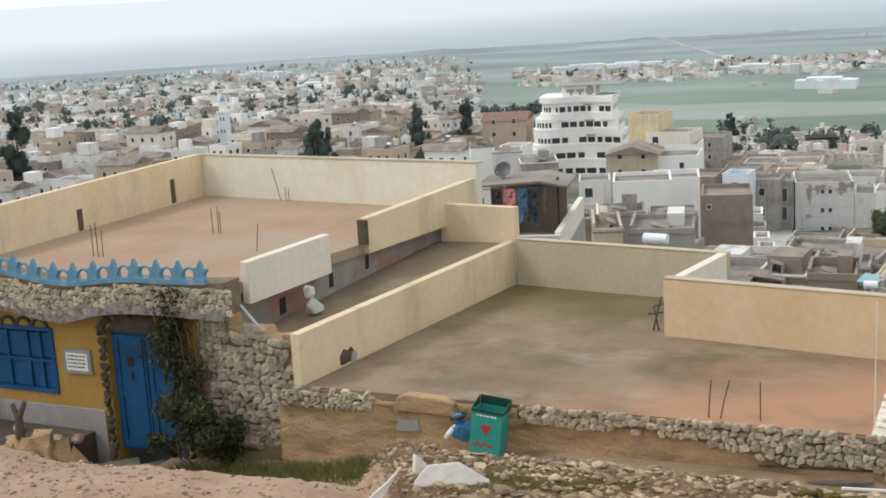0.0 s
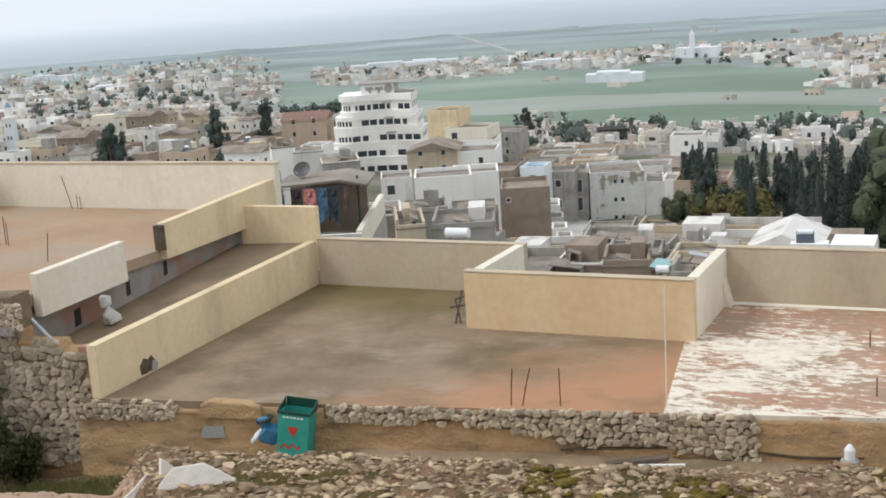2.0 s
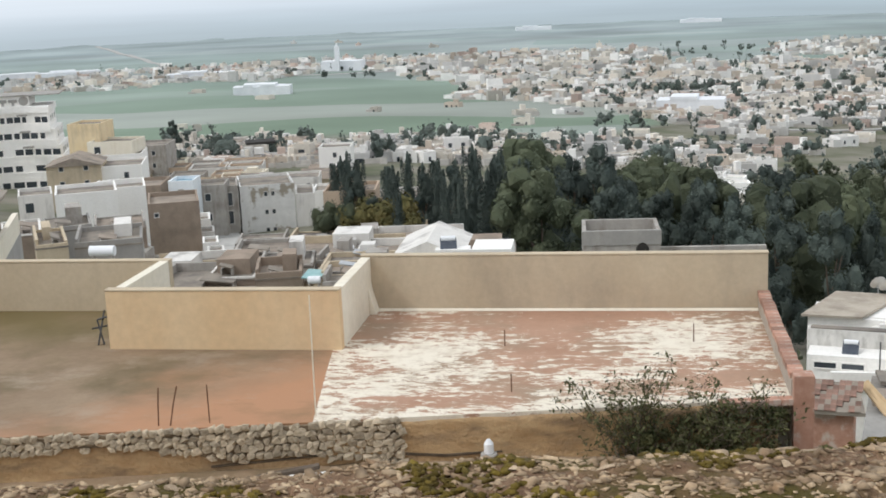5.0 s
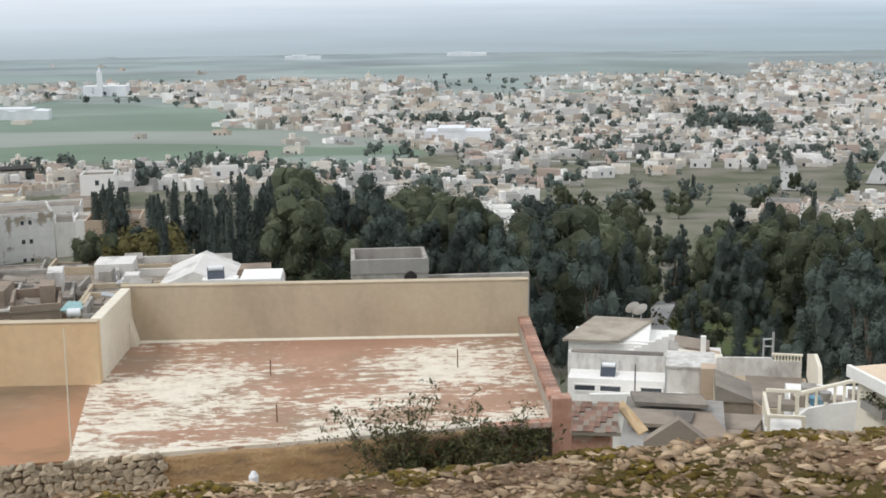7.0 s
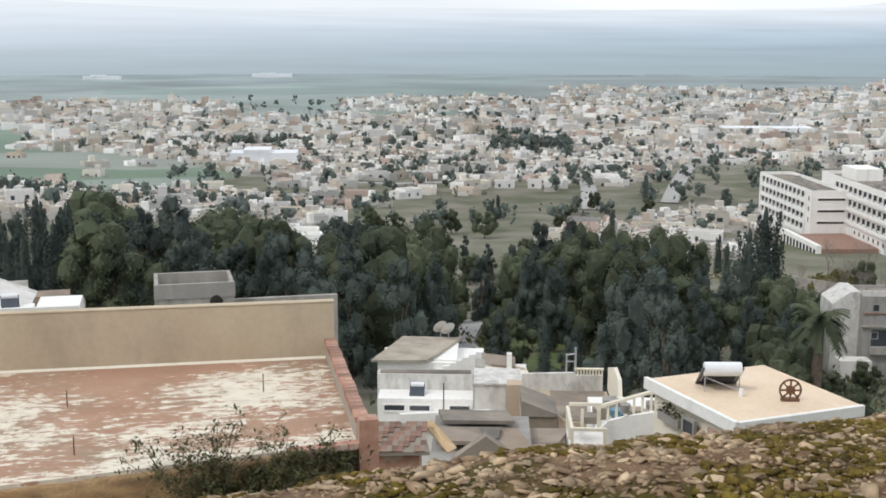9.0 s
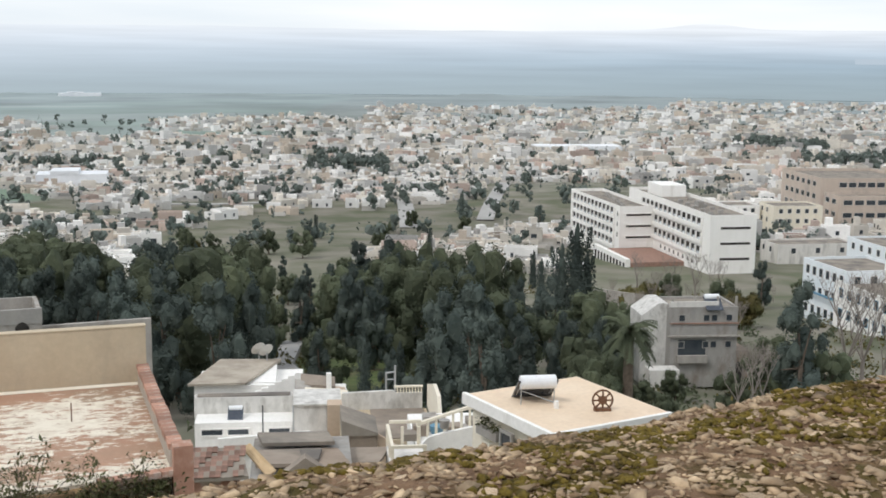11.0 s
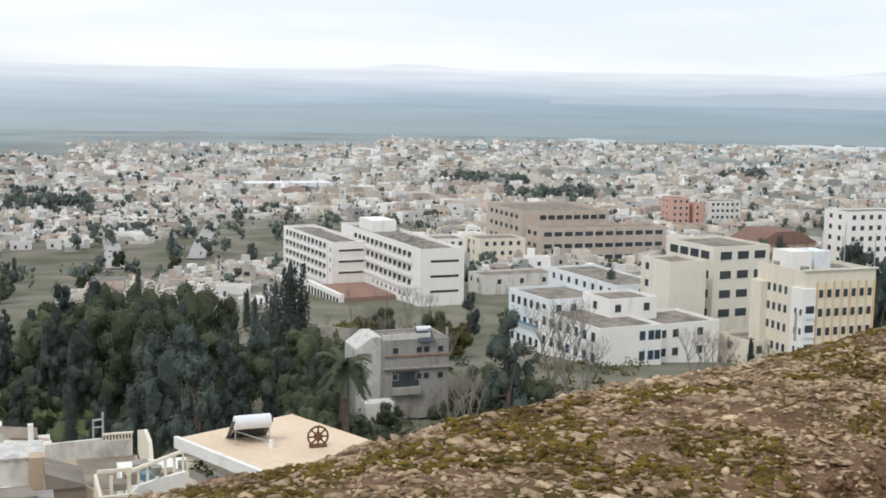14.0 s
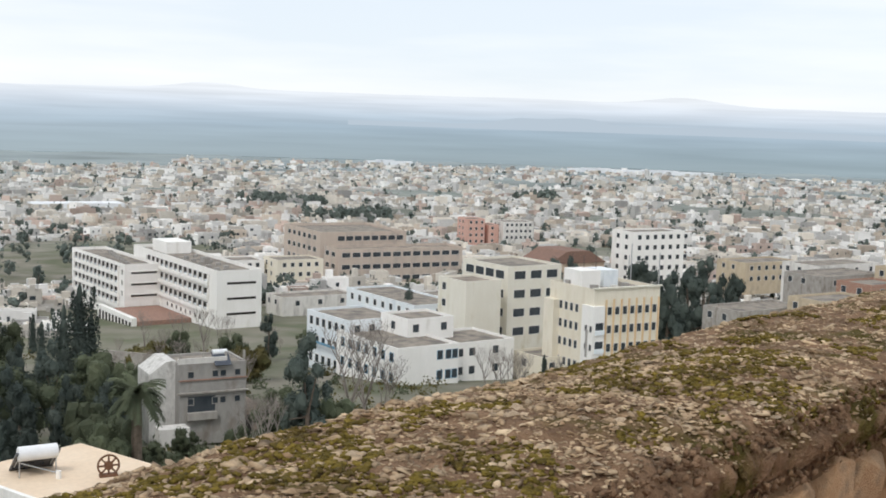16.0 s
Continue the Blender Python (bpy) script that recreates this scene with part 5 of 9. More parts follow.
straggly("straggly grey-green shrub growing over the wall", WALLM @ pose(14.25, -0.3, -0.95), 0.85, 0.4, 1.8, 32, 7, 41)
straggly("straggly low shrub with thin twigs by the wall", WALLM @ pose(15.5, -0.3, -0.95), 1.1, 0.35, 1.4, 34, 7, 44)
shrub("shrub", "low dark shrub growing along the wall", WALLM @ pose(15.4, -0.3, -0.95), 1.2, 0.3, 0.95, 6000, M_STRAGGLY, 0.035, 42)
shrub("shrub", "low dark shrub growing along the wall", WALLM @ pose(14.5, -0.3, -0.95), 0.9, 0.3, 0.7, 5000, M_STRAGGLY, 0.035, 43)


def grass_patch():
    rnd = random.Random(51)
    g = G()
    for _ in range(8000):
        x = rnd.uniform(-16.6, -11.6)
        y = near_edge(x) - 0.35 - abs(rnd.gauss(0, 0.8))
        z = ground_z(x, y)
        h = rnd.uniform(0.08, 0.26)
        a = rnd.uniform(0, 6.28)
        dx, dy = math.cos(a) * 0.012, math.sin(a) * 0.012
        l = rnd.uniform(-0.1, 0.1)
        g.add([(x - dx, y - dy, z), (x + dx, y + dy, z), (x + l, y + l * 0.5, z + h)], [(0, 1, 2)])
    solid("grass", g, mat("dry_green_grass", (0.12, 0.13, 0.038), (0.26, 0.235, 0.085), 3.0, 0.9, 0.0, vary="island"), "rough green and yellow grass", "grass", kind="stuff")


grass_patch()


def planter():
    m = FACADE @ pose(-2.2, -1.0, -0.1)
    th = thing("planter", "rough earth planter wall before the house", "planter", m)
    for i in range(26):
        x = -3.2 + i * 0.22
        h = float(np.interp(x, [-3, 0.6, 1.9, 2.4], [0.62, 0.62, 0.95, 0.35]))
        part("wall_lump", G().add(*hull(800 + i, 18, 0.22, 0.18, h * 0.5 + 0.05, 0.7), Matrix.Translation((x, -0.55 if x < 1.6 else -0.55 + (x - 1.6) * 0.9, h * 0.42))), M_EARTH, th)
    part("soil", G().box(-3.3, -0.5, -0.2, 2.0, 0.95, 0.45), M_JOINT, th)
    tk = thing("dead_stump", "bare cut tree stump in the planter", "stump", m @ pose(0.95, 0.0, 0.45))
    part("trunk", G().tube((0, 0, -0.05), (0.04, 0, 0.55), 0.10, 0.075, 10).tube((0.03, 0, 0.45), (-0.10, 0, 0.78), 0.06, 0.045, 8).tube((0.04, 0, 0.5), (0.24, 0, 0.85), 0.065, 0.045, 8), M_BARK, tk)
    for i in range(7):
        rr = random.Random(i)
        solid("rock", G().add(*hull(860 + i, 18, 0.14, 0.12, 0.10, 0.4)), M_STONE if i % 2 else M_BRICK, "loose rock lying in the planter", "rock", "rocks in the planter", m=m @ pose(-0.4 + i * 0.42, rr.uniform(-0.3, 0.5), 0.52))
    for k, (u, v, s) in enumerate(((2.35, -0.75, 0.16), (2.05, -0.95, 0.13), (1.3, -1.2, 0.11), (0.2, -1.4, 0.12))):
        solid("rock", G().add(*hull(880 + k, 20, s * 1.2, s, s, 0.4)), M_STONE, "pale rock lying before the doorstep", "rock", "rocks at the doorstep", m=FACADE @ pose(u, v, 0.02))


planter()


# ---- trees ----
def leaf_cloud(rnd, n, shape, size, g=None):
    """Leafy sprays; shape gives a point and, where the crown has a side, its outward direction."""
    g = g or G()
    for _ in range(n):
        c = shape(rnd)
        s = size * rnd.uniform(0.6, 1.5)
        if len(c) > 3:
            turn = (Vector(c[3:]).to_track_quat("Z", "Y").to_matrix() @ Euler((rnd.gauss(0, 0.38), rnd.gauss(0, 0.38), rnd.uniform(0, 6.3))).to_matrix()).to_4x4()
        else:
            turn = Euler((rnd.uniform(-1.3, 1.3), rnd.uniform(-1.3, 1.3), rnd.uniform(0, 6.3))).to_matrix().to_4x4()
        g.add([(-s, -s * 0.3, 0), (s * 0.2, -s * 0.6, s * 0.2), (s, 0.1 * s, 0), (0, s * 0.6, s * 0.25)], [(0, 1, 2), (0, 2, 3)], Matrix.Translation(c[:3]) @ turn)
    return g


def cypress(seed, h, w):
    rnd = random.Random(seed)
    tops = [(rnd.uniform(-0.25, 0.25) * w, rnd.uniform(-0.25, 0.25) * w, rnd.uniform(0.8, 1.0)) for _ in range(4)]

    def shape(r):
        cx, cy, k = r.choice(tops)
        z = r.random()
        rad = w * (0.05 + 0.80 * (1 - z) ** 0.8 * min(1.0, z * 5 + 0.35)) * 0.5
        a = r.uniform(0, 6.283)
        q = math.sqrt(r.uniform(0.25, 1.0)) * rad * (1 + 0.25 * math.sin(a * 3 + z * 17))
        return cx * z + q * math.cos(a), cy * z + q * math.sin(a), h * (0.05 + 0.95 * z * k), math.cos(a), math.sin(a), 0.35

    g = G()
    for i in range(8):
        g.add(*hull(seed + i, 20, w * (0.36 - 0.042 * i), w * (0.36 - 0.042 * i), h * 0.11, 0.1), Matrix.Translation((0, 0, h * (0.13 + 0.105 * i))))
    return leaf_cloud(rnd, 3800, shape, 0.13, g), G().tube((0, 0, -0.5), (0, 0, h * 0.5), 0.22, 0.1)


def broad_tree(seed, h, w, size=0.12, n=4800, low=0.3, cone=0.0):
    """Clumps on limbs; a cone above 0 narrows the crown towards a ragged tip."""
    rnd = random.Random(seed)
    cl = []
    for i in range(30):
        a, q = rnd.uniform(0, 6.283), math.sqrt(rnd.random())
        z = rnd.uniform(low, 0.92)
        u = (z - low) / (1 - low)
        k = math.sin(math.pi * min(1, u * 0.8 + 0.2)) ** 0.6 * (1 - cone) + cone * (1.05 - u)
        cl.append((q * math.cos(a) * w * 0.5 * k, q * math.sin(a) * w * 0.5 * k, z * h, rnd.uniform(0.10, 0.18) * w * (1 - 0.45 * cone * u), rnd.uniform(0.9, 1.7) + 0.6 * cone))

    def shape(r):
        c = r.choice(cl)
        v = Vector((r.gauss(0, 1), r.gauss(0, 1), r.gauss(0, 1))).normalized() * c[3] * r.uniform(0.86, 1.2)
        return c[0] + v.x, c[1] + v.y, c[2] + v.z * c[4], v.x, v.y, v.z + 0.2 * c[3]

    g = G()
    for i, c in enumerate(cl):
        g.add(*hull(seed * 3 + i, 26, c[3] * 0.92, c[3] * 0.92, c[3] * 0.92 * c[4], 0.1), Matrix.Translation(c[:3]))
    t = G().tube((0, 0, -0.5), (0.1, 0, h * 0.35), 0.28, 0.2)
    for c in cl[:7]:
        t.tube((0.1, 0, h * 0.33), c[:3], 0.13, 0.04, n=6)
    return leaf_cloud(rnd, n, shape, size, g), t


def bare_tree(seed, h):
    rnd = random.Random(seed)
    t = G().tube((0, 0, -0.5), (0, 0, h * 0.3), 0.16, 0.12)
    branches(rnd, (0, 0, h * 0.28), 6, h * 0.33, 0.55, t, 0.06, 3, 0.9)
    return t


def make_tree(name, label, category, crown, trunk, leaf, group):
    th = thing(name, label, category, pose(0, 0, -500), group)
    part("trunk", trunk, M_BARK, th)
    part("crown", crown, leaf, th)
    return th


CYP = [make_tree("cypress", "tall dark green cypress in the wooded slope", "tree", *cypress(900 + i, 13 + i, 3.6 + 0.5 * i), M_CONIFER, "trees of the wood") for i in range(3)]
PINE = [make_tree("pine_tree", "dark green spreading pine in the wooded slope", "tree", *broad_tree(910 + i, 12 + i, 5.2 + 0.7 * i, low=0.10, cone=(0.95, 0.5, 0.8)[i]), M_CONIFER, "trees of the wood") for i in range(3)]
BROAD = [make_tree("broadleaf_tree", "dull green broadleaf tree in the wooded slope", "tree", *broad_tree(920 + i, 9 + i, 7 + i, low=0.2), M_LEAF, "trees of the wood") for i in range(3)]
YEL = make_tree("autumn_tree", "yellowing small tree among the roofs", "tree", *broad_tree(931, 5, 5.5, 0.2, 2200, 0.2), M_OLIVE, "yellowing trees")
BARE = []
for _i in range(2):
    _t = thing("bare_tree", "leafless grey winter tree beside white buildings", "tree", pose(0, 0, -500), "bare trees")
    part("trunk", bare_tree(940 + _i, 9), M_TWIG, _t)
    BARE.append(_t)


def plant(th, x, y, s=1.0, rot=0.0, z=None):
    z = ground_z(x, y) if z is None else z
    c = copy_thing(th, pose(x, y, z - 0.2, 0, 0, rot))
    c.scale = (s, s, s)
    return c


def polar(az, r):
    return r * math.sin(radians(az)), r * math.cos(radians(az))


def wood():
    rnd = random.Random(77)
    spots = []

    def free(x, y, d):
        if any((x - a) ** 2 + (y - b) ** 2 < d * d for a, b in spots):
            return False
        spots.append((x, y))
        return True

    tops = ([-13.5, -12.3, -10, -8, -6.6, -4, -1.9, 0.2, 1.8, 4, 5.9, 7.2, 8.3, 9.9, 11, 12, 13, 14.6, 15.3, 17, 18.5, 20.3, 21.9, 22.8, 24.3, 26, 27.2, 28.2],
            [7.7, 7.4, 7.05, 7.1, 6.8, 7.2, 7.0, 7.65, 7.85, 8.25, 8.05, 7.85, 8.5, 8.75, 9.0, 10.1, 10.0, 9.9, 8.45, 8.05, 8.45, 8.3, 8.6, 9.6, 10.1, 10.5, 11.2, 12.2])
    for i in range(2600):
        az = rnd.uniform(-12.4, 28.0)
        lo = float(np.interp(az, [-13.5, -6, 0, 4, 8, 12, 14, 19.5, 19.6, 24.5, 28], [122, 98, 88, 86, 88, 100, 126, 126, 80, 78, 84]))
        hi = float(np.interp(az, [-13.5, -8, 6, 10, 14, 20, 24.5, 28], [150, 150, 150, 140, 172, 172, 140, 110]))
        r = rnd.uniform(lo, hi)
        if 10.8 < az < 15.3 and (r < 158 or rnd.random() < 0.6):
            continue
        x, y = polar(az, r)
        if not free(x, y, 4.2 if az < -3 else 5.6):
            continue
        gz = ground_z(x, y)
        top_el = float(np.interp(az, *tops))
        u = (r - lo) / (hi - lo)
        top = 6.5 - r * math.tan(radians(top_el + rnd.uniform(-0.12, 0.55) + (1 - u) * (1.5 if az < 12 else 2.4)))
        h = min(23.0, max(4.5, top - gz))
        if az < -5.0 and rnd.random() < 0.75:
            th, h0 = rnd.choice([(CYP[0], 13), (CYP[1], 14), (CYP[2], 15)])
        elif rnd.random() < 0.70:
            k = rnd.randrange(3)
            th, h0 = PINE[k], 12 + k
        else:
            k = rnd.randrange(3)
            th, h0 = BROAD[k], 9 + k
        c = plant(th, x, y, h / h0, rnd.uniform(0, 360))
        if th in BROAD:
            c.scale = (min(1.15, h / h0), min(1.15, h / h0), h / h0)
    for az, r, el, th, h0 in ((-14.1, 152, 7.7, CYP[0], 13), (-13.5, 150, 7.15, CYP[1], 14), (-13.0, 153, 7.6, CYP[0], 13), (-13.8, 154, 7.4, CYP[1], 14), (-13.2, 149, 7.9, PINE[0], 12), (13.9, 104, 12.6, PINE[0], 12), (14.3, 108, 13.0, BROAD[0], 9), (16.1, 99, 13.2, CYP[0], 13), (17.3, 97, 13.6, PINE[2], 14), (17.8, 100, 13.3, CYP[1], 14), (28.6, 100, 15.3, BROAD[1], 10), (30.6, 92, 15.6, BROAD[2], 11)):
        x, y = polar(az, r)
        plant(th, x, y, (6.5 - r * math.tan(radians(el)) - ground_z(x, y)) / h0, rnd.uniform(0, 360))
    for az, r, h in ((25.4, 148, 15), (26.1, 146, 17.5), (26.6, 150, 14)):
        plant(CYP[2], *polar(az, r), h / 15, rnd.uniform(0, 360))


wood()
for _x, _y, _th, _s in ((-110.5, 152, PINE[0], 0.75), (-112, 155, CYP[1], 0.7), (-96, 146, CYP[0], 0.55), (-130, 330, PINE[1], 0.9), (-147, 322, CYP[0], 0.6), (-160, 300, CYP[1], 0.5)):
    plant(_th, _x, _y, _s, _x)
for _az, _r, _th, _s in ((36.6, 112, PINE[1], 0.95), (35.2, 116, BROAD[0], 0.7), (41.3, 104, CYP[0], 0.5), (42.2, 103, BROAD[1], 0.3), (41.2, 262, CYP[2], 0.95), (42.0, 275, PINE[0], 0.8), (38.6, 330, PINE[0], 0.6), (43.5, 300, BROAD[1], 0.8),
                         (47.5, 330, PINE[1], 0.7), (48.6, 320, PINE[0], 0.75), (46.4, 350, PINE[2], 0.7), (49.6, 310, BROAD[2], 0.8), (55.2, 270, PINE[0], 0.85), (56.4, 262, PINE[1], 0.85), (57.6, 268, PINE[2], 0.8), (54.3, 300, PINE[1], 0.8), (58.8, 290, CYP[1], 0.9), (61.5, 300, PINE[0], 0.8),
                         (19.0, 300, CYP[0], 0.7), (20.5, 420, CYP[1], 0.8), (13.6, 360, CYP[0], 0.6), (24.4, 200, CYP[2], 0.7), (33.2, 130, BROAD[1], 0.5), (31.0, 110, BROAD[0], 0.35), (37.8, 118, BROAD[2], 0.5), (27.5, 150, BROAD[1], 0.5), (29.8, 95, BROAD[0], 0.4), (33.5, 105, BROAD[2], 0.35)):
    plant(_th, *polar(_az, _r), _s, _az * 37)
for _az, _r, _s in ((38.6, 122, 1.7), (39.3, 124, 1.6), (40.2, 126, 1.2), (45.2, 150, 1.3), (46.0, 152, 1.2), (34.6, 104, 0.9), (33.9, 101, 0.8), (35.0, 106, 0.8), (31.6, 235, 1.3), (32.4, 225, 1.2), (46.6, 170, 1.0), (48.5, 165, 0.9), (34.0, 118, 0.7), (30.5, 240, 1.1), (28.9, 238, 1.1)):
    plant(BARE[int(_az * 10) % 2], *polar(_az, _r), _s, _az * 53)
for _az, _r, _s in ((-12.6, 118, 1.1), (-11.8, 120, 1.2), (-11.0, 116, 0.9), (-3.0, 152, 1.6), (0.2, 151, 1.5), (9.5, 120, 0.9)):
    plant(YEL, *polar(_az, _r), _s, _az * 53)
for _i in range(46):
    _q = random.Random(700 + _i)
    _az, _r = _q.uniform(27.5, 37.5), _q.uniform(165, 262)
    if (_az > 34.3 and _r < 215) or (28.4 < _az < 35 and _r > 240):
        continue
    plant(_q.choice((BARE[0], BARE[1], BARE[0], YEL, BROAD[0])), *polar(_az, _r), _q.uniform(0.45, 0.85), _i * 47)
for _i in range(70):
    _q = random.Random(900 + _i)
    _az, _r = _q.uniform(7.5, 16.0), _q.uniform(155, 330)
    if _r > 240 and _q.random() < 0.5:
        continue
    plant(_q.choice((BROAD[0], BROAD[1], BROAD[2], YEL, PINE[1], BARE[0])), *polar(_az, _r), _q.uniform(0.35, 0.7), _i * 61)
plant(BROAD[1], *polar(-14.3, 118), 0.62, 20)
plant(BROAD[0], *polar(-14.0, 121), 0.6, 80)


def pine_to(az, r, down, th, h0):
    """A tree whose top stands so many degrees below the eye."""
    x, y = polar(az, r)
    plant(th, x, y, (6.5 - r * math.tan(radians(down)) - ground_z(x, y)) / h0, az * 37)


for _az, _r, _el, _i in ((-40.7, 205, 4.45, 0), (-41.1, 207, 4.9, 2), (-40.3, 208, 5.1, 1), (-33.7, 300, 4.15, 0), (-54.1, 260, 3.3, 1), (-35.9, 290, 4.15, 2)):
    pine_to(_az, _r, _el, PINE[_i], 12 + _i)
for _i, _az in enumerate((51.9, 52.6, 53.4, 54.3, 55.0, 55.7, 56.4, 48.0, 48.9, 49.7)):
    pine_to(_az, 268 + (_i * 17) % 30 + (30 if _az < 50 else 0), 5.75 + 0.25 * ((_i * 7) % 4) + (0.2 if _az < 50 else 0), PINE[_i % 3], 12 + _i % 3)


def palm():
    x, y = polar(28.8, 84)
    z = ground_z(x, y)
    th = thing("palm_tree", "palm tree with shaggy crown beside the wood", "tree", pose(x, y, z))
    top = -12.6 - z
    part("trunk", G().tube((0, 0, -0.3), (0, 0, top), 0.42, 0.32, 10), M_BARK, th)
    rnd = random.Random(4)
    for i in range(64):
        a, up = rnd.uniform(0, 6.283), rnd.uniform(-0.6, 1.9)
        d = Vector((math.cos(a), math.sin(a), 0))
        g = G()
        pts = [Vector((0, 0, top)) + d * (1.9 * t) + Vector((0, 0, up * 1.3 * t - 1.5 * t * t)) for t in (0, 0.25, 0.5, 0.75, 1.0)]
        for p, q in zip(pts[:-1], pts[1:]):
            g.tube(p, q, 0.03, 0.02, n=4)
            for s in (-1, 1):
                side = d.cross(Vector((0, 0, 1))) * s
                for t in (0.0, 0.25, 0.5, 0.75):
                    b = p.lerp(q, t)
                    g.add([b, b + (q - p) * 0.25, b + side * 0.38 + (q - p) * 0.4 + Vector((0, 0, -0.12))], [(0, 1, 2)])
        part("frond", g, M_LEAF, th)


def town_trees():
    rnd = random.Random(123)
    for _ in range(60):
        az, r = rnd.uniform(16, 66), rnd.uniform(175, 400)
        x, y = polar(az, r)
        if any((x - a) ** 2 + (y - b) ** 2 < q * q for a, b, q in ((160, 275, 38), (135, 158, 20), (170, 202, 18), (170, 165, 14), (160, 135, 16), (270, 345, 30), (215, 325, 18), (266, 206, 16), (285, 196, 18))):
            continue
        th, s = rnd.choice(((PINE[0], 0.6), (PINE[1], 0.65), (BROAD[0], 0.75), (BROAD[1], 0.7), (CYP[0], 0.6), (CYP[1], 0.6), (YEL, 1.0), (BARE[0], 0.8), (BARE[1], 0.8)))
        plant(th, x, y, s * rnd.uniform(0.7, 1.2), rnd.uniform(0, 360))


palm()
town_trees()
for _t in (*CYP, *PINE, *BROAD, YEL, *BARE):
    for _o in (*_t.children_recursive, _t):
        bpy.data.objects.remove(_o)


def scrub():
    """Winter scrub and weeds on the open slope."""
    rnd = random.Random(66)
    for nm, k, lab, n in (("scrub", M_OLIVE, "brown and olive winter scrub", 300), ("bramble", M_LEAF, "dull green bramble thickets", 330)):
        g = G()
        for _ in range(n):
            az = rnd.uniform(8, 52)
            lo = 60 if az < 30 else 90
            r = rnd.uniform(lo, 240)
            if noise.noise(Vector((az * 0.3, r * 0.03, n))) < -0.1:
                continue
            x, y = polar(az, r)
            z = ground_z(x, y)
            s = rnd.uniform(0.6, 2.0)
            leaf_cloud(rnd, 70, lambda q: (x + q.gauss(0, 0.6) * s, y + q.gauss(0, 0.6) * s, z + abs(q.gauss(0.3, 0.45)) * s), 0.22, g)
        solid(nm, g, k, lab, "scrub", kind="stuff")


scrub()


# ---- house parts ----
WINDOWS = {}


def window_mesh(w, h, frame=None):
    key = (round(w, 2), round(h, 2), frame.name if frame else "")
    if key not in WINDOWS:
        g = G()
        t, x, o, n = 0.07, w / 2, w / 2 + 0.07, 4
        for half, z0, z1, y in ((o, -t, h + t, 0.05), (o, -t, h + t, -0.06), (x, 0, h, -0.06), (x, 0, h, -0.012)):
            g.v += [(-half, y, z0), (half, y, z0), (half, y, z1), (-half, y, z1)]
        g.f = [(12, 13, 14, 15)] + [(k + i, k + (i + 1) % n, k + n + (i + 1) % n, k + n + i) for k in (0, 4, 8) for i in range(n)]
        me = g.mesh("window")
        me.materials.append(M_GLASS)
        me.materials.append(frame or M_WHITE_DIRTY)
        me.polygons.foreach_set("material_index", [0] + [1] * 12)
        WINDOWS[key] = me
    return WINDOWS[key]


def face_pose(side, w, d, u, z):
    """A place u along a side of a block (front faces -y, its corner at 0, 0)."""
    return {"front": pose(u, 0, z), "left": pose(0, d - u, z, 0, 0, -90), "right": pose(w, u, z, 0, 0, 90), "back": pose(w - u, d, z, 0, 0, 180)}[side]


def block(th, x0, y0, z0, w, d, h, wall, roof, parapet=0.5, name="wall"):
    """Walls with a parapet round a sunk roof, at a corner in the thing's own axes."""
    t = 0.22
    if parapet:
        g = G()
        for e, z in ((0, z0), (0, z0 + h), (t, z0 + h), (t, z0 + h - parapet)):
            g.v += [(x0 + e, y0 + e, z), (x0 + w - e, y0 + e, z), (x0 + w - e, y0 + d - e, z), (x0 + e, y0 + d - e, z)]
        g.f = [(3, 2, 1, 0), (12, 13, 14, 15)] + [(k + i, k + (i + 1) % 4, k + 4 + (i + 1) % 4, k + 4 + i) for k in (0, 4, 8) for i in range(4)]
    else:
        g = G().box(x0, y0, z0, x0 + w, y0 + d, z0 + h)
    part(name, g, wall, th)
    e = t + 0.004 if parapet else -0.12
    part("roof", G().box(x0 + e, y0 + e, z0 + h - parapet + 0.003, x0 + w - e, y0 + d - e, z0 + h - parapet + (0.05 if parapet else 0.18)), roof, th)


def windows(th, side, w, d, us, zs, ww, wh, frame=None, off=(0, 0)):
    me = window_mesh(ww, wh, frame)
    for z in zs:
        for u in us:
            part("window", me, M_GLASS, th, m=Matrix.Translation((*off, 0)) @ face_pose(side, w, d, u, z))


def building(name, label, category, x, y, rz, w, d, zb, zt, wall, roof, front=(), left=(), right=(), ww=1.2, wh=1.3, parapet=0.5, group="", frame=None, floors=None, floor_h=3.1, first=1.1):
    """A plain block with windows; front, left and right give the windows' places along those sides."""
    th = thing(name, label, category, pose(x, y, zb, 0, 0, rz), group)
    h = zt - zb
    block(th, 0, 0, 0, w, d, h, wall, roof, parapet)
    n = floors or max(1, int((h - parapet - 0.6) / floor_h))
    zs = [h - parapet - 0.5 - wh - i * floor_h for i in range(n)]
    zs = [z for z in zs if z > 0.4]
    for side, us in (("front", front), ("left", left), ("right", right)):
        windows(th, side, w, d, us, zs, ww, wh, frame)
    return th


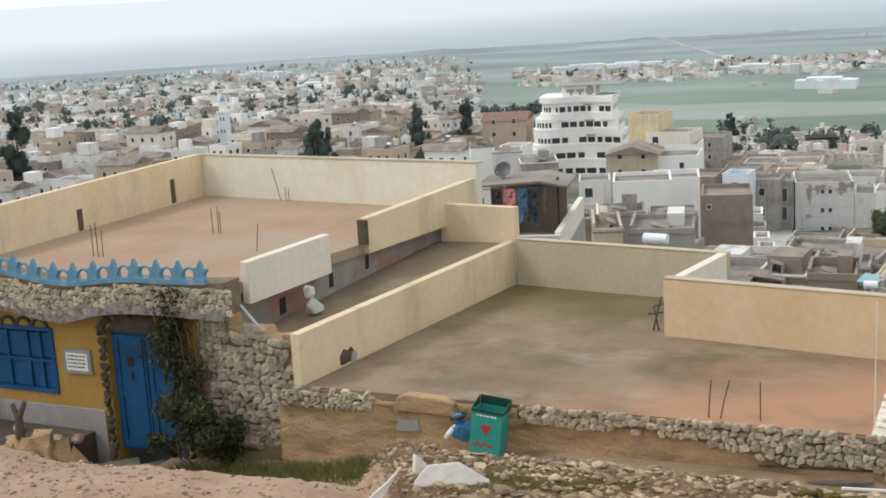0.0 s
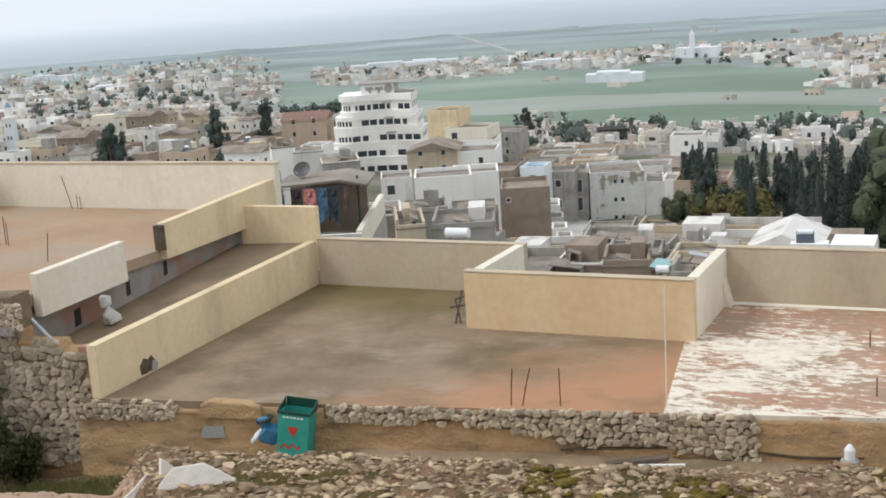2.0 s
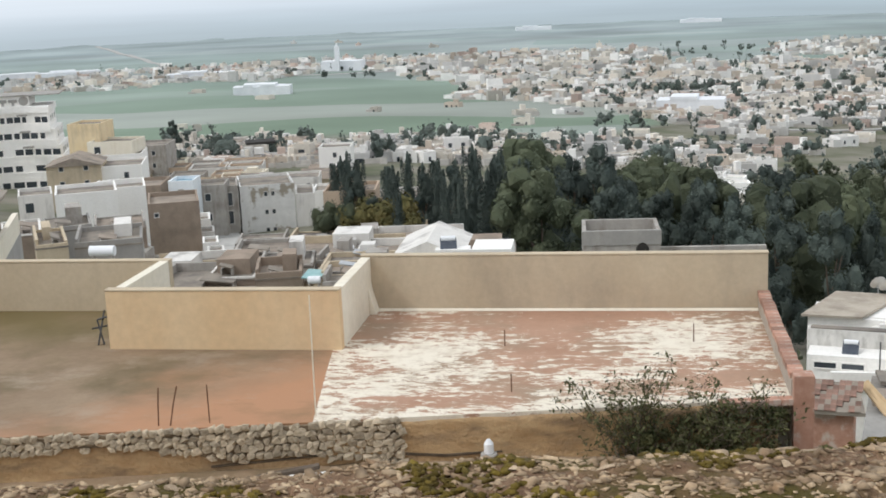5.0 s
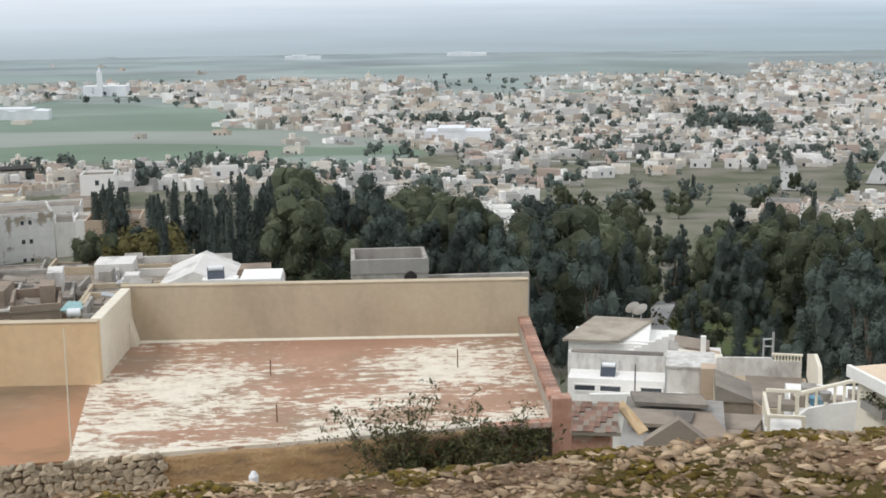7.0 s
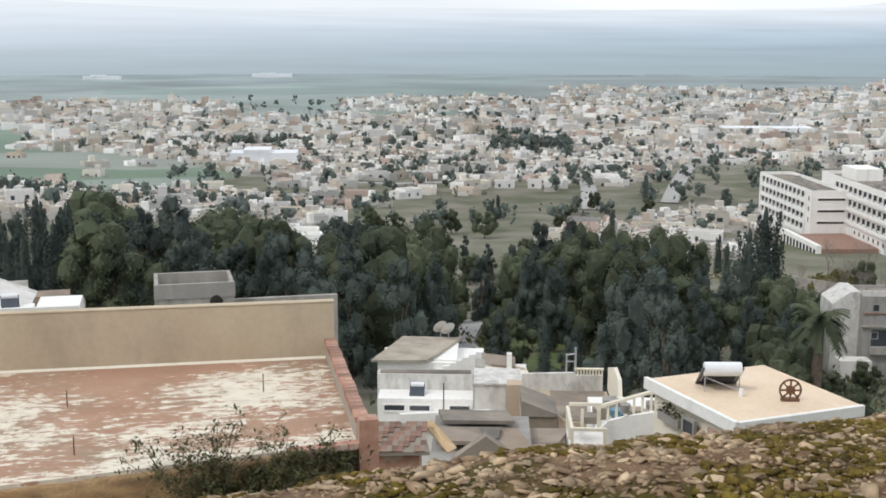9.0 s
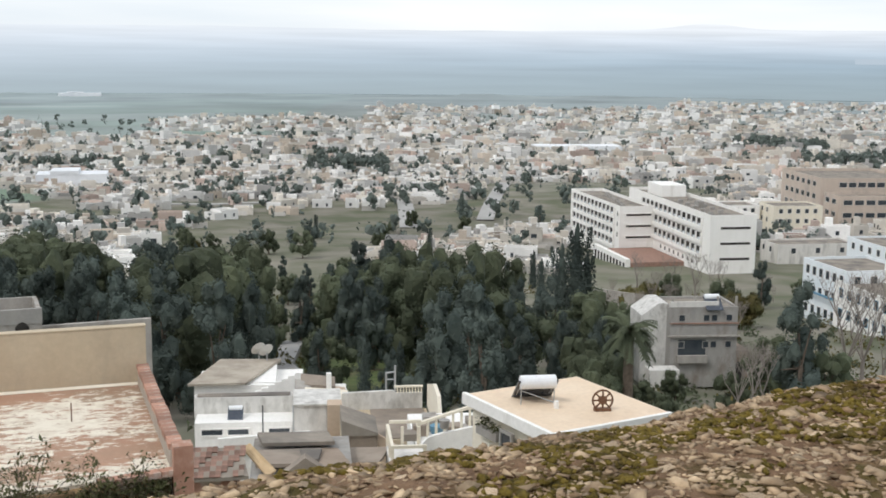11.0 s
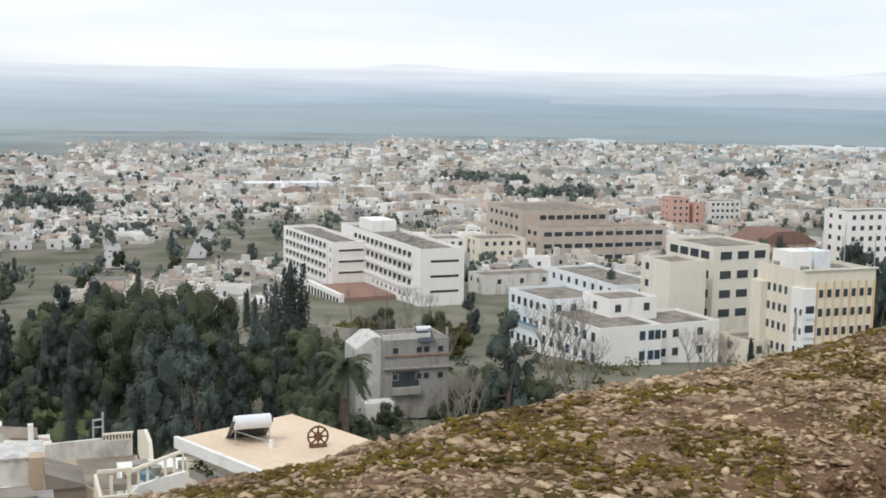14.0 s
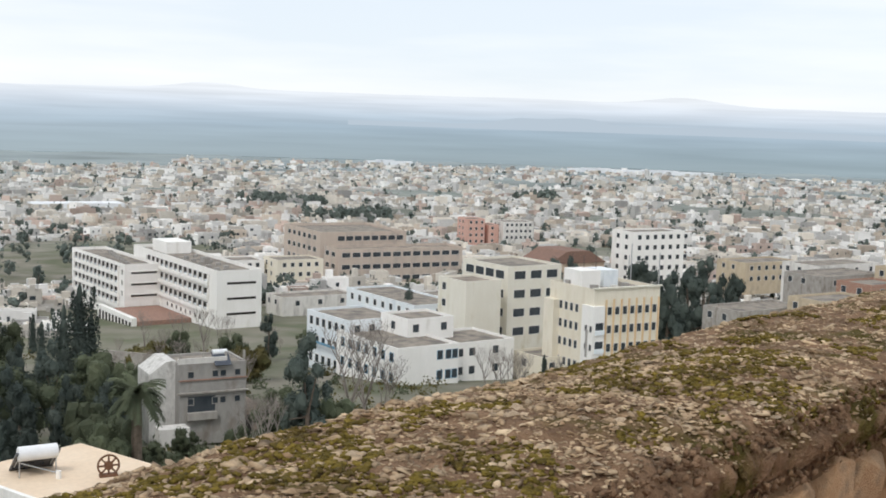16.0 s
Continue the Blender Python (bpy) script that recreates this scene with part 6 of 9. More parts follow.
SOLAR = thing("solar_water_heater", "white solar water tank with collector on roof", "water heater", pose(0, 0, -500), "water heaters on the roofs")
part("tank", G().tube((-0.75, 0.35, 0.95), (0.75, 0.35, 0.95), 0.29, n=18), M_TANKWHITE, SOLAR, "white enamelled tank", bevel=0.03)
part("collector", G().slab([(-0.85, 0), (0.85, 0), (0.85, 0.06), (-0.85, 0.06)], -1.0, 0.9, pose(0, -0.2, 0.45, 38, 0, 0)), M_COLLECTOR, SOLAR, "dark glazed collector")
for _a, _b in (((-0.7, 0.35, 0), (-0.7, 0.35, 0.7)), ((0.7, 0.35, 0), (0.7, 0.35, 0.7)), ((-0.7, -0.85, 0), (-0.7, 0.35, 0.8)), ((0.7, -0.85, 0), (0.7, 0.35, 0.8)), ((-0.7, 0.35, 0.05), (0.7, 0.35, 0.6))):
    part("leg", G().tube(_a, _b, 0.025, n=6), M_STEEL, SOLAR)


def solar(x, y, z, rz, s=1.0):
    c = copy_thing(SOLAR, pose(x, y, z, 0, 0, rz))
    c.scale = (s, s, s)


def dish(x, y, z, rz, tilt=35, r=0.5, dark=False, seed=0):
    th = thing("satellite_dish", "satellite dish on a short roof mast", "satellite dish", pose(x, y, z, 0, 0, rz), "satellite dishes")
    part("mast", G().tube((0, 0, 0), (0, 0, 0.7), 0.03), M_STEEL, th)
    g = G()
    n = 18
    rings = [(0.0, 0.0), (0.5, 0.045), (1.0, 0.17)]
    for q, dep in rings:
        for i in range(n):
            a = 6.28318 * i / n
            g.v.append((r * q * math.cos(a), -0.1 - r * (0.17 - dep) * -1, 0.8 + r * q * math.sin(a)))
    for j in range(2):
        for i in range(n):
            a, b = j * n + i, j * n + (i + 1) % n
            g.f.append((a, b, b + n, a + n))
    me = g.mesh("bowl", smooth=True)
    ob = part("bowl", me, M_DARKSTEEL if dark else M_WHITE_DIRTY, th, m=pose(0, 0, 0.8, -tilt, 0, 0) @ Matrix.Translation((0, 0, -0.8)))
    part("feed_arm", G().tube((0, -0.05, 0.55), (0, -0.55, 0.85), 0.015), M_STEEL, th)


# ---- buildings of the slope and the new town ----
def seq(a, b, n):
    return [a + (b - a) * (i + 0.5) / n for i in range(n)]


def gallery(th, w, d, h, bays, floors, fh, side="left", u0=1.2, u1=None, depth=0.9, z_top=1.6):
    """Continuous loggia strips: a dark sheet painted as the shaded recess, sill band, posts."""
    u1 = (d if side == "left" else w) - 1.0 if u1 is None else u1
    for k in range(floors):
        z = h - z_top - fh * (k + 1) + 1.0
        m = face_pose(side, w, d, (u0 + u1) / 2, z)
        ln = u1 - u0
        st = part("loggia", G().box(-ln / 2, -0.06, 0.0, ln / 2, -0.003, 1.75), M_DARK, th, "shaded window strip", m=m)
        part("balcony_front", G().box(-ln / 2, -0.55, -0.95, ln / 2, -0.065, -0.02), M_WHITE, st)
        for i in range(bays + 1):
            u = -ln / 2 + ln * i / bays
            part("post", G().box(u - 0.14, -0.5, -0.02, u + 0.14, -0.065, 1.8), M_WHITE, st)
        for i in range(bays):
            u = -ln / 2 + ln * (i + 0.5) / bays
            part("pane", G().box(u - ln / bays * 0.28, -0.12, 0.1, u + ln / bays * 0.28, -0.065, 0.5), M_BLUEWHITE, st)


def hospital():
    th = thing("hospital_wing", "long white five-storey block with loggia strips", "building", pose(154.5, 245.8, -50, 0, 0, -10), "white hospital wings")
    block(th, 0, 0, 0, 11.5, 61, 19.1, M_WHITE, M_ROOFGREY, 0.9)
    gallery(th, 11.5, 61, 19.1, 13, 3, 3.4, "left", 12, 56, z_top=0.9)
    # window slits and ground floor are flat dark sheets in place of shade
    for z in (17.0, 13.3, 9.6):
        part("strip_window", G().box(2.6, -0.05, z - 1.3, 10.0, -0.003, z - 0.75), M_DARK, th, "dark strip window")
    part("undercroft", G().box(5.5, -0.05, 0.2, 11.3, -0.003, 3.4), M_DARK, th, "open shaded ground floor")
    for u in (6.4, 8.4, 10.4):
        part("pillar", G().box(u - 0.25, -0.4, 0, u + 0.25, -0.055, 3.5), M_WHITE, th)
    part("stair_tower", G().box(3, 43, 18.3, 10, 54, 21.4), M_WHITE, th)
    part("vent_block", G().box(4.5, 20, 18.25, 6.2, 22, 19.9), M_GREY, th)
    for i in range(10):
        part("roof_box", G().box(2 + (i * 37 % 70) / 10, 6 + i * 3.1, 18.25, 3.1 + (i * 37 % 70) / 10, 7 + i * 3.1, 19.0), M_GREY, th)
    windows(th, "left", 11.5, 61, seq(26, 52, 8), [6.0], 1.0, 1.0)
    t2 = thing("hospital_wing", "long white block with loggia strips and arcade", "building", pose(151.7, 285.75, -50, 0, 0, -8), "white hospital wings")
    block(t2, 0, 0, 0, 9.7, 43, 16.4, M_WHITE, M_ROOFGREY, 0.9)
    gallery(t2, 9.7, 43, 16.4, 11, 4, 2.75, "left", 3, 39, z_top=0.9)
    windows(t2, "left", 9.7, 43, [41.3], [13.6, 10.9, 8.1], 0.8, 1.2)
    for z in (14.3, 11.3, 8.3):
        part("strip_window", G().box(1.8, -0.05, z - 0.5, 8.8, -0.003, z), M_DARK, t2, "dark strip window")
        part("ledge", G().box(1.6, -0.35, z + 0.02, 9.0, -0.004, z + 0.18), M_WHITE_DIRTY, t2)
    part("low_arcade", G().box(-6.4, -23, 0, -5.2, 2, 6.2), M_WHITE, t2)
    # arcade bays are dark sheets on a solid block, painted as shade
    for i in range(10):
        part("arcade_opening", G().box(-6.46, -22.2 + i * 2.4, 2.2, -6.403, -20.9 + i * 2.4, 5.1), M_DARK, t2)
    for i in range(8):
        part("roof_box", G().box(2 + i * 0.7, 5 + i * 3.8, 15.55, 3.2 + i * 0.7, 6.2 + i * 3.8, 16.4), M_GREY, t2)
    solid("courtyard", G().box(-5.19, -22.9, 0, 9.0, -0.36, 5.3), M_REDTILE, "raised reddish courtyard between white hospital wings", "courtyard", m=pose(151.7, 285.75, -50, 0, 0, -8))


hospital()


def bow_building():
    """A stepped white tower whose floors bow out like decks and step back at one end."""
    th = thing("stepped_tower", "white six-storey building with curved stepped balconies", "building", Matrix.Translation((0, 0, 6.5)) @ Matrix.Scale(1.24, 4) @ Matrix.Translation((-100.2, 184.0, -35.1)) @ pose(0, 0, 0, 0, 0, 20))

    def deck(x0, x1, y0, n=8):
        """Round at one end, a shallow wave along the front, straight at the other."""
        r = 3.6
        pts = [(x0 + r - r * math.cos(0.5 * math.pi * i / n), y0 + 2.6 - 3.2 * math.sin(0.5 * math.pi * i / n)) for i in range(n + 1)]
        for i in range(1, 9):
            t = i / 8
            pts.append((x0 + r + (x1 - x0 - r) * t, y0 - 0.6 + 1.5 * math.sin(t * 3.6) - 0.4 * t))
        return pts

    left, right = (-10.2, -9.3, -8.2, -8.0, -6.8), (9.6, 8.9, 8.1, 7.4, 6.4)
    for k in range(5):
        x0, x1, y0, z = left[k], right[k], 0.55 * k, 4.3 + 2.63 * k
        outer = deck(x0, x1, y0)
        inner = [(x0 + 0.35 + (x - x0) * (x1 - x0 - 0.6) / (x1 - x0), y + 0.45) for x, y in outer]
        part("storey", G().prism(inner + [(inner[-1][0], 12), (inner[0][0], 12)], 0 if k == 0 else z, z + 2.63), M_WHITE, th)
        part("balcony_front", G().prism(outer + [(outer[-1][0], 10.5), (outer[0][0], 10.5)], z - 0.45, z + 0.85), M_WHITE, th)
        for j in range(3, len(inner) - 1):
            a, b = Vector(inner[j]), Vector(inner[j + 1])
            ang = math.degrees(math.atan2(b.y - a.y, b.x - a.x))
            ln, p = (b - a).length, a.lerp(b, 0.5)
            big = (j * 5 + k * 3) % 7
            if ln > 0.9 and big:
                part("window", window_mesh(round(ln * (0.86 if big > 2 else 0.6), 1), 0.95, M_WHITE), M_GLASS, th, m=pose(p.x, p.y - 0.02, z + 1.05, 0, 0, ang))
            elif big:
                part("window", window_mesh(0.45, 0.85, M_WHITE), M_GLASS, th, m=pose(p.x, p.y - 0.02, z + 1.1, 0, 0, ang))
        for v in (2.4, 5.0, 8.0):
            part("window", window_mesh(1.3, 0.95, M_WHITE), M_GLASS, th, m=pose(inner[-1][0] + 0.01, v + y0, z + 1.05, 0, 0, 90))
    part("parapet", G().prism([(x, y + 0.01) for x, y in deck(left[4] + 0.01, right[4] - 0.01, 2.2)] + [(right[4] - 0.01, 11.9), (left[4] + 0.01, 11.9)], 17.46, 18.5), M_WHITE, th)
    for j, (u, z) in enumerate(((1.4, 15.9), (1.6, 13.2), (1.9, 10.7))):
        part("canopy", G().box(u, -0.5 + 0.3 * (2 - j), z + 1.25, u + 1.6, 1.0, z + 1.5), M_GREY, th, "small grey window canopy")
    part("crown", G().prism([(-2.6, 3.6), (3.2, 3.4), (3.2, 11), (-2.6, 11)], 18.503, 20.2), M_WHITE, th)
    part("crown_slab", G().box(-2.9, 3.2, 20.203, 8.0, 11.2, 20.36), M_GREY, th)
    part("emblem", G().tube((2.3, 3.2, 19.4), (2.3, 3.6, 19.4), 0.75, n=18), M_GREY, th, "round grey emblem")
    for x0, x1, z0, z1 in ((-1.2, 0.2, 19.2, 19.7), (0.5, 1.9, 19.2, 19.7), (-0.6, -0.2, 18.7, 19.2), (1.0, 1.4, 18.7, 19.2)):
        part("sign_bar", G().box(x0 - 0.6, 3.3, z0, x1 - 0.6, 3.65, z1), M_GREY, th)


bow_building()

# blue and white complex
building("clinic_block", "white clinic block with blue window frames", "building", 124.3, 144.2, -7, 12, 19, -42, -29.9, M_WHITE, M_ROOFGREY, front=(8.2, 9.9, 11.2), left=seq(0.8, 18.5, 7), ww=1.0, wh=1.4, group="clinic blocks", frame=M_STARBLUE, floor_h=3.3)
building("clinic_block", "white clinic block with pale blue banded balconies", "building", 127.6, 161.5, -7, 12, 14, -42, -28.2, M_BLUEWHITE, M_ROOFGREY, front=(2, 5), left=seq(0.6, 13.6, 6), ww=1.1, wh=1.4, group="clinic blocks", floor_h=3.3)
building("clinic_block", "low white clinic block with flat roof", "building", 137.2, 145.2, -7, 13, 12, -42, -30.6, M_WHITE, M_ROOFGREY, front=(1.5, 4, 9), left=(), group="clinic blocks")
building("clinic_block", "white penthouse block above the clinic roof", "building", 133.5, 152.5, -7, 9.5, 8.5, -31, -27.2, M_WHITE, M_ROOFGREY, front=(1.6, 7.4), left=(4,), group="clinic blocks", floors=1)
building("clinic_block", "long bluish white clinic wing with flat roof", "building", 165.8, 187.7, -9, 12, 29, -44, -32.2, M_BLUEWHITE, M_ROOFGREY, front=(2, 6, 10), left=seq(1, 28, 8), ww=1.2, group="clinic blocks")
building("clinic_block", "low white annex in front of clinic", "building", 151.0, 137.5, -7, 14, 8, -42, -33.2, M_CREAM_PALE, M_ROOFGREY, front=(2, 4.5, 8), left=(3,), group="clinic blocks")
building("clinic_block", "low pale annex beside clinic", "building", 166.0, 140.0, -7, 16, 8, -42, -33.8, M_WHITE_DIRTY, M_ROOFGREY, front=(3, 7, 11), left=(4,), group="clinic blocks")
for _x, _y, _w in ((126.6, 157.2, 8.6), (127.0, 160.5, 12.2)):
    solid("blue_band", G().box(-0.35, 0.3, 0, -0.05, _w, 0.35), M_STARBLUE, "pale blue balcony band on the clinic", "band", "balcony bands", m=pose(_x - 0.2, _y, -33.5, 0, 0, -7))

# yellow blocks
_y1 = building("yellow_block", "pale yellow four-storey block with strip windows", "building", 164.1, 159.2, -8, 13, 15, -39, -20.8, M_YELLOW, M_ROOFGREY, front=seq(0.8, 12.6, 3), left=seq(1, 14, 4), ww=2.6, wh=1.5, floor_h=3.6, group="yellow blocks")
building("yellow_block", "pale yellow stair block beside yellow building", "building", 152.5, 158.5, -8, 8, 9, -39, -22.8, M_YELLOW, M_ROOFBROWN, front=(), left=(2,), group="yellow blocks")


def pilaster_block():
    th = thing("yellow_block", "cream five-storey block with yellow pilasters", "building", pose(153.4, 128.9, -37, 0, 0, -12), "yellow blocks")
    block(th, 0, 0, 0, 14.0, 12.5, 16.4, M_CREAM_PALE, M_ROOFGREY, 0.7)
    for z in (13.0, 9.9, 6.8, 3.4):
        windows(th, "front", 14.0, 12.5, seq(2.5, 13.7, 7), [z - 1.0], 0.85, 1.3)
        windows(th, "left", 14.0, 12.5, (3.4, 4.9, 6.4, 7.9), [z - 1.0], 0.8, 1.3)
    for i in range(8):
        u = 2.38 + i * 1.6
        part("pilaster", G().box(u, -0.22, 3.6, u + 0.28, -0.003, 14.6), M_ORANGE, th, "yellow pilaster")
    part("cornice", G().box(-0.25, -0.3, 16.403, 14.25, 0.2, 16.65), M_YELLOW, th)
    part("roof_room", G().box(1, 5, 15.72, 5, 10, 18.8), M_WHITE, th)
    part("roof_room", G().box(6.5, 6, 15.72, 9.6, 11, 18.6), M_BLUEWHITE, th)
    part("side_wing", G().box(-1.2, 9.6, 0, -0.004, 12.5, 13.4), M_CREAM_PALE, th)
    part("corner_bay", G().box(-0.45, -0.45, 0, 2.0, 2.6, 13.6), M_WHITE, th)
    # balcony recesses are dark sheets on the bay front, standing for shade
    for z in (9.9, 6.8, 3.7):
        part("loggia_opening", G().box(0.15, -0.50, z - 0.9, 1.75, -0.453, z + 0.9), M_GLASS, th, "dark glass sheet for the shade of a balcony recess")
        part("balcony_front", G().box(0.05, -0.75, z - 1.1, 1.85, -0.505, z - 0.3), M_BLUEWHITE, th, "pale balcony front")
        windows(th, "left", 10, 17, (0.9, 2.2), [z - 0.6], 0.6, 1.0, off=(-0.45, -14.8))
    part("sign_strip", G().box(-0.56, 0.8, 5.0, -0.455, 1.3, 9.6), M_GREY, th, "tall dark sign on the corner")
    for j, (u, v, h) in enumerate(((0.6, 1.2, 1.2), (5.6, 2.2, 0.8), (8.6, 3.0, 1.0), (3.2, 11.2, 1.8))):
        part("roof_box", G().box(u, v, 15.72, u + 1.1, v + 0.9, 15.72 + h), (M_GREY, M_WHITE_DIRTY)[j % 2], th)
    for u, h in ((2.0, 4.6), (4.4, 3.8), (7.0, 5.0)):
        part("aerial", G().tube((u, 9.0, 18.0), (u, 9.0, 18.6 + h * 0.6), 0.05, n=5), M_DARKSTEEL, th)
    for i in range(7):
        part("roof_box", G().box(0.5 + i * 1.8, 8 + (i * 7 % 4), 15.72, 1.3 + i * 1.8, 9 + (i * 7 % 4), 16.9), M_GREY, th)


pilaster_block()

# grey unfinished house by the palm
_gh = building("grey_house", "unfinished grey block house beside the palm", "house", 61.3, 103.5, -14, 6.8, 5.5, -26.5, -18.3, M_GREY, M_ROOFGREY, front=(1.1, 3.6, 4.4, 5.9), left=(2.0,), ww=0.55, wh=0.6, parapet=0.3, floor_h=2.7, frame=M_GREY)
part("upper_edge", G().box(-0.3, -0.3, 5.2, 7.0, 0.0, 5.35), M_CONCRETE, _gh)
part("terrace_wall", G().box(-0.2, 0.0, 8.203, 4.8, 0.15, 8.75), M_WHITE_DIRTY, _gh)
part("gable", G().slab([(-2.6, 0), (-0.004, 0), (-0.004, 8.3), (-0.9, 8.3), (-2.6, 7.1)], 1.5, 6.0), M_PATCHED, _gh)
part("roof_line", G().box(-0.12, -0.14, 6.5, 6.9, -0.003, 6.62), M_REDTILE, _gh, "thin red tile line")
# flat dark sheet on the wall gives the balcony its shade
part("balcony_recess", G().box(0.8, -0.05, 3.2, 3.6, -0.003, 4.9), M_GLASS, _gh, "shaded glazed balcony")
part("balcony_front", G().box(0.7, -0.5, 2.6, 3.7, -0.055, 3.35), M_CONCRETE, _gh)
for _u in (0.1, 2.4, 4.7, 6.6):
    part("roof_post", G().box(_u, 0.3, 8.0, _u + 0.2, 0.5, 9.2), M_CONCRETE, _gh)
part("lean_to", G().box(-2.6, -2.2, 0, 0.4, -0.4, 2.4), M_WHITE_DIRTY, _gh)
# near-black slab before the side room, painted as a shaded archway
part("arch_opening", G().slab([(6.9, 0.3), (7.7, 0.3), (7.7, 2.1), (7.5, 2.5), (7.1, 2.5), (6.9, 2.1)], 0.2, 0.4), M_DARK, _gh)
part("side_room", G().box(6.81, 0.42, 0, 8.2, 5, 3.6), M_BROWNWALL, _gh)
solar(65.6, 103.0, -18.4, -14)

# large brown school and neighbours
building("school", "long brown and tan three-storey school building", "building", 252.5, 336.1, -14, 33, 35, -52, -33.7, M_SCHOOL, M_ROOFGREY, front=seq(6, 32, 8), left=seq(3, 32, 6), ww=2.6, wh=1.6, parapet=1.0, floor_h=4.2, group="school blocks")
building("school", "tan two-storey school wing with dark strip windows", "building", 245.1, 316.6, -14, 47, 12, -52, -37.3, M_SCHOOL, M_ROOFBROWN, front=seq(1, 46, 12), left=(3, 8), ww=2.9, wh=1.5, parapet=0.8, floor_h=4.0, group="school blocks")
building("pink_block", "salmon pink apartment block above low houses", "building", 410, 428, -20, 9.5, 12, -56, -41.6, M_PINK, M_ROOFGREY, front=(2, 5, 8), left=(3, 7), group="pink blocks")
building("pink_block", "low salmon pink block beside white flats", "building", 421, 424, -20, 5.5, 12, -56, -44.5, M_PINK, M_ROOFGREY, front=(2,), left=(3, 7), group="pink blocks")
building("white_flats", "white apartment block with flat roof", "building", 425, 418, -20, 17, 12, -56, -42.6, M_WHITE_DIRTY, M_ROOFGREY, front=seq(1, 16, 6), left=(3, 7), group="white flats")
building("white_flats", "white apartment house with stepped flat roof", "building", 285, 226, -12, 20, 10, -42, -25.0, M_WHITE, M_ROOFGREY, front=seq(1, 22, 7), left=(3, 7), ww=1.3, group="white flats")
building("white_flats", "low white flats beside pine trees", "building", 305, 200, -12, 22, 12, -42, -32.5, M_CREAM_GREY, M_ROOFGREY, front=seq(1, 25, 8), left=(3, 7), group="white flats")
building("white_flats", "white flats with rows of windows", "building", 205, 330, -12, 18, 12, -52, -40.5, M_WHITE, M_ROOFGREY, front=seq(1, 17, 6), left=(3, 7), group="white flats")
building("white_flats", "cream flats with rows of windows", "building", 222, 318, -12, 16, 12, -52, -39.8, M_CREAM_PALE, M_ROOFGREY, front=seq(1, 15, 5), left=(3, 7), group="white flats")
_rh = thing("red_roof_hall", "low hall with red pitched roof among pines", "hall", pose(262, 238, -44, 0, 0, -12))
part("wall", G().box(0, 0, 0, 20, 14, 9.5), M_TAN, _rh)
part("roof", G().slab([(-0.5, 9.5), (20.5, 9.5), (14, 13.0), (6, 13.0)], -0.5, 14.5), M_REDTILE, _rh)
for _x, _y, _w, _d, _z, _k in ((182, 258, 22, 10, -41, M_WHITE_DIRTY), (196, 236, 26, 9, -39.5, M_WHITE_DIRTY), (190, 215, 14, 10, -38.8, M_GREY), (210, 205, 15, 12, -35.5, M_WHITE_DIRTY), (222, 190, 14, 10, -33.5, M_CREAM_PALE), (205, 135, 20, 10, -29.5, M_CONCRETE), (214, 122, 16, 9, -26.5, M_GREY), (236, 124, 12, 9, -25.0, M_BRICK), (250, 112, 30, 10, -25.2, M_CONCRETE), (188, 118, 12, 8, -29.2, M_WHITE_DIRTY), (262, 150, 22, 12, -28.0, M_CONCRETE), (290, 168, 26, 12, -29.0, M_WHITE_DIRTY), (275, 135, 18, 10, -25.5, M_CREAM_GREY)):
    building("low_block", "low flat-roofed block between larger buildings", "building", _x, _y, -9, _w, _d, -50, _z, M_CREAM_GREY if _k == M_GREY else _k, M_ROOFGREY, front=seq(1, _w - 1, max(2, int(_w / 6))), left=(2, 6), group="low blocks", floors=1)
for _x, _y, _h in ((208, 165, 14), (211, 168, 11), (214, 162, 12)):
    solid("lattice_mast", G().tube((0, 0, 0), (0, 0, _h), 0.16, 0.10, 6), M_STEEL, "grey antenna mast on the town roofs", "mast", "antenna masts", m=pose(_x, _y, -33))
solid("warehouse", G().box(0, 0, 0, 62, 20, 9), M_TANKWHITE, "long white-roofed shed in the far town", "shed", m=pose(350, 790, -68, 0, 0, -15))


# ---- old town below the terraces ----
def pitched(th, x0, y0, z, w, d, rise, k, ridge="x"):
    e = 0.35
    if ridge == "x":
        vs = [(x0 - e, y0 - e, z), (x0 + w + e, y0 - e, z), (x0 + w + e, y0 + d + e, z), (x0 - e, y0 + d + e, z), (x0 - e, y0 + d / 2, z + rise), (x0 + w + e, y0 + d / 2, z + rise)]
        fs = [(0, 1, 5, 4), (2, 3, 4, 5), (0, 4, 3), (1, 2, 5), (3, 2, 1, 0)]
    else:
        vs = [(x0 - e, y0 - e, z), (x0 + w + e, y0 - e, z), (x0 + w + e, y0 + d + e, z), (x0 - e, y0 + d + e, z), (x0 + w / 2, y0 - e, z + rise), (x0 + w / 2, y0 + d + e, z + rise)]
        fs = [(0, 1, 4), (1, 2, 5, 4), (2, 3, 5), (3, 0, 4, 5), (3, 2, 1, 0)]
    part("roof", G().add(vs, fs), k, th)


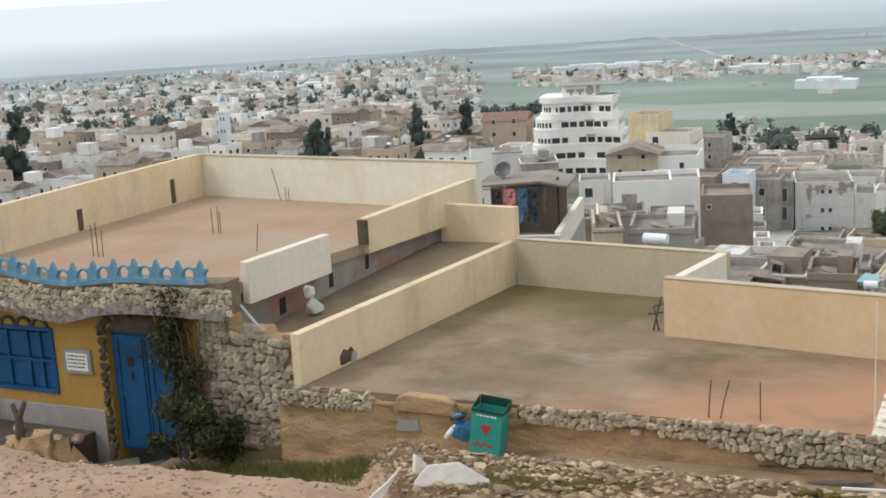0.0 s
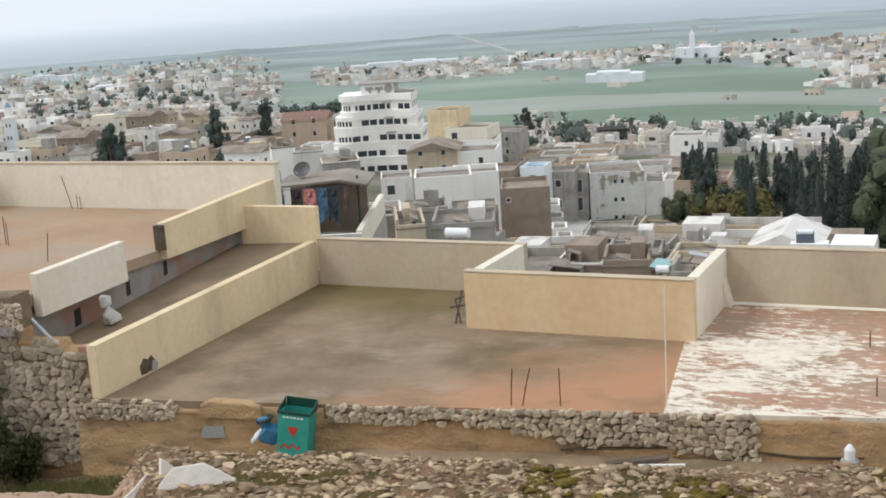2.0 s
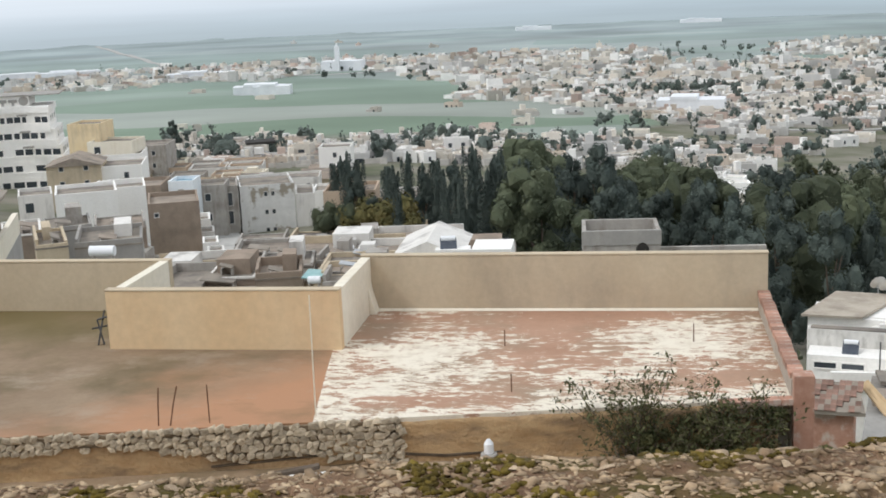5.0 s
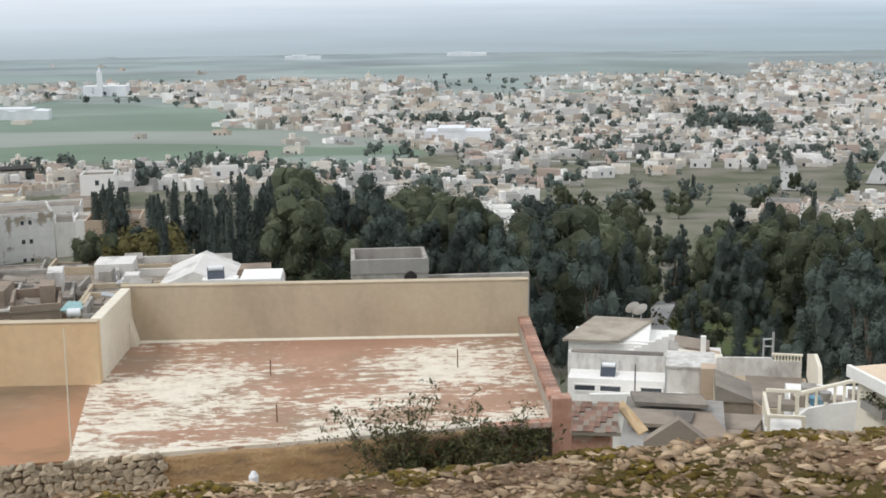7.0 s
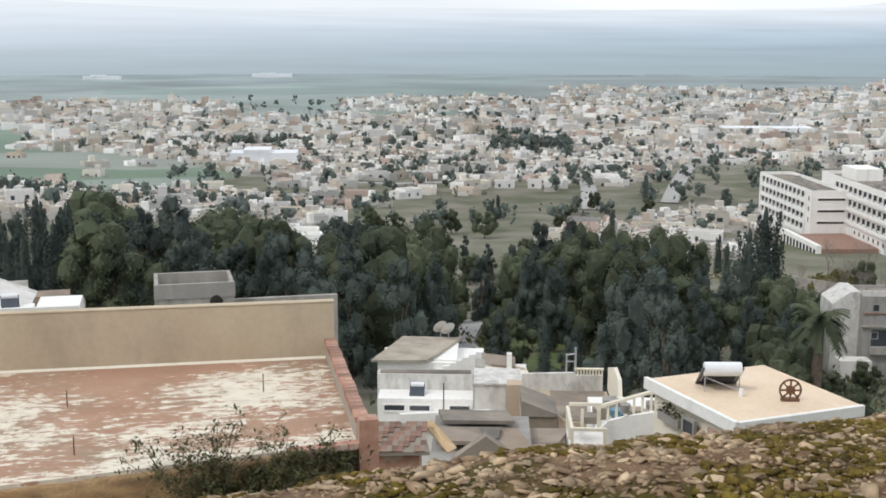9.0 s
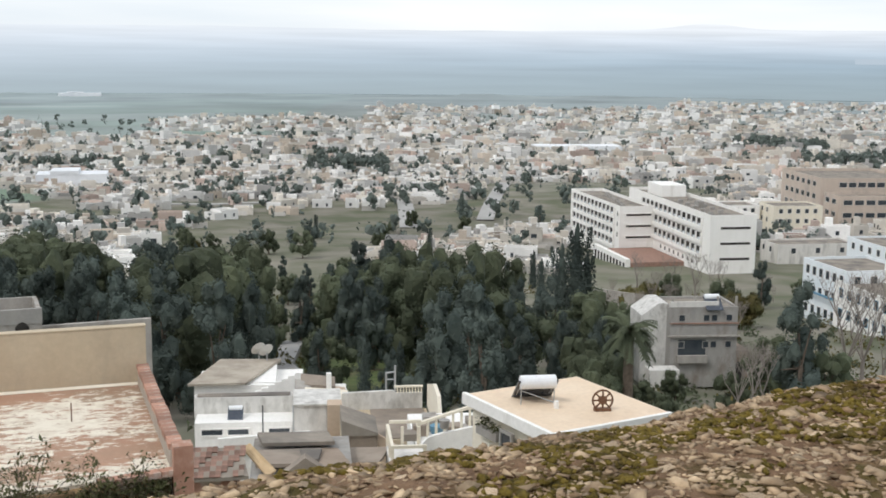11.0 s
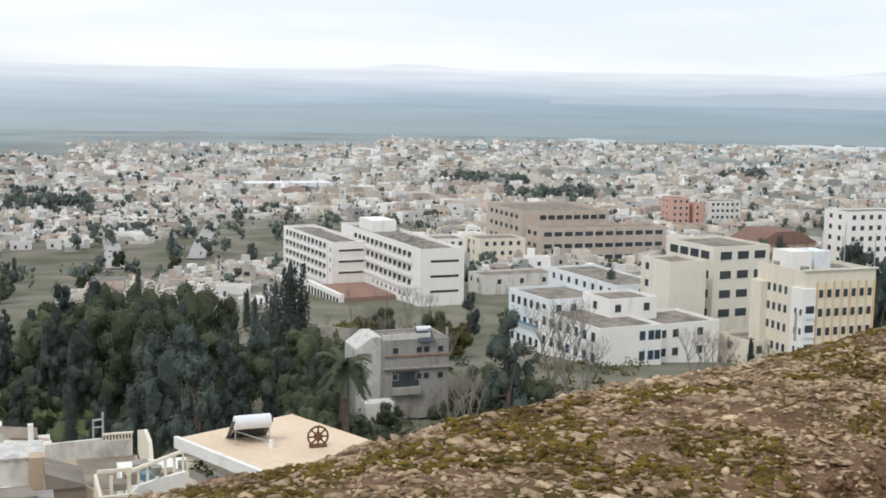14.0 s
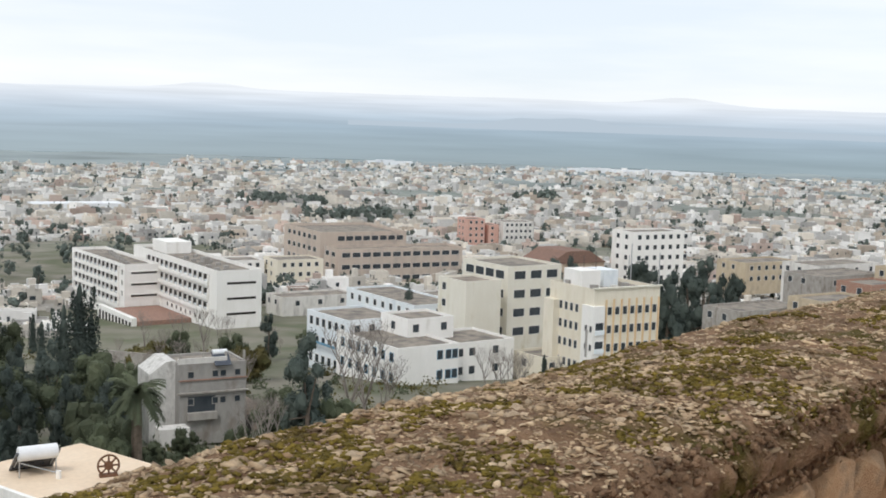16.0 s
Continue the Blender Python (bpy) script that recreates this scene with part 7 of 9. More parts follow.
def laundry_roof():
    m = pose(-17.2, 27.1, -6, 0, 0, 22)
    th = thing("laundry_roof_house", "low house with walled roof terrace and canopy", "house", m)
    part("wall", G().box(0, 0, 0, 1.65, 6.2, 5.8), M_GREY, th)
    part("parapet", G().box(0, 0, 5.803, 1.65, 0.16, 6.36), M_WHITE_DIRTY, th)
    part("parapet", G().box(1.49, 0.163, 5.803, 1.65, 6.0, 6.42), M_CREAM_PALE, th)
    part("back_wall", G().box(-0.8, 3.42, 5.803, 1.45, 3.6, 7.45), M_BROWNWALL, th)
    part("canopy", G().slab([(-0.8, 7.5), (1.0, 7.6), (1.75, 7.42), (1.75, 7.48), (1.0, 7.66), (-0.8, 7.56)], 1.2, 3.4), M_ROOFGREY, th, "grey corrugated canopy")
    for x, y in ((-1.0, 1.8), (1.4, 1.9)):
        part("canopy_post", G().tube((x, y, 5.8), (x, y, 7.65), 0.035), M_DARKSTEEL, th)
    for x0, w, drop, k, lab in ((-0.32, 0.30, 0.75, (0.035, 0.02, 0.02), "dark garment"), (0.02, 0.34, 1.0, (0.42, 0.17, 0.15), "red patterned blanket"), (0.40, 0.26, 0.85, (0.05, 0.11, 0.17), "blue blanket"), (0.68, 0.30, 0.95, (0.02, 0.03, 0.04), "black trousers"), (1.12, 0.14, 0.6, (0.10, 0.07, 0.06), "brown garment")):
        kk = mat("cloth_" + lab.split()[0], k, tuple(min(1, c * 2.2 + 0.05) for c in k), 6.0, 0.95, 0.3, tuple(c * 0.4 for c in k), 4.0, (0.5, 0.6))
        g = G()
        for i in range(9):
            for j in range(9):
                u, v = i / 8, j / 8
                g.v.append((u * w, 0.05 * math.sin(u * 9 + x0 * 7) * v, -drop * v * (1 - 0.12 * math.sin(u * 5 + x0 * 9))))
        for i in range(8):
            for j in range(8):
                a = i * 9 + j
                g.f.append((a, a + 1, a + 10, a + 9))
        solid("hanging_cloth", g, kk, lab + " drying on a line over the roof", "laundry", "laundry on the line", m=m @ pose(x0, 0.9, 7.5), smooth=True)
    solid("washing_line", G().tube((-1.0, 0, 0.02), (1.6, 0, 0.05), 0.01), M_DARKSTEEL, "thin washing line strung over roof terrace", "washing line", m=m @ pose(0, 0.9, 7.48))
    dish(-18.25, 29.2, 1.0, 12, 38, 0.25, True)
    solid("blue_crate", G().box(0, 0, 0, 0.7, 0.5, 0.3), M_BLUE, "blue plastic crates stacked on a roof", "crate", m=pose(-19.6, 28.6, 0.72), bevel=0.02)
    solid("crate_roof", G().box(-3.2, 0, -7, 1.3, 3.4, 0.7), M_ROOFGREY, "grey flat roof behind cream parapet", "house", m=pose(-19.6, 26.4, 0))


laundry_roof()


def stretch(r):
    return float(np.interp(r, [30, 44, 66, 95, 135, 175, 215], [66, 80, 112, 160, 172, 215, 240]))


def facing(name, label, a0, a1, down, r, d, wall, roof, turn=0.0, **kw):
    """A house that spans two bearings, with its roof edge so many degrees below the eye."""
    d, r = d * stretch(r) / r, stretch(r)
    p, q = Vector(polar(a0, r)), Vector(polar(a1, r))
    zt = 6.5 - r * math.tan(radians(down))
    rz = math.degrees(math.atan2(q.y - p.y, q.x - p.x)) + turn
    return building(name, label, "house", p.x, p.y, rz, (q - p).length, d, min(ground_z(p.x, p.y) - 1.5, zt - 4), zt, wall, roof, **kw)


_wb = facing("white_box_house", "plain white cubic house with flat roof", -26.92, -24.16, 8.5, 85, 4.6, M_WHITE, M_ROOFGREY, group="white cubic houses", floors=1)
facing("white_box_house", "plain white cubic house with open roof terrace", -25.06, -22.88, 8.4, 90.5, 4.4, M_WHITE, M_ROOFGREY, group="white cubic houses", floors=1, parapet=0.7)
facing("brown_block_house", "bare brown block house with flat roof", -22.85, -20.5, 9.27, 74, 4.5, M_BROWNWALL, M_ROOFBROWN, front=(0.8,), ww=0.4, wh=0.4, group="bare houses", floors=1)
_pe = facing("peeling_house", "tall white house with peeling stained walls", -18.62, -16.06, 8.77, 135, 8.5, M_PEELING, M_ROOFGREY, turn=3, front=(3.6, 4.6), left=(1.5, 3.5, 5.5, 7.2), ww=0.45, wh=0.6, floors=3, floor_h=2.6)
facing("peeling_house", "white side wing of a peeling house", -16.04, -15.14, 9.27, 135.5, 6.5, M_WHITE_DIRTY, M_ROOFGREY, front=(), floors=1)
part("roof_sheet", G().box(1.4, 0.5, 0, 5.6, 4.5, 0.3, pose(0, 0, 6.5 - 135 * math.tan(radians(8.77)) - _pe.matrix_basis.translation.z + 0.02)), M_DARK, _pe, "black roof sheet")
facing("open_frame_house", "unfinished house with open concrete bays", -19.6, -18.7, 8.7, 134, 6, M_CONCRETE, M_ROOFGREY, front=(0.5, 1.5), ww=0.7, wh=1.8, floors=2, floor_h=2.6, group="bare houses")
_nh = facing("narrow_house", "narrow whitewashed house with small balconies", -20.75, -20.05, 10.15, 80, 2.6, M_WHITE, M_ROOFGREY, front=(1.0,), right=(1.2, 3.4), ww=0.8, wh=1.1, floors=2, floor_h=2.6)
for _i, (_a0, _a1, _el, _r) in enumerate(((-20.6, -19.9, 10.75, 76), (-20.5, -19.75, 11.25, 72), (-20.3, -19.5, 11.75, 66))):
    facing("narrow_house", "stepped whitewashed house above the lane", _a0, _a1, _el, _r, 2.0, (M_WHITE_DIRTY, M_WHITE, M_WHITE_DIRTY)[_i], M_ROOFGREY, front=(0.9,), ww=0.6, wh=0.8, floors=1, parapet=0.3)


def car(label, x, y, rz, c, lift=0.05):
    th = thing("parked_car", label, "car", pose(x, y, ground_z(x, y) + lift, 0, 0, rz), "parked cars")
    paint = mat("car_paint", c, tuple(v * 1.25 for v in c), 1.0, 0.35, 0.0, spec=0.5)
    part("body", G().slab([(-2.0, 0.3), (2.0, 0.3), (2.05, 0.75), (1.2, 0.9), (0.7, 1.35), (-1.2, 1.38), (-1.8, 0.95), (-2.05, 0.85)], -0.8, 0.8), paint, th, bevel=0.06)
    part("windscreen", G().slab([(1.08, 0.93), (0.70, 1.30), (0.66, 1.27), (1.02, 0.92)], -0.7, 0.7, pose(0.03, 0, 0.03)), M_GLASS, th)
    for side in (-0.83, 0.803):
        part("side_glass", G().box(-1.15, side, 0.93, 0.6, side + 0.027, 1.25), M_GLASS, th)
    for wx in (-1.25, 1.25):
        for wy in (-0.82, 0.66):
            part("wheel", G().tube((wx, wy, 0.3), (wx, wy + 0.16, 0.3), 0.31, n=14), M_DARK, th)


for _i in range(9):
    _c = ((0.5, 0.5, 0.5), (0.06, 0.07, 0.09), (0.3, 0.31, 0.33), (0.35, 0.06, 0.05), (0.62, 0.61, 0.58))[_i % 5]
    car(("silver", "dark blue", "grey", "red", "white")[_i % 5] + " car parked before the hospital wings", *polar(28.3 + 0.62 * _i, 228 - 2.0 * _i), 60 + (_i * 37) % 30, _c)
_p, _s = Vector(polar(26.8, 214)), Vector(polar(34.0, 200))
solid("yard_wall", G().box(0, 0, -3, (_s - _p).length, 0.35, 2.4), M_CONCRETE, "long grey concrete yard wall before the hospital", "wall", m=pose(_p.x, _p.y, max(ground_z(*_p), ground_z(*_s)), 0, 0, math.degrees(math.atan2(_s.y - _p.y, _s.x - _p.x))))


def lane():
    """The paved lane beside the peeling house, with a parked car."""
    g = G()
    pts = [(-19.75, 118), (-19.55, 140), (-19.5, 165), (-19.7, 190), (-20.1, 206)]
    for az, r in pts:
        for e in (-0.75, 0.75):
            x, y = polar(az + e, r)
            g.v.append((x, y, max(ground_z(x, y), ground_z(*polar(az, r))) + 0.35))
    g.f = [(2 * i, 2 * i + 1, 2 * i + 3, 2 * i + 2) for i in range(len(pts) - 1)]
    solid("lane", g, mat("worn_paving", (0.38, 0.37, 0.35), (0.47, 0.46, 0.43), 0.5, 0.9, 0.1, (0.30, 0.29, 0.27), 0.3, (0.5, 0.7)), "worn grey paved lane between the houses", "lane", kind="structure")
    car("dark green car parked in the lane", *polar(-19.75, 186), 15, (0.03, 0.06, 0.05), 0.42)


lane()
facing("white_arch_house", "small white house with arched gate", -28.5, -27.0, 8.41, 95, 4, M_WHITE_DIRTY, M_ROOFGREY, front=(1.3,), ww=1.0, wh=1.2, floors=1)

# white house with pitched roof and the grey hut behind the flaked terrace
_wh = thing("gabled_white_house", "white house with shallow gabled roof", "house", pose(-14.9, 73.0, -15.45, 0, 0, 2))
part("wall", G().box(0.4, 0, 0, 4.2, 6, 5.5), M_WHITE, _wh)
pitched(_wh, 0.4, 0, 5.504, 3.8, 6, 0.95, M_WHITE_DIRTY, "y")
part("front_wing", G().box(2.9, -1.2, 0, 5.0, -0.004, 6.1), M_WHITE, _wh)
part("side_wing", G().box(5.004, -1.0, 0, 7.5, 3.4, 5.75), M_WHITE, _wh)
part("side_coping", G().box(4.95, -1.05, 5.753, 7.55, -0.85, 6.05), M_WHITE, _wh)
part("side_wing", G().box(-1.2, -1.6, 0, 2.6, -0.004, 4.9), M_PATCHED, _wh)
windows(_wh, "front", 0, 0, [3.3], [4.4], 0.35, 0.5, off=(0, -1.2))
windows(_wh, "front", 0, 0, [-0.8, 0.4], [3.9], 0.5, 0.6, off=(0, -1.6))
solar(-11.2, 72.6, -9.4, 10, 0.6)


def hut():
    th = thing("grey_hut", "small grey cement hut with an arched opening", "hut", pose(-2.5, 62, -12, 0, 0, 3))
    part("wall", G().box(0, 0, 0, 4.0, 0.2, 5.0).box(0, 0.2, 0, 0.2, 3.2, 5.75).box(3.8, 0.2, 0, 4.0, 3.2, 5.75).box(0.2, 3.0, 0, 3.8, 3.2, 5.75).box(0.2, 0.2, 0, 3.8, 3.0, 4.9), M_CONCRETE, th)
    part("front_rim", G().box(-0.04, -0.05, 5.003, 4.04, 0.15, 5.75), M_GREY, th)
    # the arch is a dark slab on the closed front, standing for shade
    part("arch", G().slab([(2.75, 4.0), (3.4, 4.0), (3.4, 4.85), (3.25, 5.05), (3.08, 5.12), (2.9, 5.05), (2.75, 4.85)], -0.075, -0.054), M_DARK, th)
    part("low_wall", G().box(4.004, 1, 0, 9.5, 1.3, 4.6), M_CONCRETE, th)


hut()


def solar_house():
    x, y, rz = 14.2, 29.5, 11
    th = thing("cream_roof_house", "white house with cream flat roof and heater", "house", pose(x, y, -9, 0, 0, rz))
    part("wall", G().box(0.1, 0.1, 0, 4.0, 4.3, 4.85), M_CREAM_PALE, th)
    part("roof", G().box(-0.15, -0.15, 4.853, 4.2, 4.5, 5.1), M_ROOFCREAM, th, "cream coated roof slab", bevel=0.02)
    part("edge", G().box(-0.17, -0.17, 4.80, -0.03, 4.52, 5.16), M_WHITE, th, bevel=0.015)
    part("edge", G().box(-0.025, -0.17, 4.80, 4.2, -0.03, 5.13), M_WHITE, th, bevel=0.015)
    win = part("window", window_mesh(0.5, 0.9, M_GREY), M_GLASS, th, m=face_pose("left", 4, 4.3, 2.2, 3.6) @ pose(0, -0.1, 0))
    part("planter_box", G().box(-0.16, 2.6, 4.1, 0.09, 3.7, 4.35), M_GREY, th)
    part("planter_plants", leafy(random.Random(8), 160, lambda r: (r.uniform(-0.2, 0.08), r.uniform(2.6, 3.7), r.uniform(4.35, 4.6)), 0.06), M_SHRUB, th)
    part("brick_panel", G().box(0.04, 0.7, 2.2, 0.095, 1.4, 4.5), M_BRICK, th)
    fw = pose(x, y, -9, 0, 0, rz)
    c = copy_thing(SOLAR, fw @ pose(1.35, 2.75, 5.1, 0, 0, 158))
    c.scale = (0.72, 0.72, 0.72)
    th2 = thing("round_vent", "dark round rusty roof vent on a stand", "vent", fw @ pose(2.55, 1.05, 5.1, 0, 0, -25))
    g = G()
    for k in range(16):
        a, b = 6.28318 * k / 16, 6.28318 * (k + 1) / 16
        g.tube((0.30 * math.cos(a), 0, 0.32 + 0.30 * math.sin(a)), (0.30 * math.cos(b), 0, 0.32 + 0.30 * math.sin(b)), 0.03, n=6)
    part("rim", g, M_RUST, th2)
    for k in range(4):
        a = 3.14159 * k / 4
        part("spoke", G().tube((-0.28 * math.cos(a), -0.03, 0.32 - 0.28 * math.sin(a)), (0.28 * math.cos(a), -0.03, 0.32 + 0.28 * math.sin(a)), 0.028, n=6), M_RUST, th2)
    part("hub", G().tube((0, -0.05, 0.32), (0, 0.03, 0.32), 0.13, n=14), M_RUST, th2)
    part("foot", G().box(-0.25, -0.1, 0, 0.25, 0.1, 0.08), M_RUST, th2)
    solid("vent_pot", G().tube((0, 0, 0), (0, 0, 0.22), 0.08, 0.07, 12), M_WHITE, "small white vent pot on cream roof", "vent", m=fw @ pose(1.5, 1.9, 5.1))


solar_house()


def on_slope(u, v, z):
    """Plan of the lower houses: u across, v away from the ledge, both turned by 13 degrees."""
    return pose(0, 0, 0, 0, 0, -13) @ pose(u, v, z)


def stair_house():
    """White balcony house with balustrade, below the cream roof."""
    th = thing("balcony_house", "white house with cream balustraded balcony", "house", on_slope(4.3, 40.4, -13))
    part("wall", G().box(0, 0, 0, 3.4, 4.6, 5.75), M_WHITE, th)
    part("balcony_wall", G().slab([(0.0, 5.754), (3.3, 5.754), (3.3, 6.72), (1.8, 6.62), (0.9, 6.45), (0.35, 6.3), (0.0, 5.95)], 0.0, 0.16), M_WHITE, th)
    part("rail", G().slab([(0.0, 6.42), (1.8, 6.98), (3.3, 7.10), (3.3, 7.2), (1.8, 7.08), (0.0, 6.52)], 0.9, 1.06), M_CREAM_PALE, th)
    for i in range(11):
        u = 0.12 + i * 0.30
        part("baluster", G().tube((u, 0.98, 5.75), (u, 0.98, min(6.45 + 0.3 * u, 6.98 + 0.06 * (u - 1.6))), 0.055, 0.045, 8), M_CREAM_PALE, th)
    for i in range(9):
        part("roof_slab", G().box(-0.4 + i * 0.4, 1.3 + (i * 5 % 4) * 0.5, 5.754, 0.1 + i * 0.4, 1.9 + (i * 5 % 4) * 0.5, 6.0 + (i * 7 % 5) * 0.08), (M_ROOFGREY, M_ROOFBROWN, M_CONCRETE)[i % 3], th)
    t2 = thing("balcony_landing", "cream landing with square rails below the balcony", "landing", on_slope(3.15, 37.6, -13))
    part("deck", G().box(0, 0, 0, 1.2, 2.4, 6.2), M_WHITE_DIRTY, t2)
    part("front_rail", G().box(0, 0, 6.86, 1.15, 0.10, 6.96), M_CREAM_PALE, t2)
    part("side_rail", G().box(0.0, 0.103, 6.86, 0.10, 2.4, 6.96), M_CREAM_PALE, t2)
    part("back_rail", G().box(0.103, 2.3, 6.98, 1.2, 2.4, 7.08), M_CREAM_PALE, t2)
    for a, b in ((0, 0), (1.05, 0), (0, 1.1), (0, 2.3), (1.05, 2.28), (0.5, 2.29)):
        part("post", G().box(a, b + 0.003, 6.203, a + 0.1, b + 0.097, 6.857), M_CREAM_PALE, t2)
    solid("blue_tub", G().tube((0, 0, 0), (0, 0, 0.28), 0.22, 0.27, 14), M_STARBLUE, "pale blue plastic tub on balcony", "tub", m=on_slope(5.1, 41.8, -7.0))
    solid("flower_pot", G().tube((0, 0, 0), (0, 0, 0.3), 0.14, 0.2, 12), M_GREY, "grey flower pot on the balcony wall", "pot", m=on_slope(5.2, 40.45, -6.4))


stair_house()


def white_cluster():
    th = thing("white_terraced_house", "white house with patchy walls and dark strip windows", "house", on_slope(-4.8, 57.0, -17.5))
    part("wall", G().box(0, 0, 0, 4.6, 0.7, 7.6), M_PATCHED, th)
    part("roof", G().box(0.1, 0.1, 7.603, 4.5, 0.6, 7.66), M_ROOFGREY, th)
    part("front_wing", G().box(0.1, -1.5, 0, 4.65, -0.004, 6.82), M_WHITE, th)
    part("terrace", G().box(1.3, -3.5, 0, 5.7, -1.504, 6.1), M_WHITE, th)
    part("terrace_parapet", G().slab([(1.3, 6.103), (5.85, 6.103), (5.85, 6.3), (5.75, 6.72), (5.4, 7.0), (1.3, 6.75)], -3.7, -3.5), M_WHITE, th)
    windows(th, "front", 0, 0, [2.1, 4.0, 0.9], [6.24], 0.95, 0.26, M_WHITE, off=(0, -1.5))
    part("side_block", G().box(4.7, -2.0, 0, 6.2, 0.4, 7.72), M_PATCHED, th)
    part("side_coping", G().box(4.65, -2.1, 7.723, 6.9, 0.5, 7.8), M_PATCHED, th)
    part("pillar", G().box(6.22, -3.0, 0, 6.9, -2.1, 8.0), M_TAN, th)
    part("drain_pipe", G().tube((4.66, -1.56, 5.5), (4.66, -1.56, 7.6), 0.04), M_STEEL, th)
    t2 = thing("white_terraced_house", "white house with grey sloping roof and stepped wall", "house", on_slope(-5.2, 61.0, -17.5))
    part("wall", G().box(0, 0, 0, 5.5, 5.0, 6.55), M_WHITE, t2)
    part("gable_room", G().slab([(0.0, 6.553), (4.0, 6.553), (4.0, 7.0), (0.0, 7.12)], 0.2, 0.5), M_WHITE, t2)
    part("roof", G().add([(-0.3, -0.2, 7.13), (2.6, -0.2, 7.16), (4.3, 5.0, 7.0), (1.0, 5.0, 7.06), (-0.3, -0.2, 7.24), (2.6, -0.2, 7.27), (4.3, 5.0, 7.16), (1.0, 5.0, 7.2)], [(3, 2, 1, 0), (4, 5, 6, 7), (0, 1, 5, 4), (1, 2, 6, 5), (2, 3, 7, 6), (3, 0, 4, 7)]), M_ROOFTAN, t2)
    part("side_room", G().box(2.5, 0.6, 6.553, 4.1, 4.6, 7.05), M_WHITE, t2)
    g = [(2.7, 6.553), (5.5, 6.553), (5.5, 7.72)]
    for i in range(7):
        g += [(5.1 - i * 0.34, 7.72 - i * 0.155), (5.1 - i * 0.34, 7.60 - i * 0.155)]
    part("stepped_wall", G().slab(g, -0.25, -0.04), M_WHITE, t2)
    windows(t2, "front", 5.5, 5, [0.5, 2.2], [6.0], 0.42, 0.45)
    windows(t2, "front", 0, 0, [3.0, 3.6], [6.7], 0.24, 0.22, off=(0, 0.6))
    for a, b in ((-2.1, 66.0), (-1.65, 65.6)):
        dish(*on_slope(a, b, -10.6).translation, 200, 30, 0.42)
    solar(*on_slope(-2.85, 56.3, -10.66).translation, -14, 0.42)
    solid("thin_aerial", G().tube((0, 0, 0), (0, 0, 2.0), 0.03), M_DARKSTEEL, "thin dark aerial on the white house", "aerial", m=on_slope(-1.5, 53.9, -11.4))
    # roofs stepping down behind the pillar
    t5 = thing("stepped_roofs", "old tiled lean-to roofs stepping up behind white house", "house", on_slope(-0.1, 57.6, -17.5))
    part("wall", G().box(0.2, 0, 0, 2.6, 3.6, 7.0), M_WHITE_DIRTY, t5)
    for i, (u0, u1, v, z, k) in enumerate(((0.1, 1.7, 0.2, 7.35, M_ROOFBROWN), (0.5, 2.6, -0.25, 7.55, M_CREAM_PALE), (0.3, 2.0, 1.2, 7.85, M_ROOFBROWN), (0.0, 0.8, 0.6, 7.75, M_CONCRETE), (1.2, 2.5, 0.6, 7.45, M_TAN))):
        part("lean_to", G().add([(u0, v, z - 0.3), (u1, v, z - 0.45), (u1, v + 0.9, z - 0.2), (u0, v + 0.9, z), (u0, v, z - 0.16), (u1, v, z - 0.31), (u1, v + 0.9, z - 0.06), (u0, v + 0.9, z + 0.14)], [(3, 2, 1, 0), (4, 5, 6, 7), (0, 1, 5, 4), (1, 2, 6, 5), (2, 3, 7, 6), (3, 0, 4, 7)]), k, t5)
    part("chimney", G().box(1.55, 0.6, 7.0, 1.8, 0.85, 8.35), M_WHITE, t5)
    # house with the balustraded terrace
    t3 = thing("balustrade_house", "weathered house with balustraded roof terrace", "house", on_slope(1.95, 48.6, -16))
    part("wall", G().box(0, 0, 0, 3.9, 4.4, 6.55), M_CREAM_GREY, t3)
    part("terrace_floor", G().box(1.35, 0.1, 6.553, 3.75, 4.3, 6.6), M_ROOFBROWN, t3)
    part("back_wall", G().slab([(0.1, 6.0), (3.72, 6.0), (3.72, 7.28), (2.5, 7.28), (2.4, 7.40), (0.1, 7.32)], 4.404, 4.6), M_PATCHED, t3)
    part("side_wall", G().slab([(0.0, 6.604), (0.0, 7.6), (-0.5, 8.25), (-2.2, 8.3), (-4.6, 7.62), (-4.6, 6.604)], 0, 0.16, pose(3.95, 0, 0, 0, 0, -90)), M_CREAM_PALE, t3)
    for i in range(9):
        part("baluster", G().tube((2.6 + i * 0.135, 4.5, 7.283), (2.6 + i * 0.135, 4.5, 7.52), 0.04, 0.035, 6), M_CREAM_PALE, t3)
    part("rail", G().box(2.45, 4.42, 7.523, 3.75, 4.58, 7.6), M_CREAM_PALE, t3)
    part("low_room", G().box(-0.05, -1.6, 0, 1.33, -0.004, 7.3), M_BROWNWALL, t3)
    part("low_roof", G().slab([(-0.1, 7.303), (1.36, 7.303), (1.36, 7.4), (-0.1, 7.95)], -1.7, 0.6), M_ROOFGREY, t3)
    part("brick_patch", G().box(0.64, -1.66, 6.1, 1.28, -1.604, 6.6), M_BRICK, t3)
    part("tan_wall", G().slab([(1.36, 5.0), (2.1, 5.0), (2.1, 6.8), (1.36, 7.3)], -1.5, -1.3), M_TAN, t3)
    part("pergola", G().tube((2.1, 4.7, 7.2), (2.1, 4.7, 8.2), 0.04).tube((2.5, 4.7, 7.2), (2.5, 4.7, 8.5), 0.05).tube((2.1, 4.7, 8.15), (2.5, 4.7, 8.2), 0.04).tube((2.1, 4.7, 7.85), (2.5, 4.7, 7.85), 0.03), M_STEEL, t3)
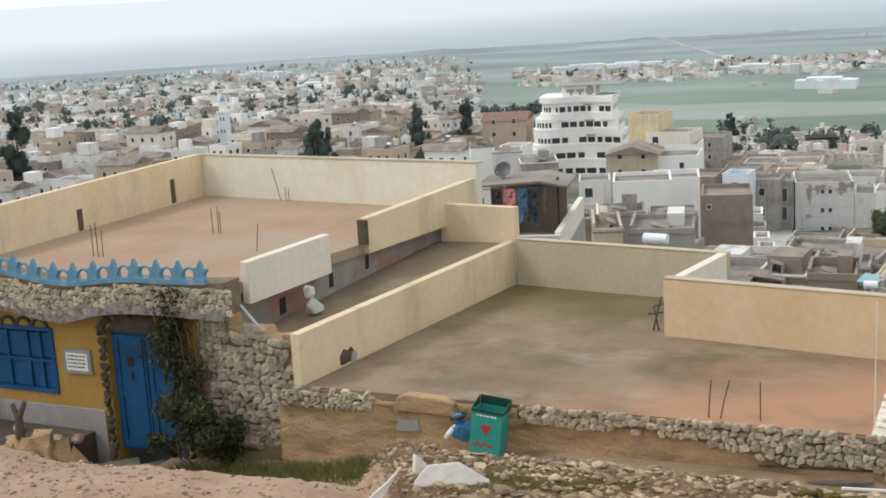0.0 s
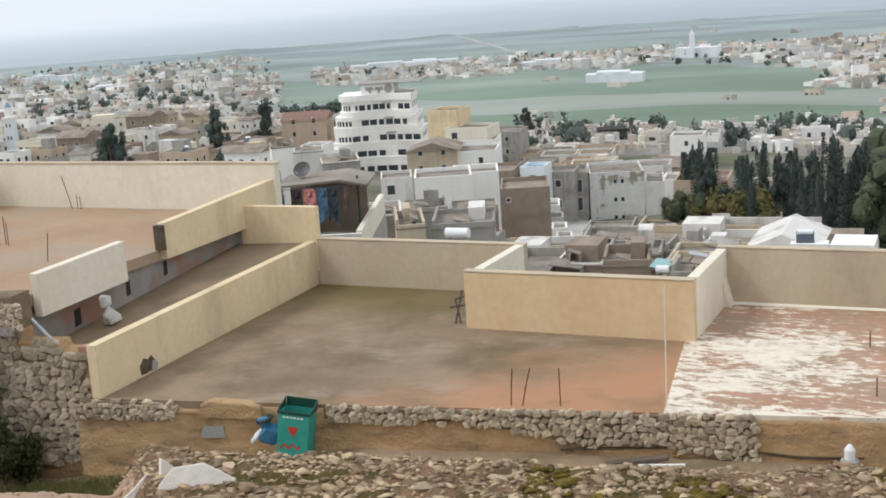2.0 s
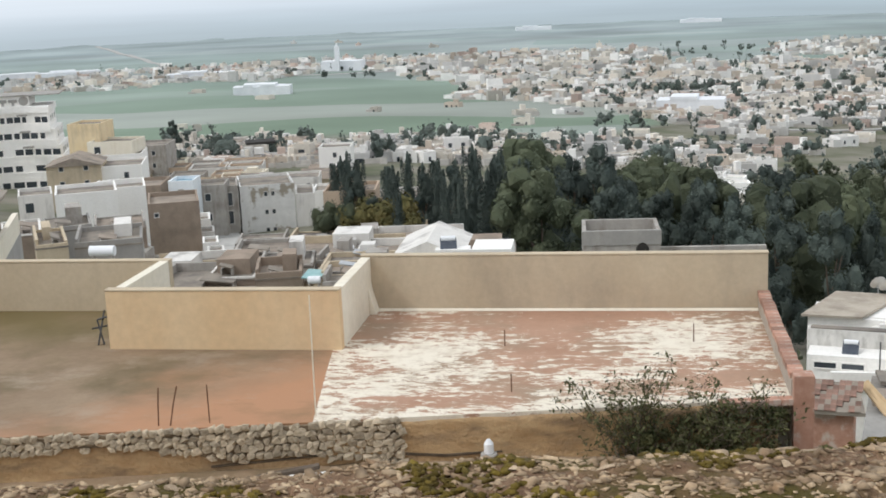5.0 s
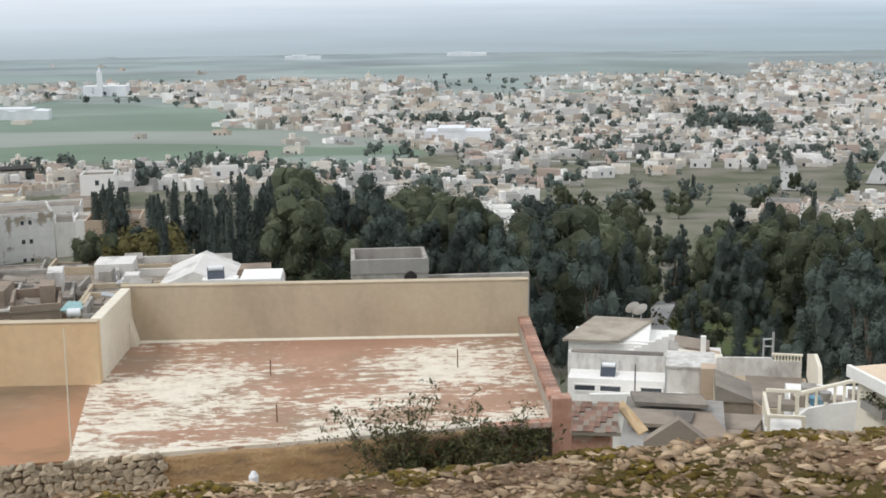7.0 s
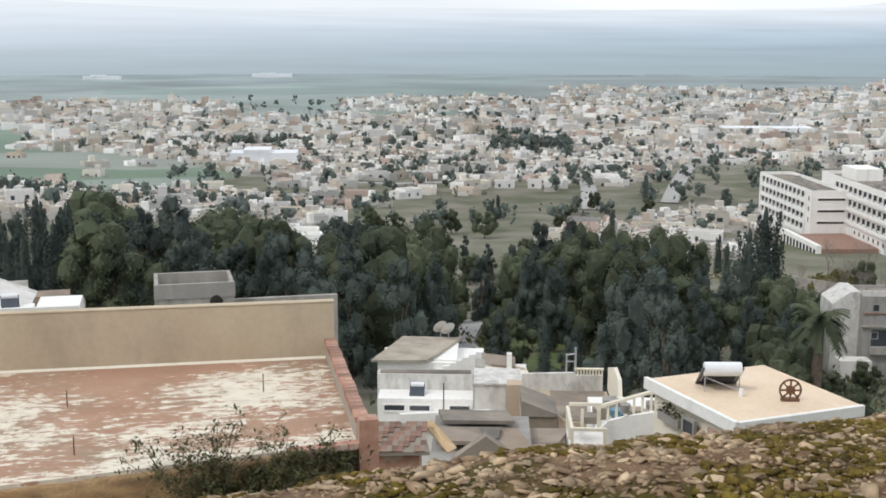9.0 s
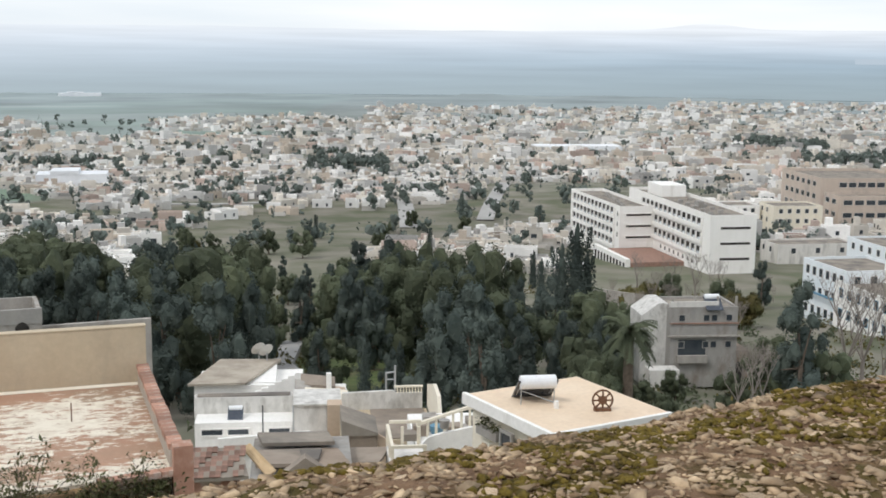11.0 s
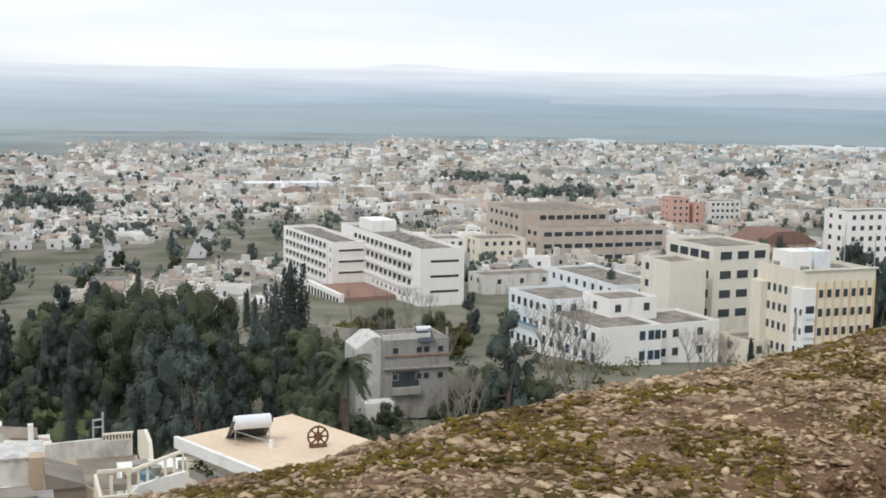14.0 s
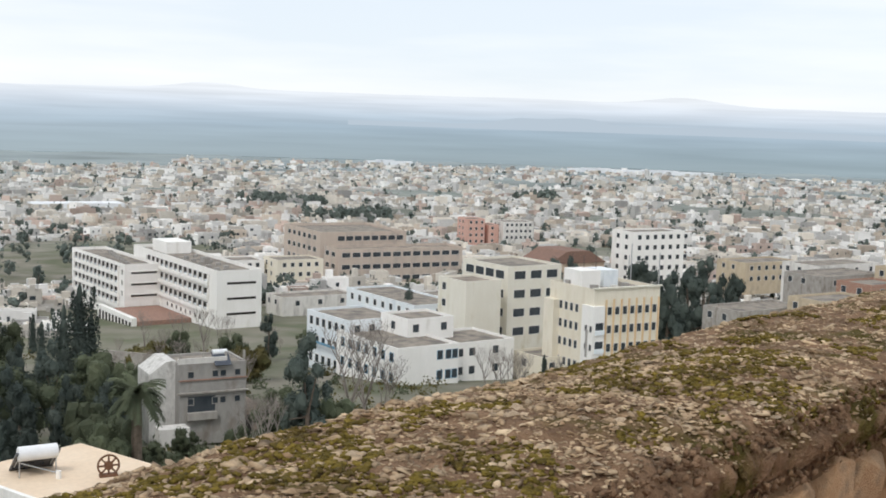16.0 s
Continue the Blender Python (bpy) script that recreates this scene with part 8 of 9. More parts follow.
    # sheds below the ledge
    th4 = thing("tiled_shed", "shed with patched red tile roof", "shed", on_slope(-2.6, 32.6, -9))
    part("wall", G().box(0, -0.4, 0, 1.2, 0.7, 3.9), M_BRICK, th4)
    tm = G().box(-0.075, -0.14, 0, 0.075, 0.14, 0.03).mesh("tile")
    tm.materials.append(M_REDTILE)
    tm2 = tm.copy()
    tm2.materials[0] = M_ROOFBROWN
    rf = part("roof", G().add([(-0.2, -0.6, 3.95), (1.5, -0.6, 4.0), (1.25, 0.8, 4.37), (-0.2, 0.8, 4.32), (-0.2, -0.6, 4.05), (1.5, -0.6, 4.1), (1.25, 0.8, 4.47), (-0.2, 0.8, 4.42)], [(3, 2, 1, 0), (4, 5, 6, 7), (0, 1, 5, 4), (1, 2, 6, 5), (2, 3, 7, 6), (3, 0, 4, 7)]), M_ROOFGREY, th4)
    for i in range(10):
        for j in range(6):
            if (i * 7 + j * 5) % 6 and (i * 3 + j * 11) % 7:
                part("tile", tm if (i + j * 2) % 3 else tm2, M_REDTILE, rf, m=pose(-0.1 + i * 0.155, -0.48 + j * 0.235, 4.10 + j * 0.062 + i * 0.004, 14.8, 0, (i * 13 + j * 7) % 7 - 3))
    t6 = thing("grey_shed", "rough grey cement shed with broken roofs", "shed", on_slope(-1.3, 34.5, -11))
    part("wall", G().box(0, 0, 0, 3.2, 6.0, 4.4), M_GREY, t6)
    for i, (u, v, w, d, z, a) in enumerate(((0.1, 2.3, 1.5, 1.6, 4.6, 2), (1.2, 3.0, 1.0, 1.2, 4.5, -2), (1.9, 1.6, 1.2, 3.0, 4.4, 4), (2.4, 4.2, 2.0, 1.8, 3.9, -5), (0.2, 4.4, 2.4, 1.3, 4.6, 3), (3.0, 2.2, 1.2, 1.6, 4.1, 5))):
        part("roof_slab", G().box(-w / 2, -d / 2, 0, w / 2, d / 2, 0.12, pose(u + w / 2, v + d / 2, z, -2, a, a * 3)), (M_ROOFBROWN, M_ROOFGREY, M_BROWNWALL)[i % 3], t6)
    part("grey_gable", G().slab([(0.9, 4.0), (2.6, 4.0), (2.6, 5.95), (1.72, 6.6), (0.8, 5.9)], -2.6, -2.2), M_ROOFBROWN, t6)
    solid("orange_sheet", G().add([(0, 0, 0), (0.22, 0, 0.12), (0.95, -0.4, -0.55), (0.7, -0.5, -0.68), (0, 0, -0.05), (0.22, 0, 0.07), (0.95, -0.4, -0.6), (0.7, -0.5, -0.73)], [(0, 1, 2, 3), (7, 6, 5, 4), (0, 4, 5, 1), (1, 5, 6, 2), (2, 6, 7, 3), (3, 7, 4, 0)]), M_ORANGE, "faded orange roof sheet on grey shed", "roof sheet", m=on_slope(-1.35, 33.6, -4.62))


white_cluster()


# ---- houses of the old town ----
HERO = [(-98, 188, 16), (-43, 88, 7), (-29, 77, 6), (-40, 136, 9), (-32, 96, 6), (-11, 76, 7), (0, 63, 6), (16, 32, 6), (15, 41, 5), (11, 58, 8), (16, 52, 6), (-17, 30, 6), (-108, 229, 6), (6, 32, 4), (10, 35, 4), (-10, 118, 12)]


def hero_free(x, y, d):
    return all((x - a) ** 2 + (y - b) ** 2 > (r + d) ** 2 for a, b, r in HERO)


def minaret():
    x, y = polar(MINARET[0], 330)
    th = thing("minaret", "white square minaret with pale green top", "minaret", pose(x, y, -30, 0, 0, 20))
    top = 6.5 - 330 * math.tan(radians(MINARET[1])) + 30
    part("shaft", G().box(-1.2, -1.2, 0, 1.2, 1.2, top - 4.2), M_BLUEWHITE, th)
    part("gallery", G().box(-1.4, -1.4, top - 4.197, 1.4, 1.4, top - 3.6), M_WHITE, th)
    part("lantern", G().box(-0.8, -0.8, top - 3.597, 0.8, 0.8, top - 1.2), M_WHITE, th)
    part("cap", G().tube((0, 0, top - 1.197), (0, 0, top), 0.85, 0.15, 12), M_STARBLUE, th)
    for z in (top - 6.2, top - 9.4):
        windows(th, "front", 0, 0, [-0.45, 0.45], [z], 0.35, 0.9, off=(0, -1.2))


MINARET = (-44.9, 3.5)
minaret()
building("cream_house", "plain cream house behind the stepped tower", "house", -110.4, 225.4, 4, 6.5, 8, -30, -17.2, M_CREAM, M_ROOFGREY, front=(), group="cream houses", floors=1)
building("cream_house", "low cream house behind the stepped tower", "house", -105.0, 222, 4, 9, 8, -30, -20.4, M_CREAM_PALE, M_ROOFGREY, front=(2,), group="cream houses", floors=1)


def sight_cap(az, r):
    """Degrees below the eye's level that roofs keep under, so that the larger houses behind stay in view."""
    if -33 < az < -24 and r < 205:
        return 8.6
    if -28 < az < -21.5 and r < 95:
        return 10.2
    if -19.5 < az < -14 and r < 140:
        return 11.4
    if -24 < az < -19 and r < 80:
        return 11.0
    return 4.6


def old_town():
    rnd = random.Random(2024)
    walls = [M_WHITE_DIRTY, M_WHITE, M_WHITE_DIRTY, M_GREY, M_CREAM_GREY, M_BROWNWALL, M_CREAM_PALE, M_TAN]
    roofs = [M_ROOFGREY, M_ROOFBROWN, M_ROOFGREY, M_CONCRETE]
    spots = []
    count = 0
    for i in range(4000):
        if count >= 170:
            break
        az = rnd.uniform(-60, -32.5)
        r = 215 + 260 * rnd.random()
        x, y = polar(az, r)
        s = rnd.uniform(5.0, 9.0)
        if not hero_free(x, y, s * 0.6) or any((x - a) ** 2 + (y - b) ** 2 < (0.62 * (s + q)) ** 2 for a, b, q in spots):
            continue
        zb = ground_z(x, y)
        cap = 6.5 - r * math.tan(radians(sight_cap(az, r))) - zb
        if cap < 1.6:
            continue
        spots.append((x, y, s))
        count += 1
        w, d = s * rnd.uniform(0.8, 1.3), s * rnd.uniform(0.8, 1.2)
        h = rnd.choice([3.2, 3.4, 3.8, 5.4, 6.2]) if r > 75 else rnd.choice([2.4, 2.8, 3.2])
        h = min(h, cap)
        rz = 12 * noise.noise(Vector((x * 0.02, y * 0.02, 0))) + rnd.choice([0, 0, 8, -8]) + 4
        wall = rnd.choice(walls)
        th = thing("town_house", {"white_render": "whitewashed", "dirty_white_render": "stained whitewashed", "grey_render": "grey cement", "weathered_cream_render": "weathered cream", "brown_block_wall": "bare brown block", "pale_cream_render": "pale cream", "tan_render": "tan rendered"}[wall.name] + " flat-roofed house on the old town slope", "house", pose(x, y, zb - 2, 0, 0, rz), "old town houses")
        pit = rnd.random() < 0.4
        roof = rnd.choice(roofs)
        if pit:
            th["label"] = th["label"].replace("flat-roofed", "gable-roofed")
            part("wall", G().box(0, 0, 0, w, d, h + 2), wall, th)
            pitched(th, 0, 0, h + 2.004, w, d, rnd.uniform(0.8, 1.5), rnd.choice([M_ROOFGREY, M_ROOFBROWN, M_ROOFBROWN]), rnd.choice("xy"))
        else:
            block(th, 0, 0, 0, w, d, h + 2, wall, roof, rnd.choice([0.3, 0.5, 0.8]))
            if rnd.random() < 0.4:
                part("roof_room", G().box(w * 0.1, d * 0.5, h + 1.6, w * 0.5, d * 0.9, h + 2 + rnd.uniform(1.2, 2.4)), rnd.choice(walls), th)
        n = rnd.choice([1, 2, 2, 3])
        zs = ([h + 2 - 2.3] if h > 2 else []) + ([h + 2 - 5.2] if h > 5 else [])
        windows(th, "front", w, d, seq(0.5, w - 0.5, n), zs, 0.8, 1.0)
        if az < -25:
            windows(th, "right", w, d, seq(0.5, d - 0.5, 2), zs, 0.8, 1.0)
        if not pit and rnd.random() < 0.30:
            q = rnd.uniform(0, 1)
            p = pose(x, y, zb - 2, 0, 0, rz) @ Vector((w * rnd.uniform(0.4, 0.7), d * 0.35, h + 2 - 0.28))
            solar(p.x, p.y, p.z, rnd.uniform(-40, 20), rnd.uniform(0.75, 1.0))
        elif not pit and rnd.random() < 0.25:
            p = pose(x, y, zb - 2, 0, 0, rz) @ Vector((w * 0.6, d * 0.5, h + 1.75))
            dish(p.x, p.y, p.z, rnd.uniform(150, 220), 35, 0.45)


old_town()
def patched(th, w, d, h, wall, k, seed, x0=0.0):
    """A low house with a flat terrace roof, pale rims, a lean-to sheet and a small roof room."""
    q = random.Random(seed)
    part("wall", G().box(x0, 0, 0, x0 + w, d, h - 0.45), wall, th)
    part("roof", G().box(x0 - 0.06, -0.06, h - 0.447, x0 + w + 0.06, d + 0.06, h - 0.33), q.choice((k, M_ROOFGREY, M_ROOFBROWN)), th)
    rim = q.choice((wall, M_WHITE_DIRTY, M_CREAM_GREY, M_CONCRETE, M_CONCRETE))
    hs = [q.choice((0.12, 0.2, 0.35, 0.6)) for _ in range(4)]
    for x_0, y_0, x_1, y_1, z in ((x0, 0.0, x0 + w, 0.2, hs[0] * 0.6), (x0, d - 0.2, x0 + w, d, hs[1]), (x0, 0.203, x0 + 0.2, d - 0.203, hs[2]), (x0 + w - 0.2, 0.203, x0 + w, d - 0.203, hs[3])):
        part("rim", G().box(x_0, y_0, h - 0.327, x_1, y_1, h - 0.327 + z), rim, th)
    a = x0 + q.uniform(0.25, 0.6) * w
    c, e = q.uniform(0.25, 0.36) * w, q.uniform(0.3, 0.5) * d
    if q.random() < 0.55:
        part("roof_room", G().box(a, d * 0.45, h - 0.327, a + c, d * 0.45 + e, h + q.uniform(0.5, 1.3)), q.choice((wall, M_CONCRETE, M_WHITE_DIRTY, M_BROWNWALL)), th)
    a = x0 + q.uniform(0.22, 0.5) * w
    z = h + q.uniform(0.1, 0.5)
    part("lean_to_sheet", G().slab([(a, z), (a + c, z - 0.25), (a + c, z - 0.17), (a, z + 0.08)], d * 0.12, d * 0.42), q.choice((k, M_ROOFGREY, M_STEEL, M_ROOFBROWN)), th)
    for u in (a + 0.06, a + c - 0.12):
        part("lean_to_wall", G().box(u, d * 0.13, h - 0.327, u + 0.1, d * 0.40, z - 0.26), M_CONCRETE, th)


def hill_house(az, down, w, r, kind, placed=False):
    """A house of the slope by bearing, roof height as degrees below the eye, width and distance."""
    if az <= -33.2:
        far = next((q for q in range(150, 900, 5) if ground_z(*polar(az, q)) + 4.6 > 6.5 - q * math.tan(radians(down))), 700)
        w, r = min(15.0, 0.62 * w * far / r), far
    if az > -33.2 and r < 215 and not placed:
        w, r = w * stretch(r) / r, stretch(r)
    x, y = polar(az, r)
    zt = 6.5 - r * math.tan(radians(down))
    zb = min(ground_z(x, y) - 1.0, zt - 3.0)
    rz = -az * 0.55 + (int(r) * 7 % 11 - 5)
    wall, roof, lab = {"W": (M_WHITE, M_ROOFGREY, "whitewashed"), "W2": (M_WHITE_DIRTY, M_ROOFGREY, "stained white"), "G": (M_CONCRETE, M_ROOFGREY, "grey cement"), "B": (M_BROWNWALL, M_ROOFBROWN, "bare brown"), "R": (M_TAN, M_REDTILE, "tan"), "P": (M_CREAM_GREY, M_ROOFBROWN, "grey"), "L": (M_CREAM_GREY, M_ROOFGREY, "long low cream"), "U": (M_BLUEWHITE, M_STARBLUE, "pale blue"), "T": (M_TAN, M_ROOFBROWN, "tan"), "C": (M_CREAM_PALE, M_ROOFGREY, "pale cream"), "D": (M_GREY, M_ROOFGREY, "dark walled")}[kind]
    th = thing("hill_house", lab + " house on the slope with " + ("a pitched roof" if kind in "PR" else "a flat roof"), "house", pose(x, y, zb, 0, 0, rz), "houses of the slope")
    h, d = zt - zb, w * (0.7 if kind in ("L", "C") else 1.0) + 1.0
    if kind in "PR":
        part("wall", G().box(-w / 2, 0, 0, w / 2, d, h - 0.16 * w), wall, th)
        pitched(th, -w / 2, 0, h - 0.16 * w + 0.004, w, d, 0.16 * w, roof, "xy"[int(r) % 2])
    elif r < 150:
        patched(th, w, d, h, wall, roof, int(r * 7 + w * 10), -w / 2)
    else:
        block(th, -w / 2, 0, 0, w, d, h, wall, roof, 0.5 if r > 100 else 0.22)
        if int(r) % 3 == 0 and kind in ("W", "C", "T", "G"):
            part("roof_room", G().box(-w * 0.4, d * 0.45, h - 0.4, w * 0.05, d * 0.9, h + 0.25 * w ** 0.5), wall, th)
    if r >= 150:
        n = max(1, int(w / 3.6))
        windows(th, "front", w, d, seq(0.4, w - 0.4, n), [h - 2.2] + ([h - 5.0] if h > 7 else []), 0.75, 1.0, off=(-w / 2, 0))


for _h in (
        (-43.47, 4.95, 16, 244, "P"),
        (-47.2, 4.16, 7.3, 300, "U"),
        (-48.82, 3.93, 9.4, 310, "T"),
        (-38.22, 4.55, 8.1, 260, "C"),
        (-40.89, 4.63, 16, 262, "C"),
        (-45.96, 4.47, 5.9, 265, "C"),
        (-53.68, 4.91, 8.1, 210, "W"),
        (-48.53, 5.52, 4.0, 205, "W"),
        (-50.59, 4.17, 7.5, 250, "P"),
        (-52.17, 4.32, 5.5, 251, "W"),
        (-40.42, 6.09, 6.3, 170, "W2"),
        (-36.62, 5.9, 1.7, 180, "W"),
        (-36.34, 4.67, 9.7, 280, "T"),
        (-44.04, 3.57, 7.5, 350, "C"),
        (-42.86, 3.85, 7, 345, "W"),
        (-47.15, 3.67, 8.2, 340, "C"),
        (-35.54, 5.5, 5.5, 200, "W2"),
        (-53.85, 4.02, 7.2, 252, "P"),
        (-50.76, 5.04, 12, 198, "P"),
        (-51.38, 5.99, 3.6, 160, "W2"),
        (-52.47, 3.26, 6.3, 400, "P"),
        (-51.36, 3.37, 5, 395, "W"),
        (-50.7, 3.5, 5.9, 398, "R"),
        (-46.5, 5.3, 7, 200, "P"),
        (-48.9, 5.0, 6, 214, "G"),
        (-37.6, 5.6, 6, 210, "P"),
        (-38.7, 6.0, 5, 176, "G"),
        (-33.2, 5.6, 6, 230, "B"),
        (-34.4, 6.2, 4.5, 190, "G"),
        (-36.0, 6.4, 5, 172, "P"),
        (-42.0, 5.9, 5, 190, "P"),
        (-55.6, 4.6, 8, 220, "P"),
        (-55.0, 5.6, 6, 170, "G"),
        (-53.0, 5.8, 5, 164, "B"),
        (-49.5, 6.1, 5, 158, "P"),
        (-47.6, 6.3, 4.5, 160, "B"),
        (-56.5, 3.8, 8, 300, "T"),
        (-45.2, 5.2, 4, 230, "W2"),
        (-39.6, 5.4, 5, 200, "W2"),
        (-57.5, 5.0, 8, 200, "W"),
        (-18.0, 11.8, 1.9, 62, "G"),
        (-16.8, 12.2, 2.0, 58, "W"),
        (-16.1, 12.1, 2.3, 66, "R"),
        (-13.8, 11.7, 3.3, 72, "P"),
        (-19.3, 12.8, 1.9, 46, "B"),
        (-19.9, 12.3, 1.9, 54, "G"),
        (-17.0, 12.9, 1.7, 44, "B"),
        (-14.9, 12.8, 1.4, 50, "G"),
        (-21.2, 12.4, 1.4, 60, "B"),
        (-13.3, 12.0, 1.8, 62, "W"),
        (-13.7, 12.4, 1.3, 52, "G"),
        (-10.0, 11.7, 3.6, 84, "W2"),
        (-11.5, 12.2, 2.3, 76, "G"),
        (-11.3, 10.2, 7.5, 112, "L"),
        (-14.3, 9.2, 5.0, 150, "W"),
        (-31.6, 6.6, 3.5, 170, "W"),
        (-23.4, 8.4, 4.6, 110, "B"),
        (-21.3, 8.3, 2.3, 112, "U"),
        (-20.1, 8.6, 3.5, 125, "G"),
        (-14.1, 7.2, 6.9, 260, "W"),
        (-26.0, 6.9, 9.0, 215, "P"),
        (-24.3, 7.4, 8.1, 175, "W"),
        (-24.0, 6.9, 8.9, 240, "W"),
        (-22.9, 6.6, 10.3, 280, "G"),
        (-31.9, 5.1, 9.9, 270, "R"),
):
    hill_house(*_h)

for _a0, _a1, _el, _r0, _k in ((-33.5, -32.4, 6.5, 150, M_WHITE), (-32.5, -31.1, 6.8, 146, M_WHITE_DIRTY), (-29.4, -27.6, 10.0, 58, M_BROWNWALL), (-27.5, -25.4, 9.95, 64, M_GREY), (-25.3, -23.0, 10.15, 68, M_BROWNWALL), (-27.9, -26.5, 10.6, 50, M_CREAM_GREY), (-26.2, -23.2, 10.75, 52, M_GREY), (-31.2, -29.4, 7.4, 120, M_GREY)):
    _r = stretch(_r0)
    _p, _s = Vector(polar(_a0, _r)), Vector(polar(_a1, _r))
    _zt = 6.5 - _r * math.tan(radians(_el))
    _zb = min(ground_z(_p.x, _p.y) - 1.5, _zt - 3)
    _h = thing("slope_house", "weathered low house with patched flat roof", "house", pose(_p.x, _p.y, _zb, 0, 0, math.degrees(math.atan2(_s.y - _p.y, _s.x - _p.x)) + _r % 7 - 3), "low slope houses")
    patched(_h, (_s - _p).length, 6.5, _zt - _zb, _k, M_ROOFBROWN, _r0)

# close rows of low roofs between the tower and the wood
_q = random.Random(404)
for _row in range(9):
    _az = -24.5 + _q.uniform(0, 1)
    while _az < -13.3:
        _dn = 6.75 + 0.23 * _row + _q.uniform(-0.08, 0.08)
        _r = next((r for r in range(100, 360, 4) if ground_z(*polar(_az, r)) + 2.9 > 6.5 - r * math.tan(radians(_dn))), 360)
        _w = _q.uniform(0.9, 2.2)
        if not (_az < -22.3 and _row > 4) and _q.random() < 0.85:
            hill_house(_az, _dn, _r * radians(_w), _r, _q.choice(("P", "B", "G", "P", "W2", "L", "T", "P", "G", "C")))
        _az += _w * _q.uniform(0.95, 1.25)

for _row, (_dn, _a0, _a1) in enumerate(((9.25, -15.0, -12.6), (9.7, -15.0, -11.6), (10.3, -15.0, -10.6), (10.9, -14.9, -10.4), (11.45, -19.2, -10.2), (11.9, -19.4, -10.0), (12.4, -19.6, -10.0))):
    _az = _a0 + _q.uniform(0, 0.5)
    while _az < _a1:
        _r = next((r for r in range(84, 200, 2) if ground_z(*polar(_az, r)) + 2.8 > 6.5 - r * math.tan(radians(_dn))), 150)
        _w = _q.uniform(1.5, 3.0)
        if _q.random() < 0.9:
            hill_house(_az + _w / 2, _dn + _q.uniform(-0.1, 0.1), _r * radians(_w), max(_r, 215.1) if _r > 215 else _r, _q.choice(("B", "G", "G", "W2", "T", "D", "D", "G")), True)
        _az += _w * _q.uniform(0.9, 1.1)

# roofs and water heaters seen over the parapet
for _x, _y, _w, _d, _z, _k in ((-9.2, 34.5, 2.2, 1.6, -2.0, M_ROOFBROWN), (-7.0, 35.0, 1.6, 1.4, -2.1, M_ROOFGREY), (-9.9, 37, 2.4, 1.6, -2.35, M_CONCRETE), (-7.2, 37.3, 2.0, 1.5, -2.55, M_WHITE_DIRTY), (-30, 58, 5.5, 5, -7.4, M_ROOFGREY), (-24, 55, 4.0, 4, -6.2, M_ROOFBROWN), (-15.2, 46, 2.6, 2.4, -3.6, M_ROOFGREY), (-12.2, 46.5, 2.2, 2.2, -3.9, M_WHITE_DIRTY), (-13.6, 53, 3, 2.6, -4.9, M_ROOFBROWN), (-11.5, 42, 5, 4, -3.7, M_ROOFGREY), (-6.0, 43, 4, 3.5, -3.9, M_ROOFBROWN), (-9.8, 49, 5, 4, -4.8, M_ROOFGREY), (-4.6, 49.5, 4, 4, -5.0, M_CONCRETE), (-15, 50, 5, 4, -4.4, M_BROWNWALL), (-18, 42, 5, 4, -3.0, M_ROOFGREY), (-22, 46, 5, 5, -3.2, M_ROOFBROWN), (-20, 56, 5, 5, -5.0, M_ROOFGREY), (-13, 58, 4.6, 4, -6.0, M_ROOFBROWN), (-7.5, 58, 4, 4, -6.3, M_WHITE_DIRTY)):
    _r, _b = math.hypot(_x, _y), math.degrees(math.atan2(_x, _y))
    if _b > -11.2:
        continue
    _z = min(_z, 6.5 - _r * math.tan(radians(11.0 + max(0.0, 75 - _r) * 0.055 + (0.6 if _b < -18 else 0.0))))
    _f = stretch(_r) / _r
    _x, _y, _w, _d, _z = _x * _f, _y * _f, _w * _f, _d * _f, 6.5 + (_z - 6.5) * _f
    _h = thing("low_roof_house", "low house with patched grey flat roof", "house", pose(_x, _y, _z - 6, 0, 0, 6), "low patched roofs")
    _q = random.Random(int(_r * 10))
    patched(_h, _w, _d, 6.0, M_WHITE_DIRTY if _k == M_WHITE_DIRTY else M_CREAM_GREY, _k, int(_r * 31))


def tank(az, el, r, rz, k, length=1.5):
    """A lying white water tank on two low cradles, by bearing and degrees below the eye."""
    z = 6.5 - r * math.tan(radians(el))
    th = thing("water_tank", "white enamelled water tank lying on a roof", "water tank", pose(*polar(az, r), z, 0, 0, rz), "water tanks on the roofs")
    part("tank", G().tube((-length / 2, 0, 0), (length / 2, 0, 0), k, n=16), M_TANKWHITE, th, bevel=0.04)
    for u in (-0.36, 0.36):
        part("cradle", G().box(u * length - 0.05, -k * 0.8, -1.6 * k - 0.3, u * length + 0.05, k * 0.8, -0.7 * k), M_CONCRETE, th)


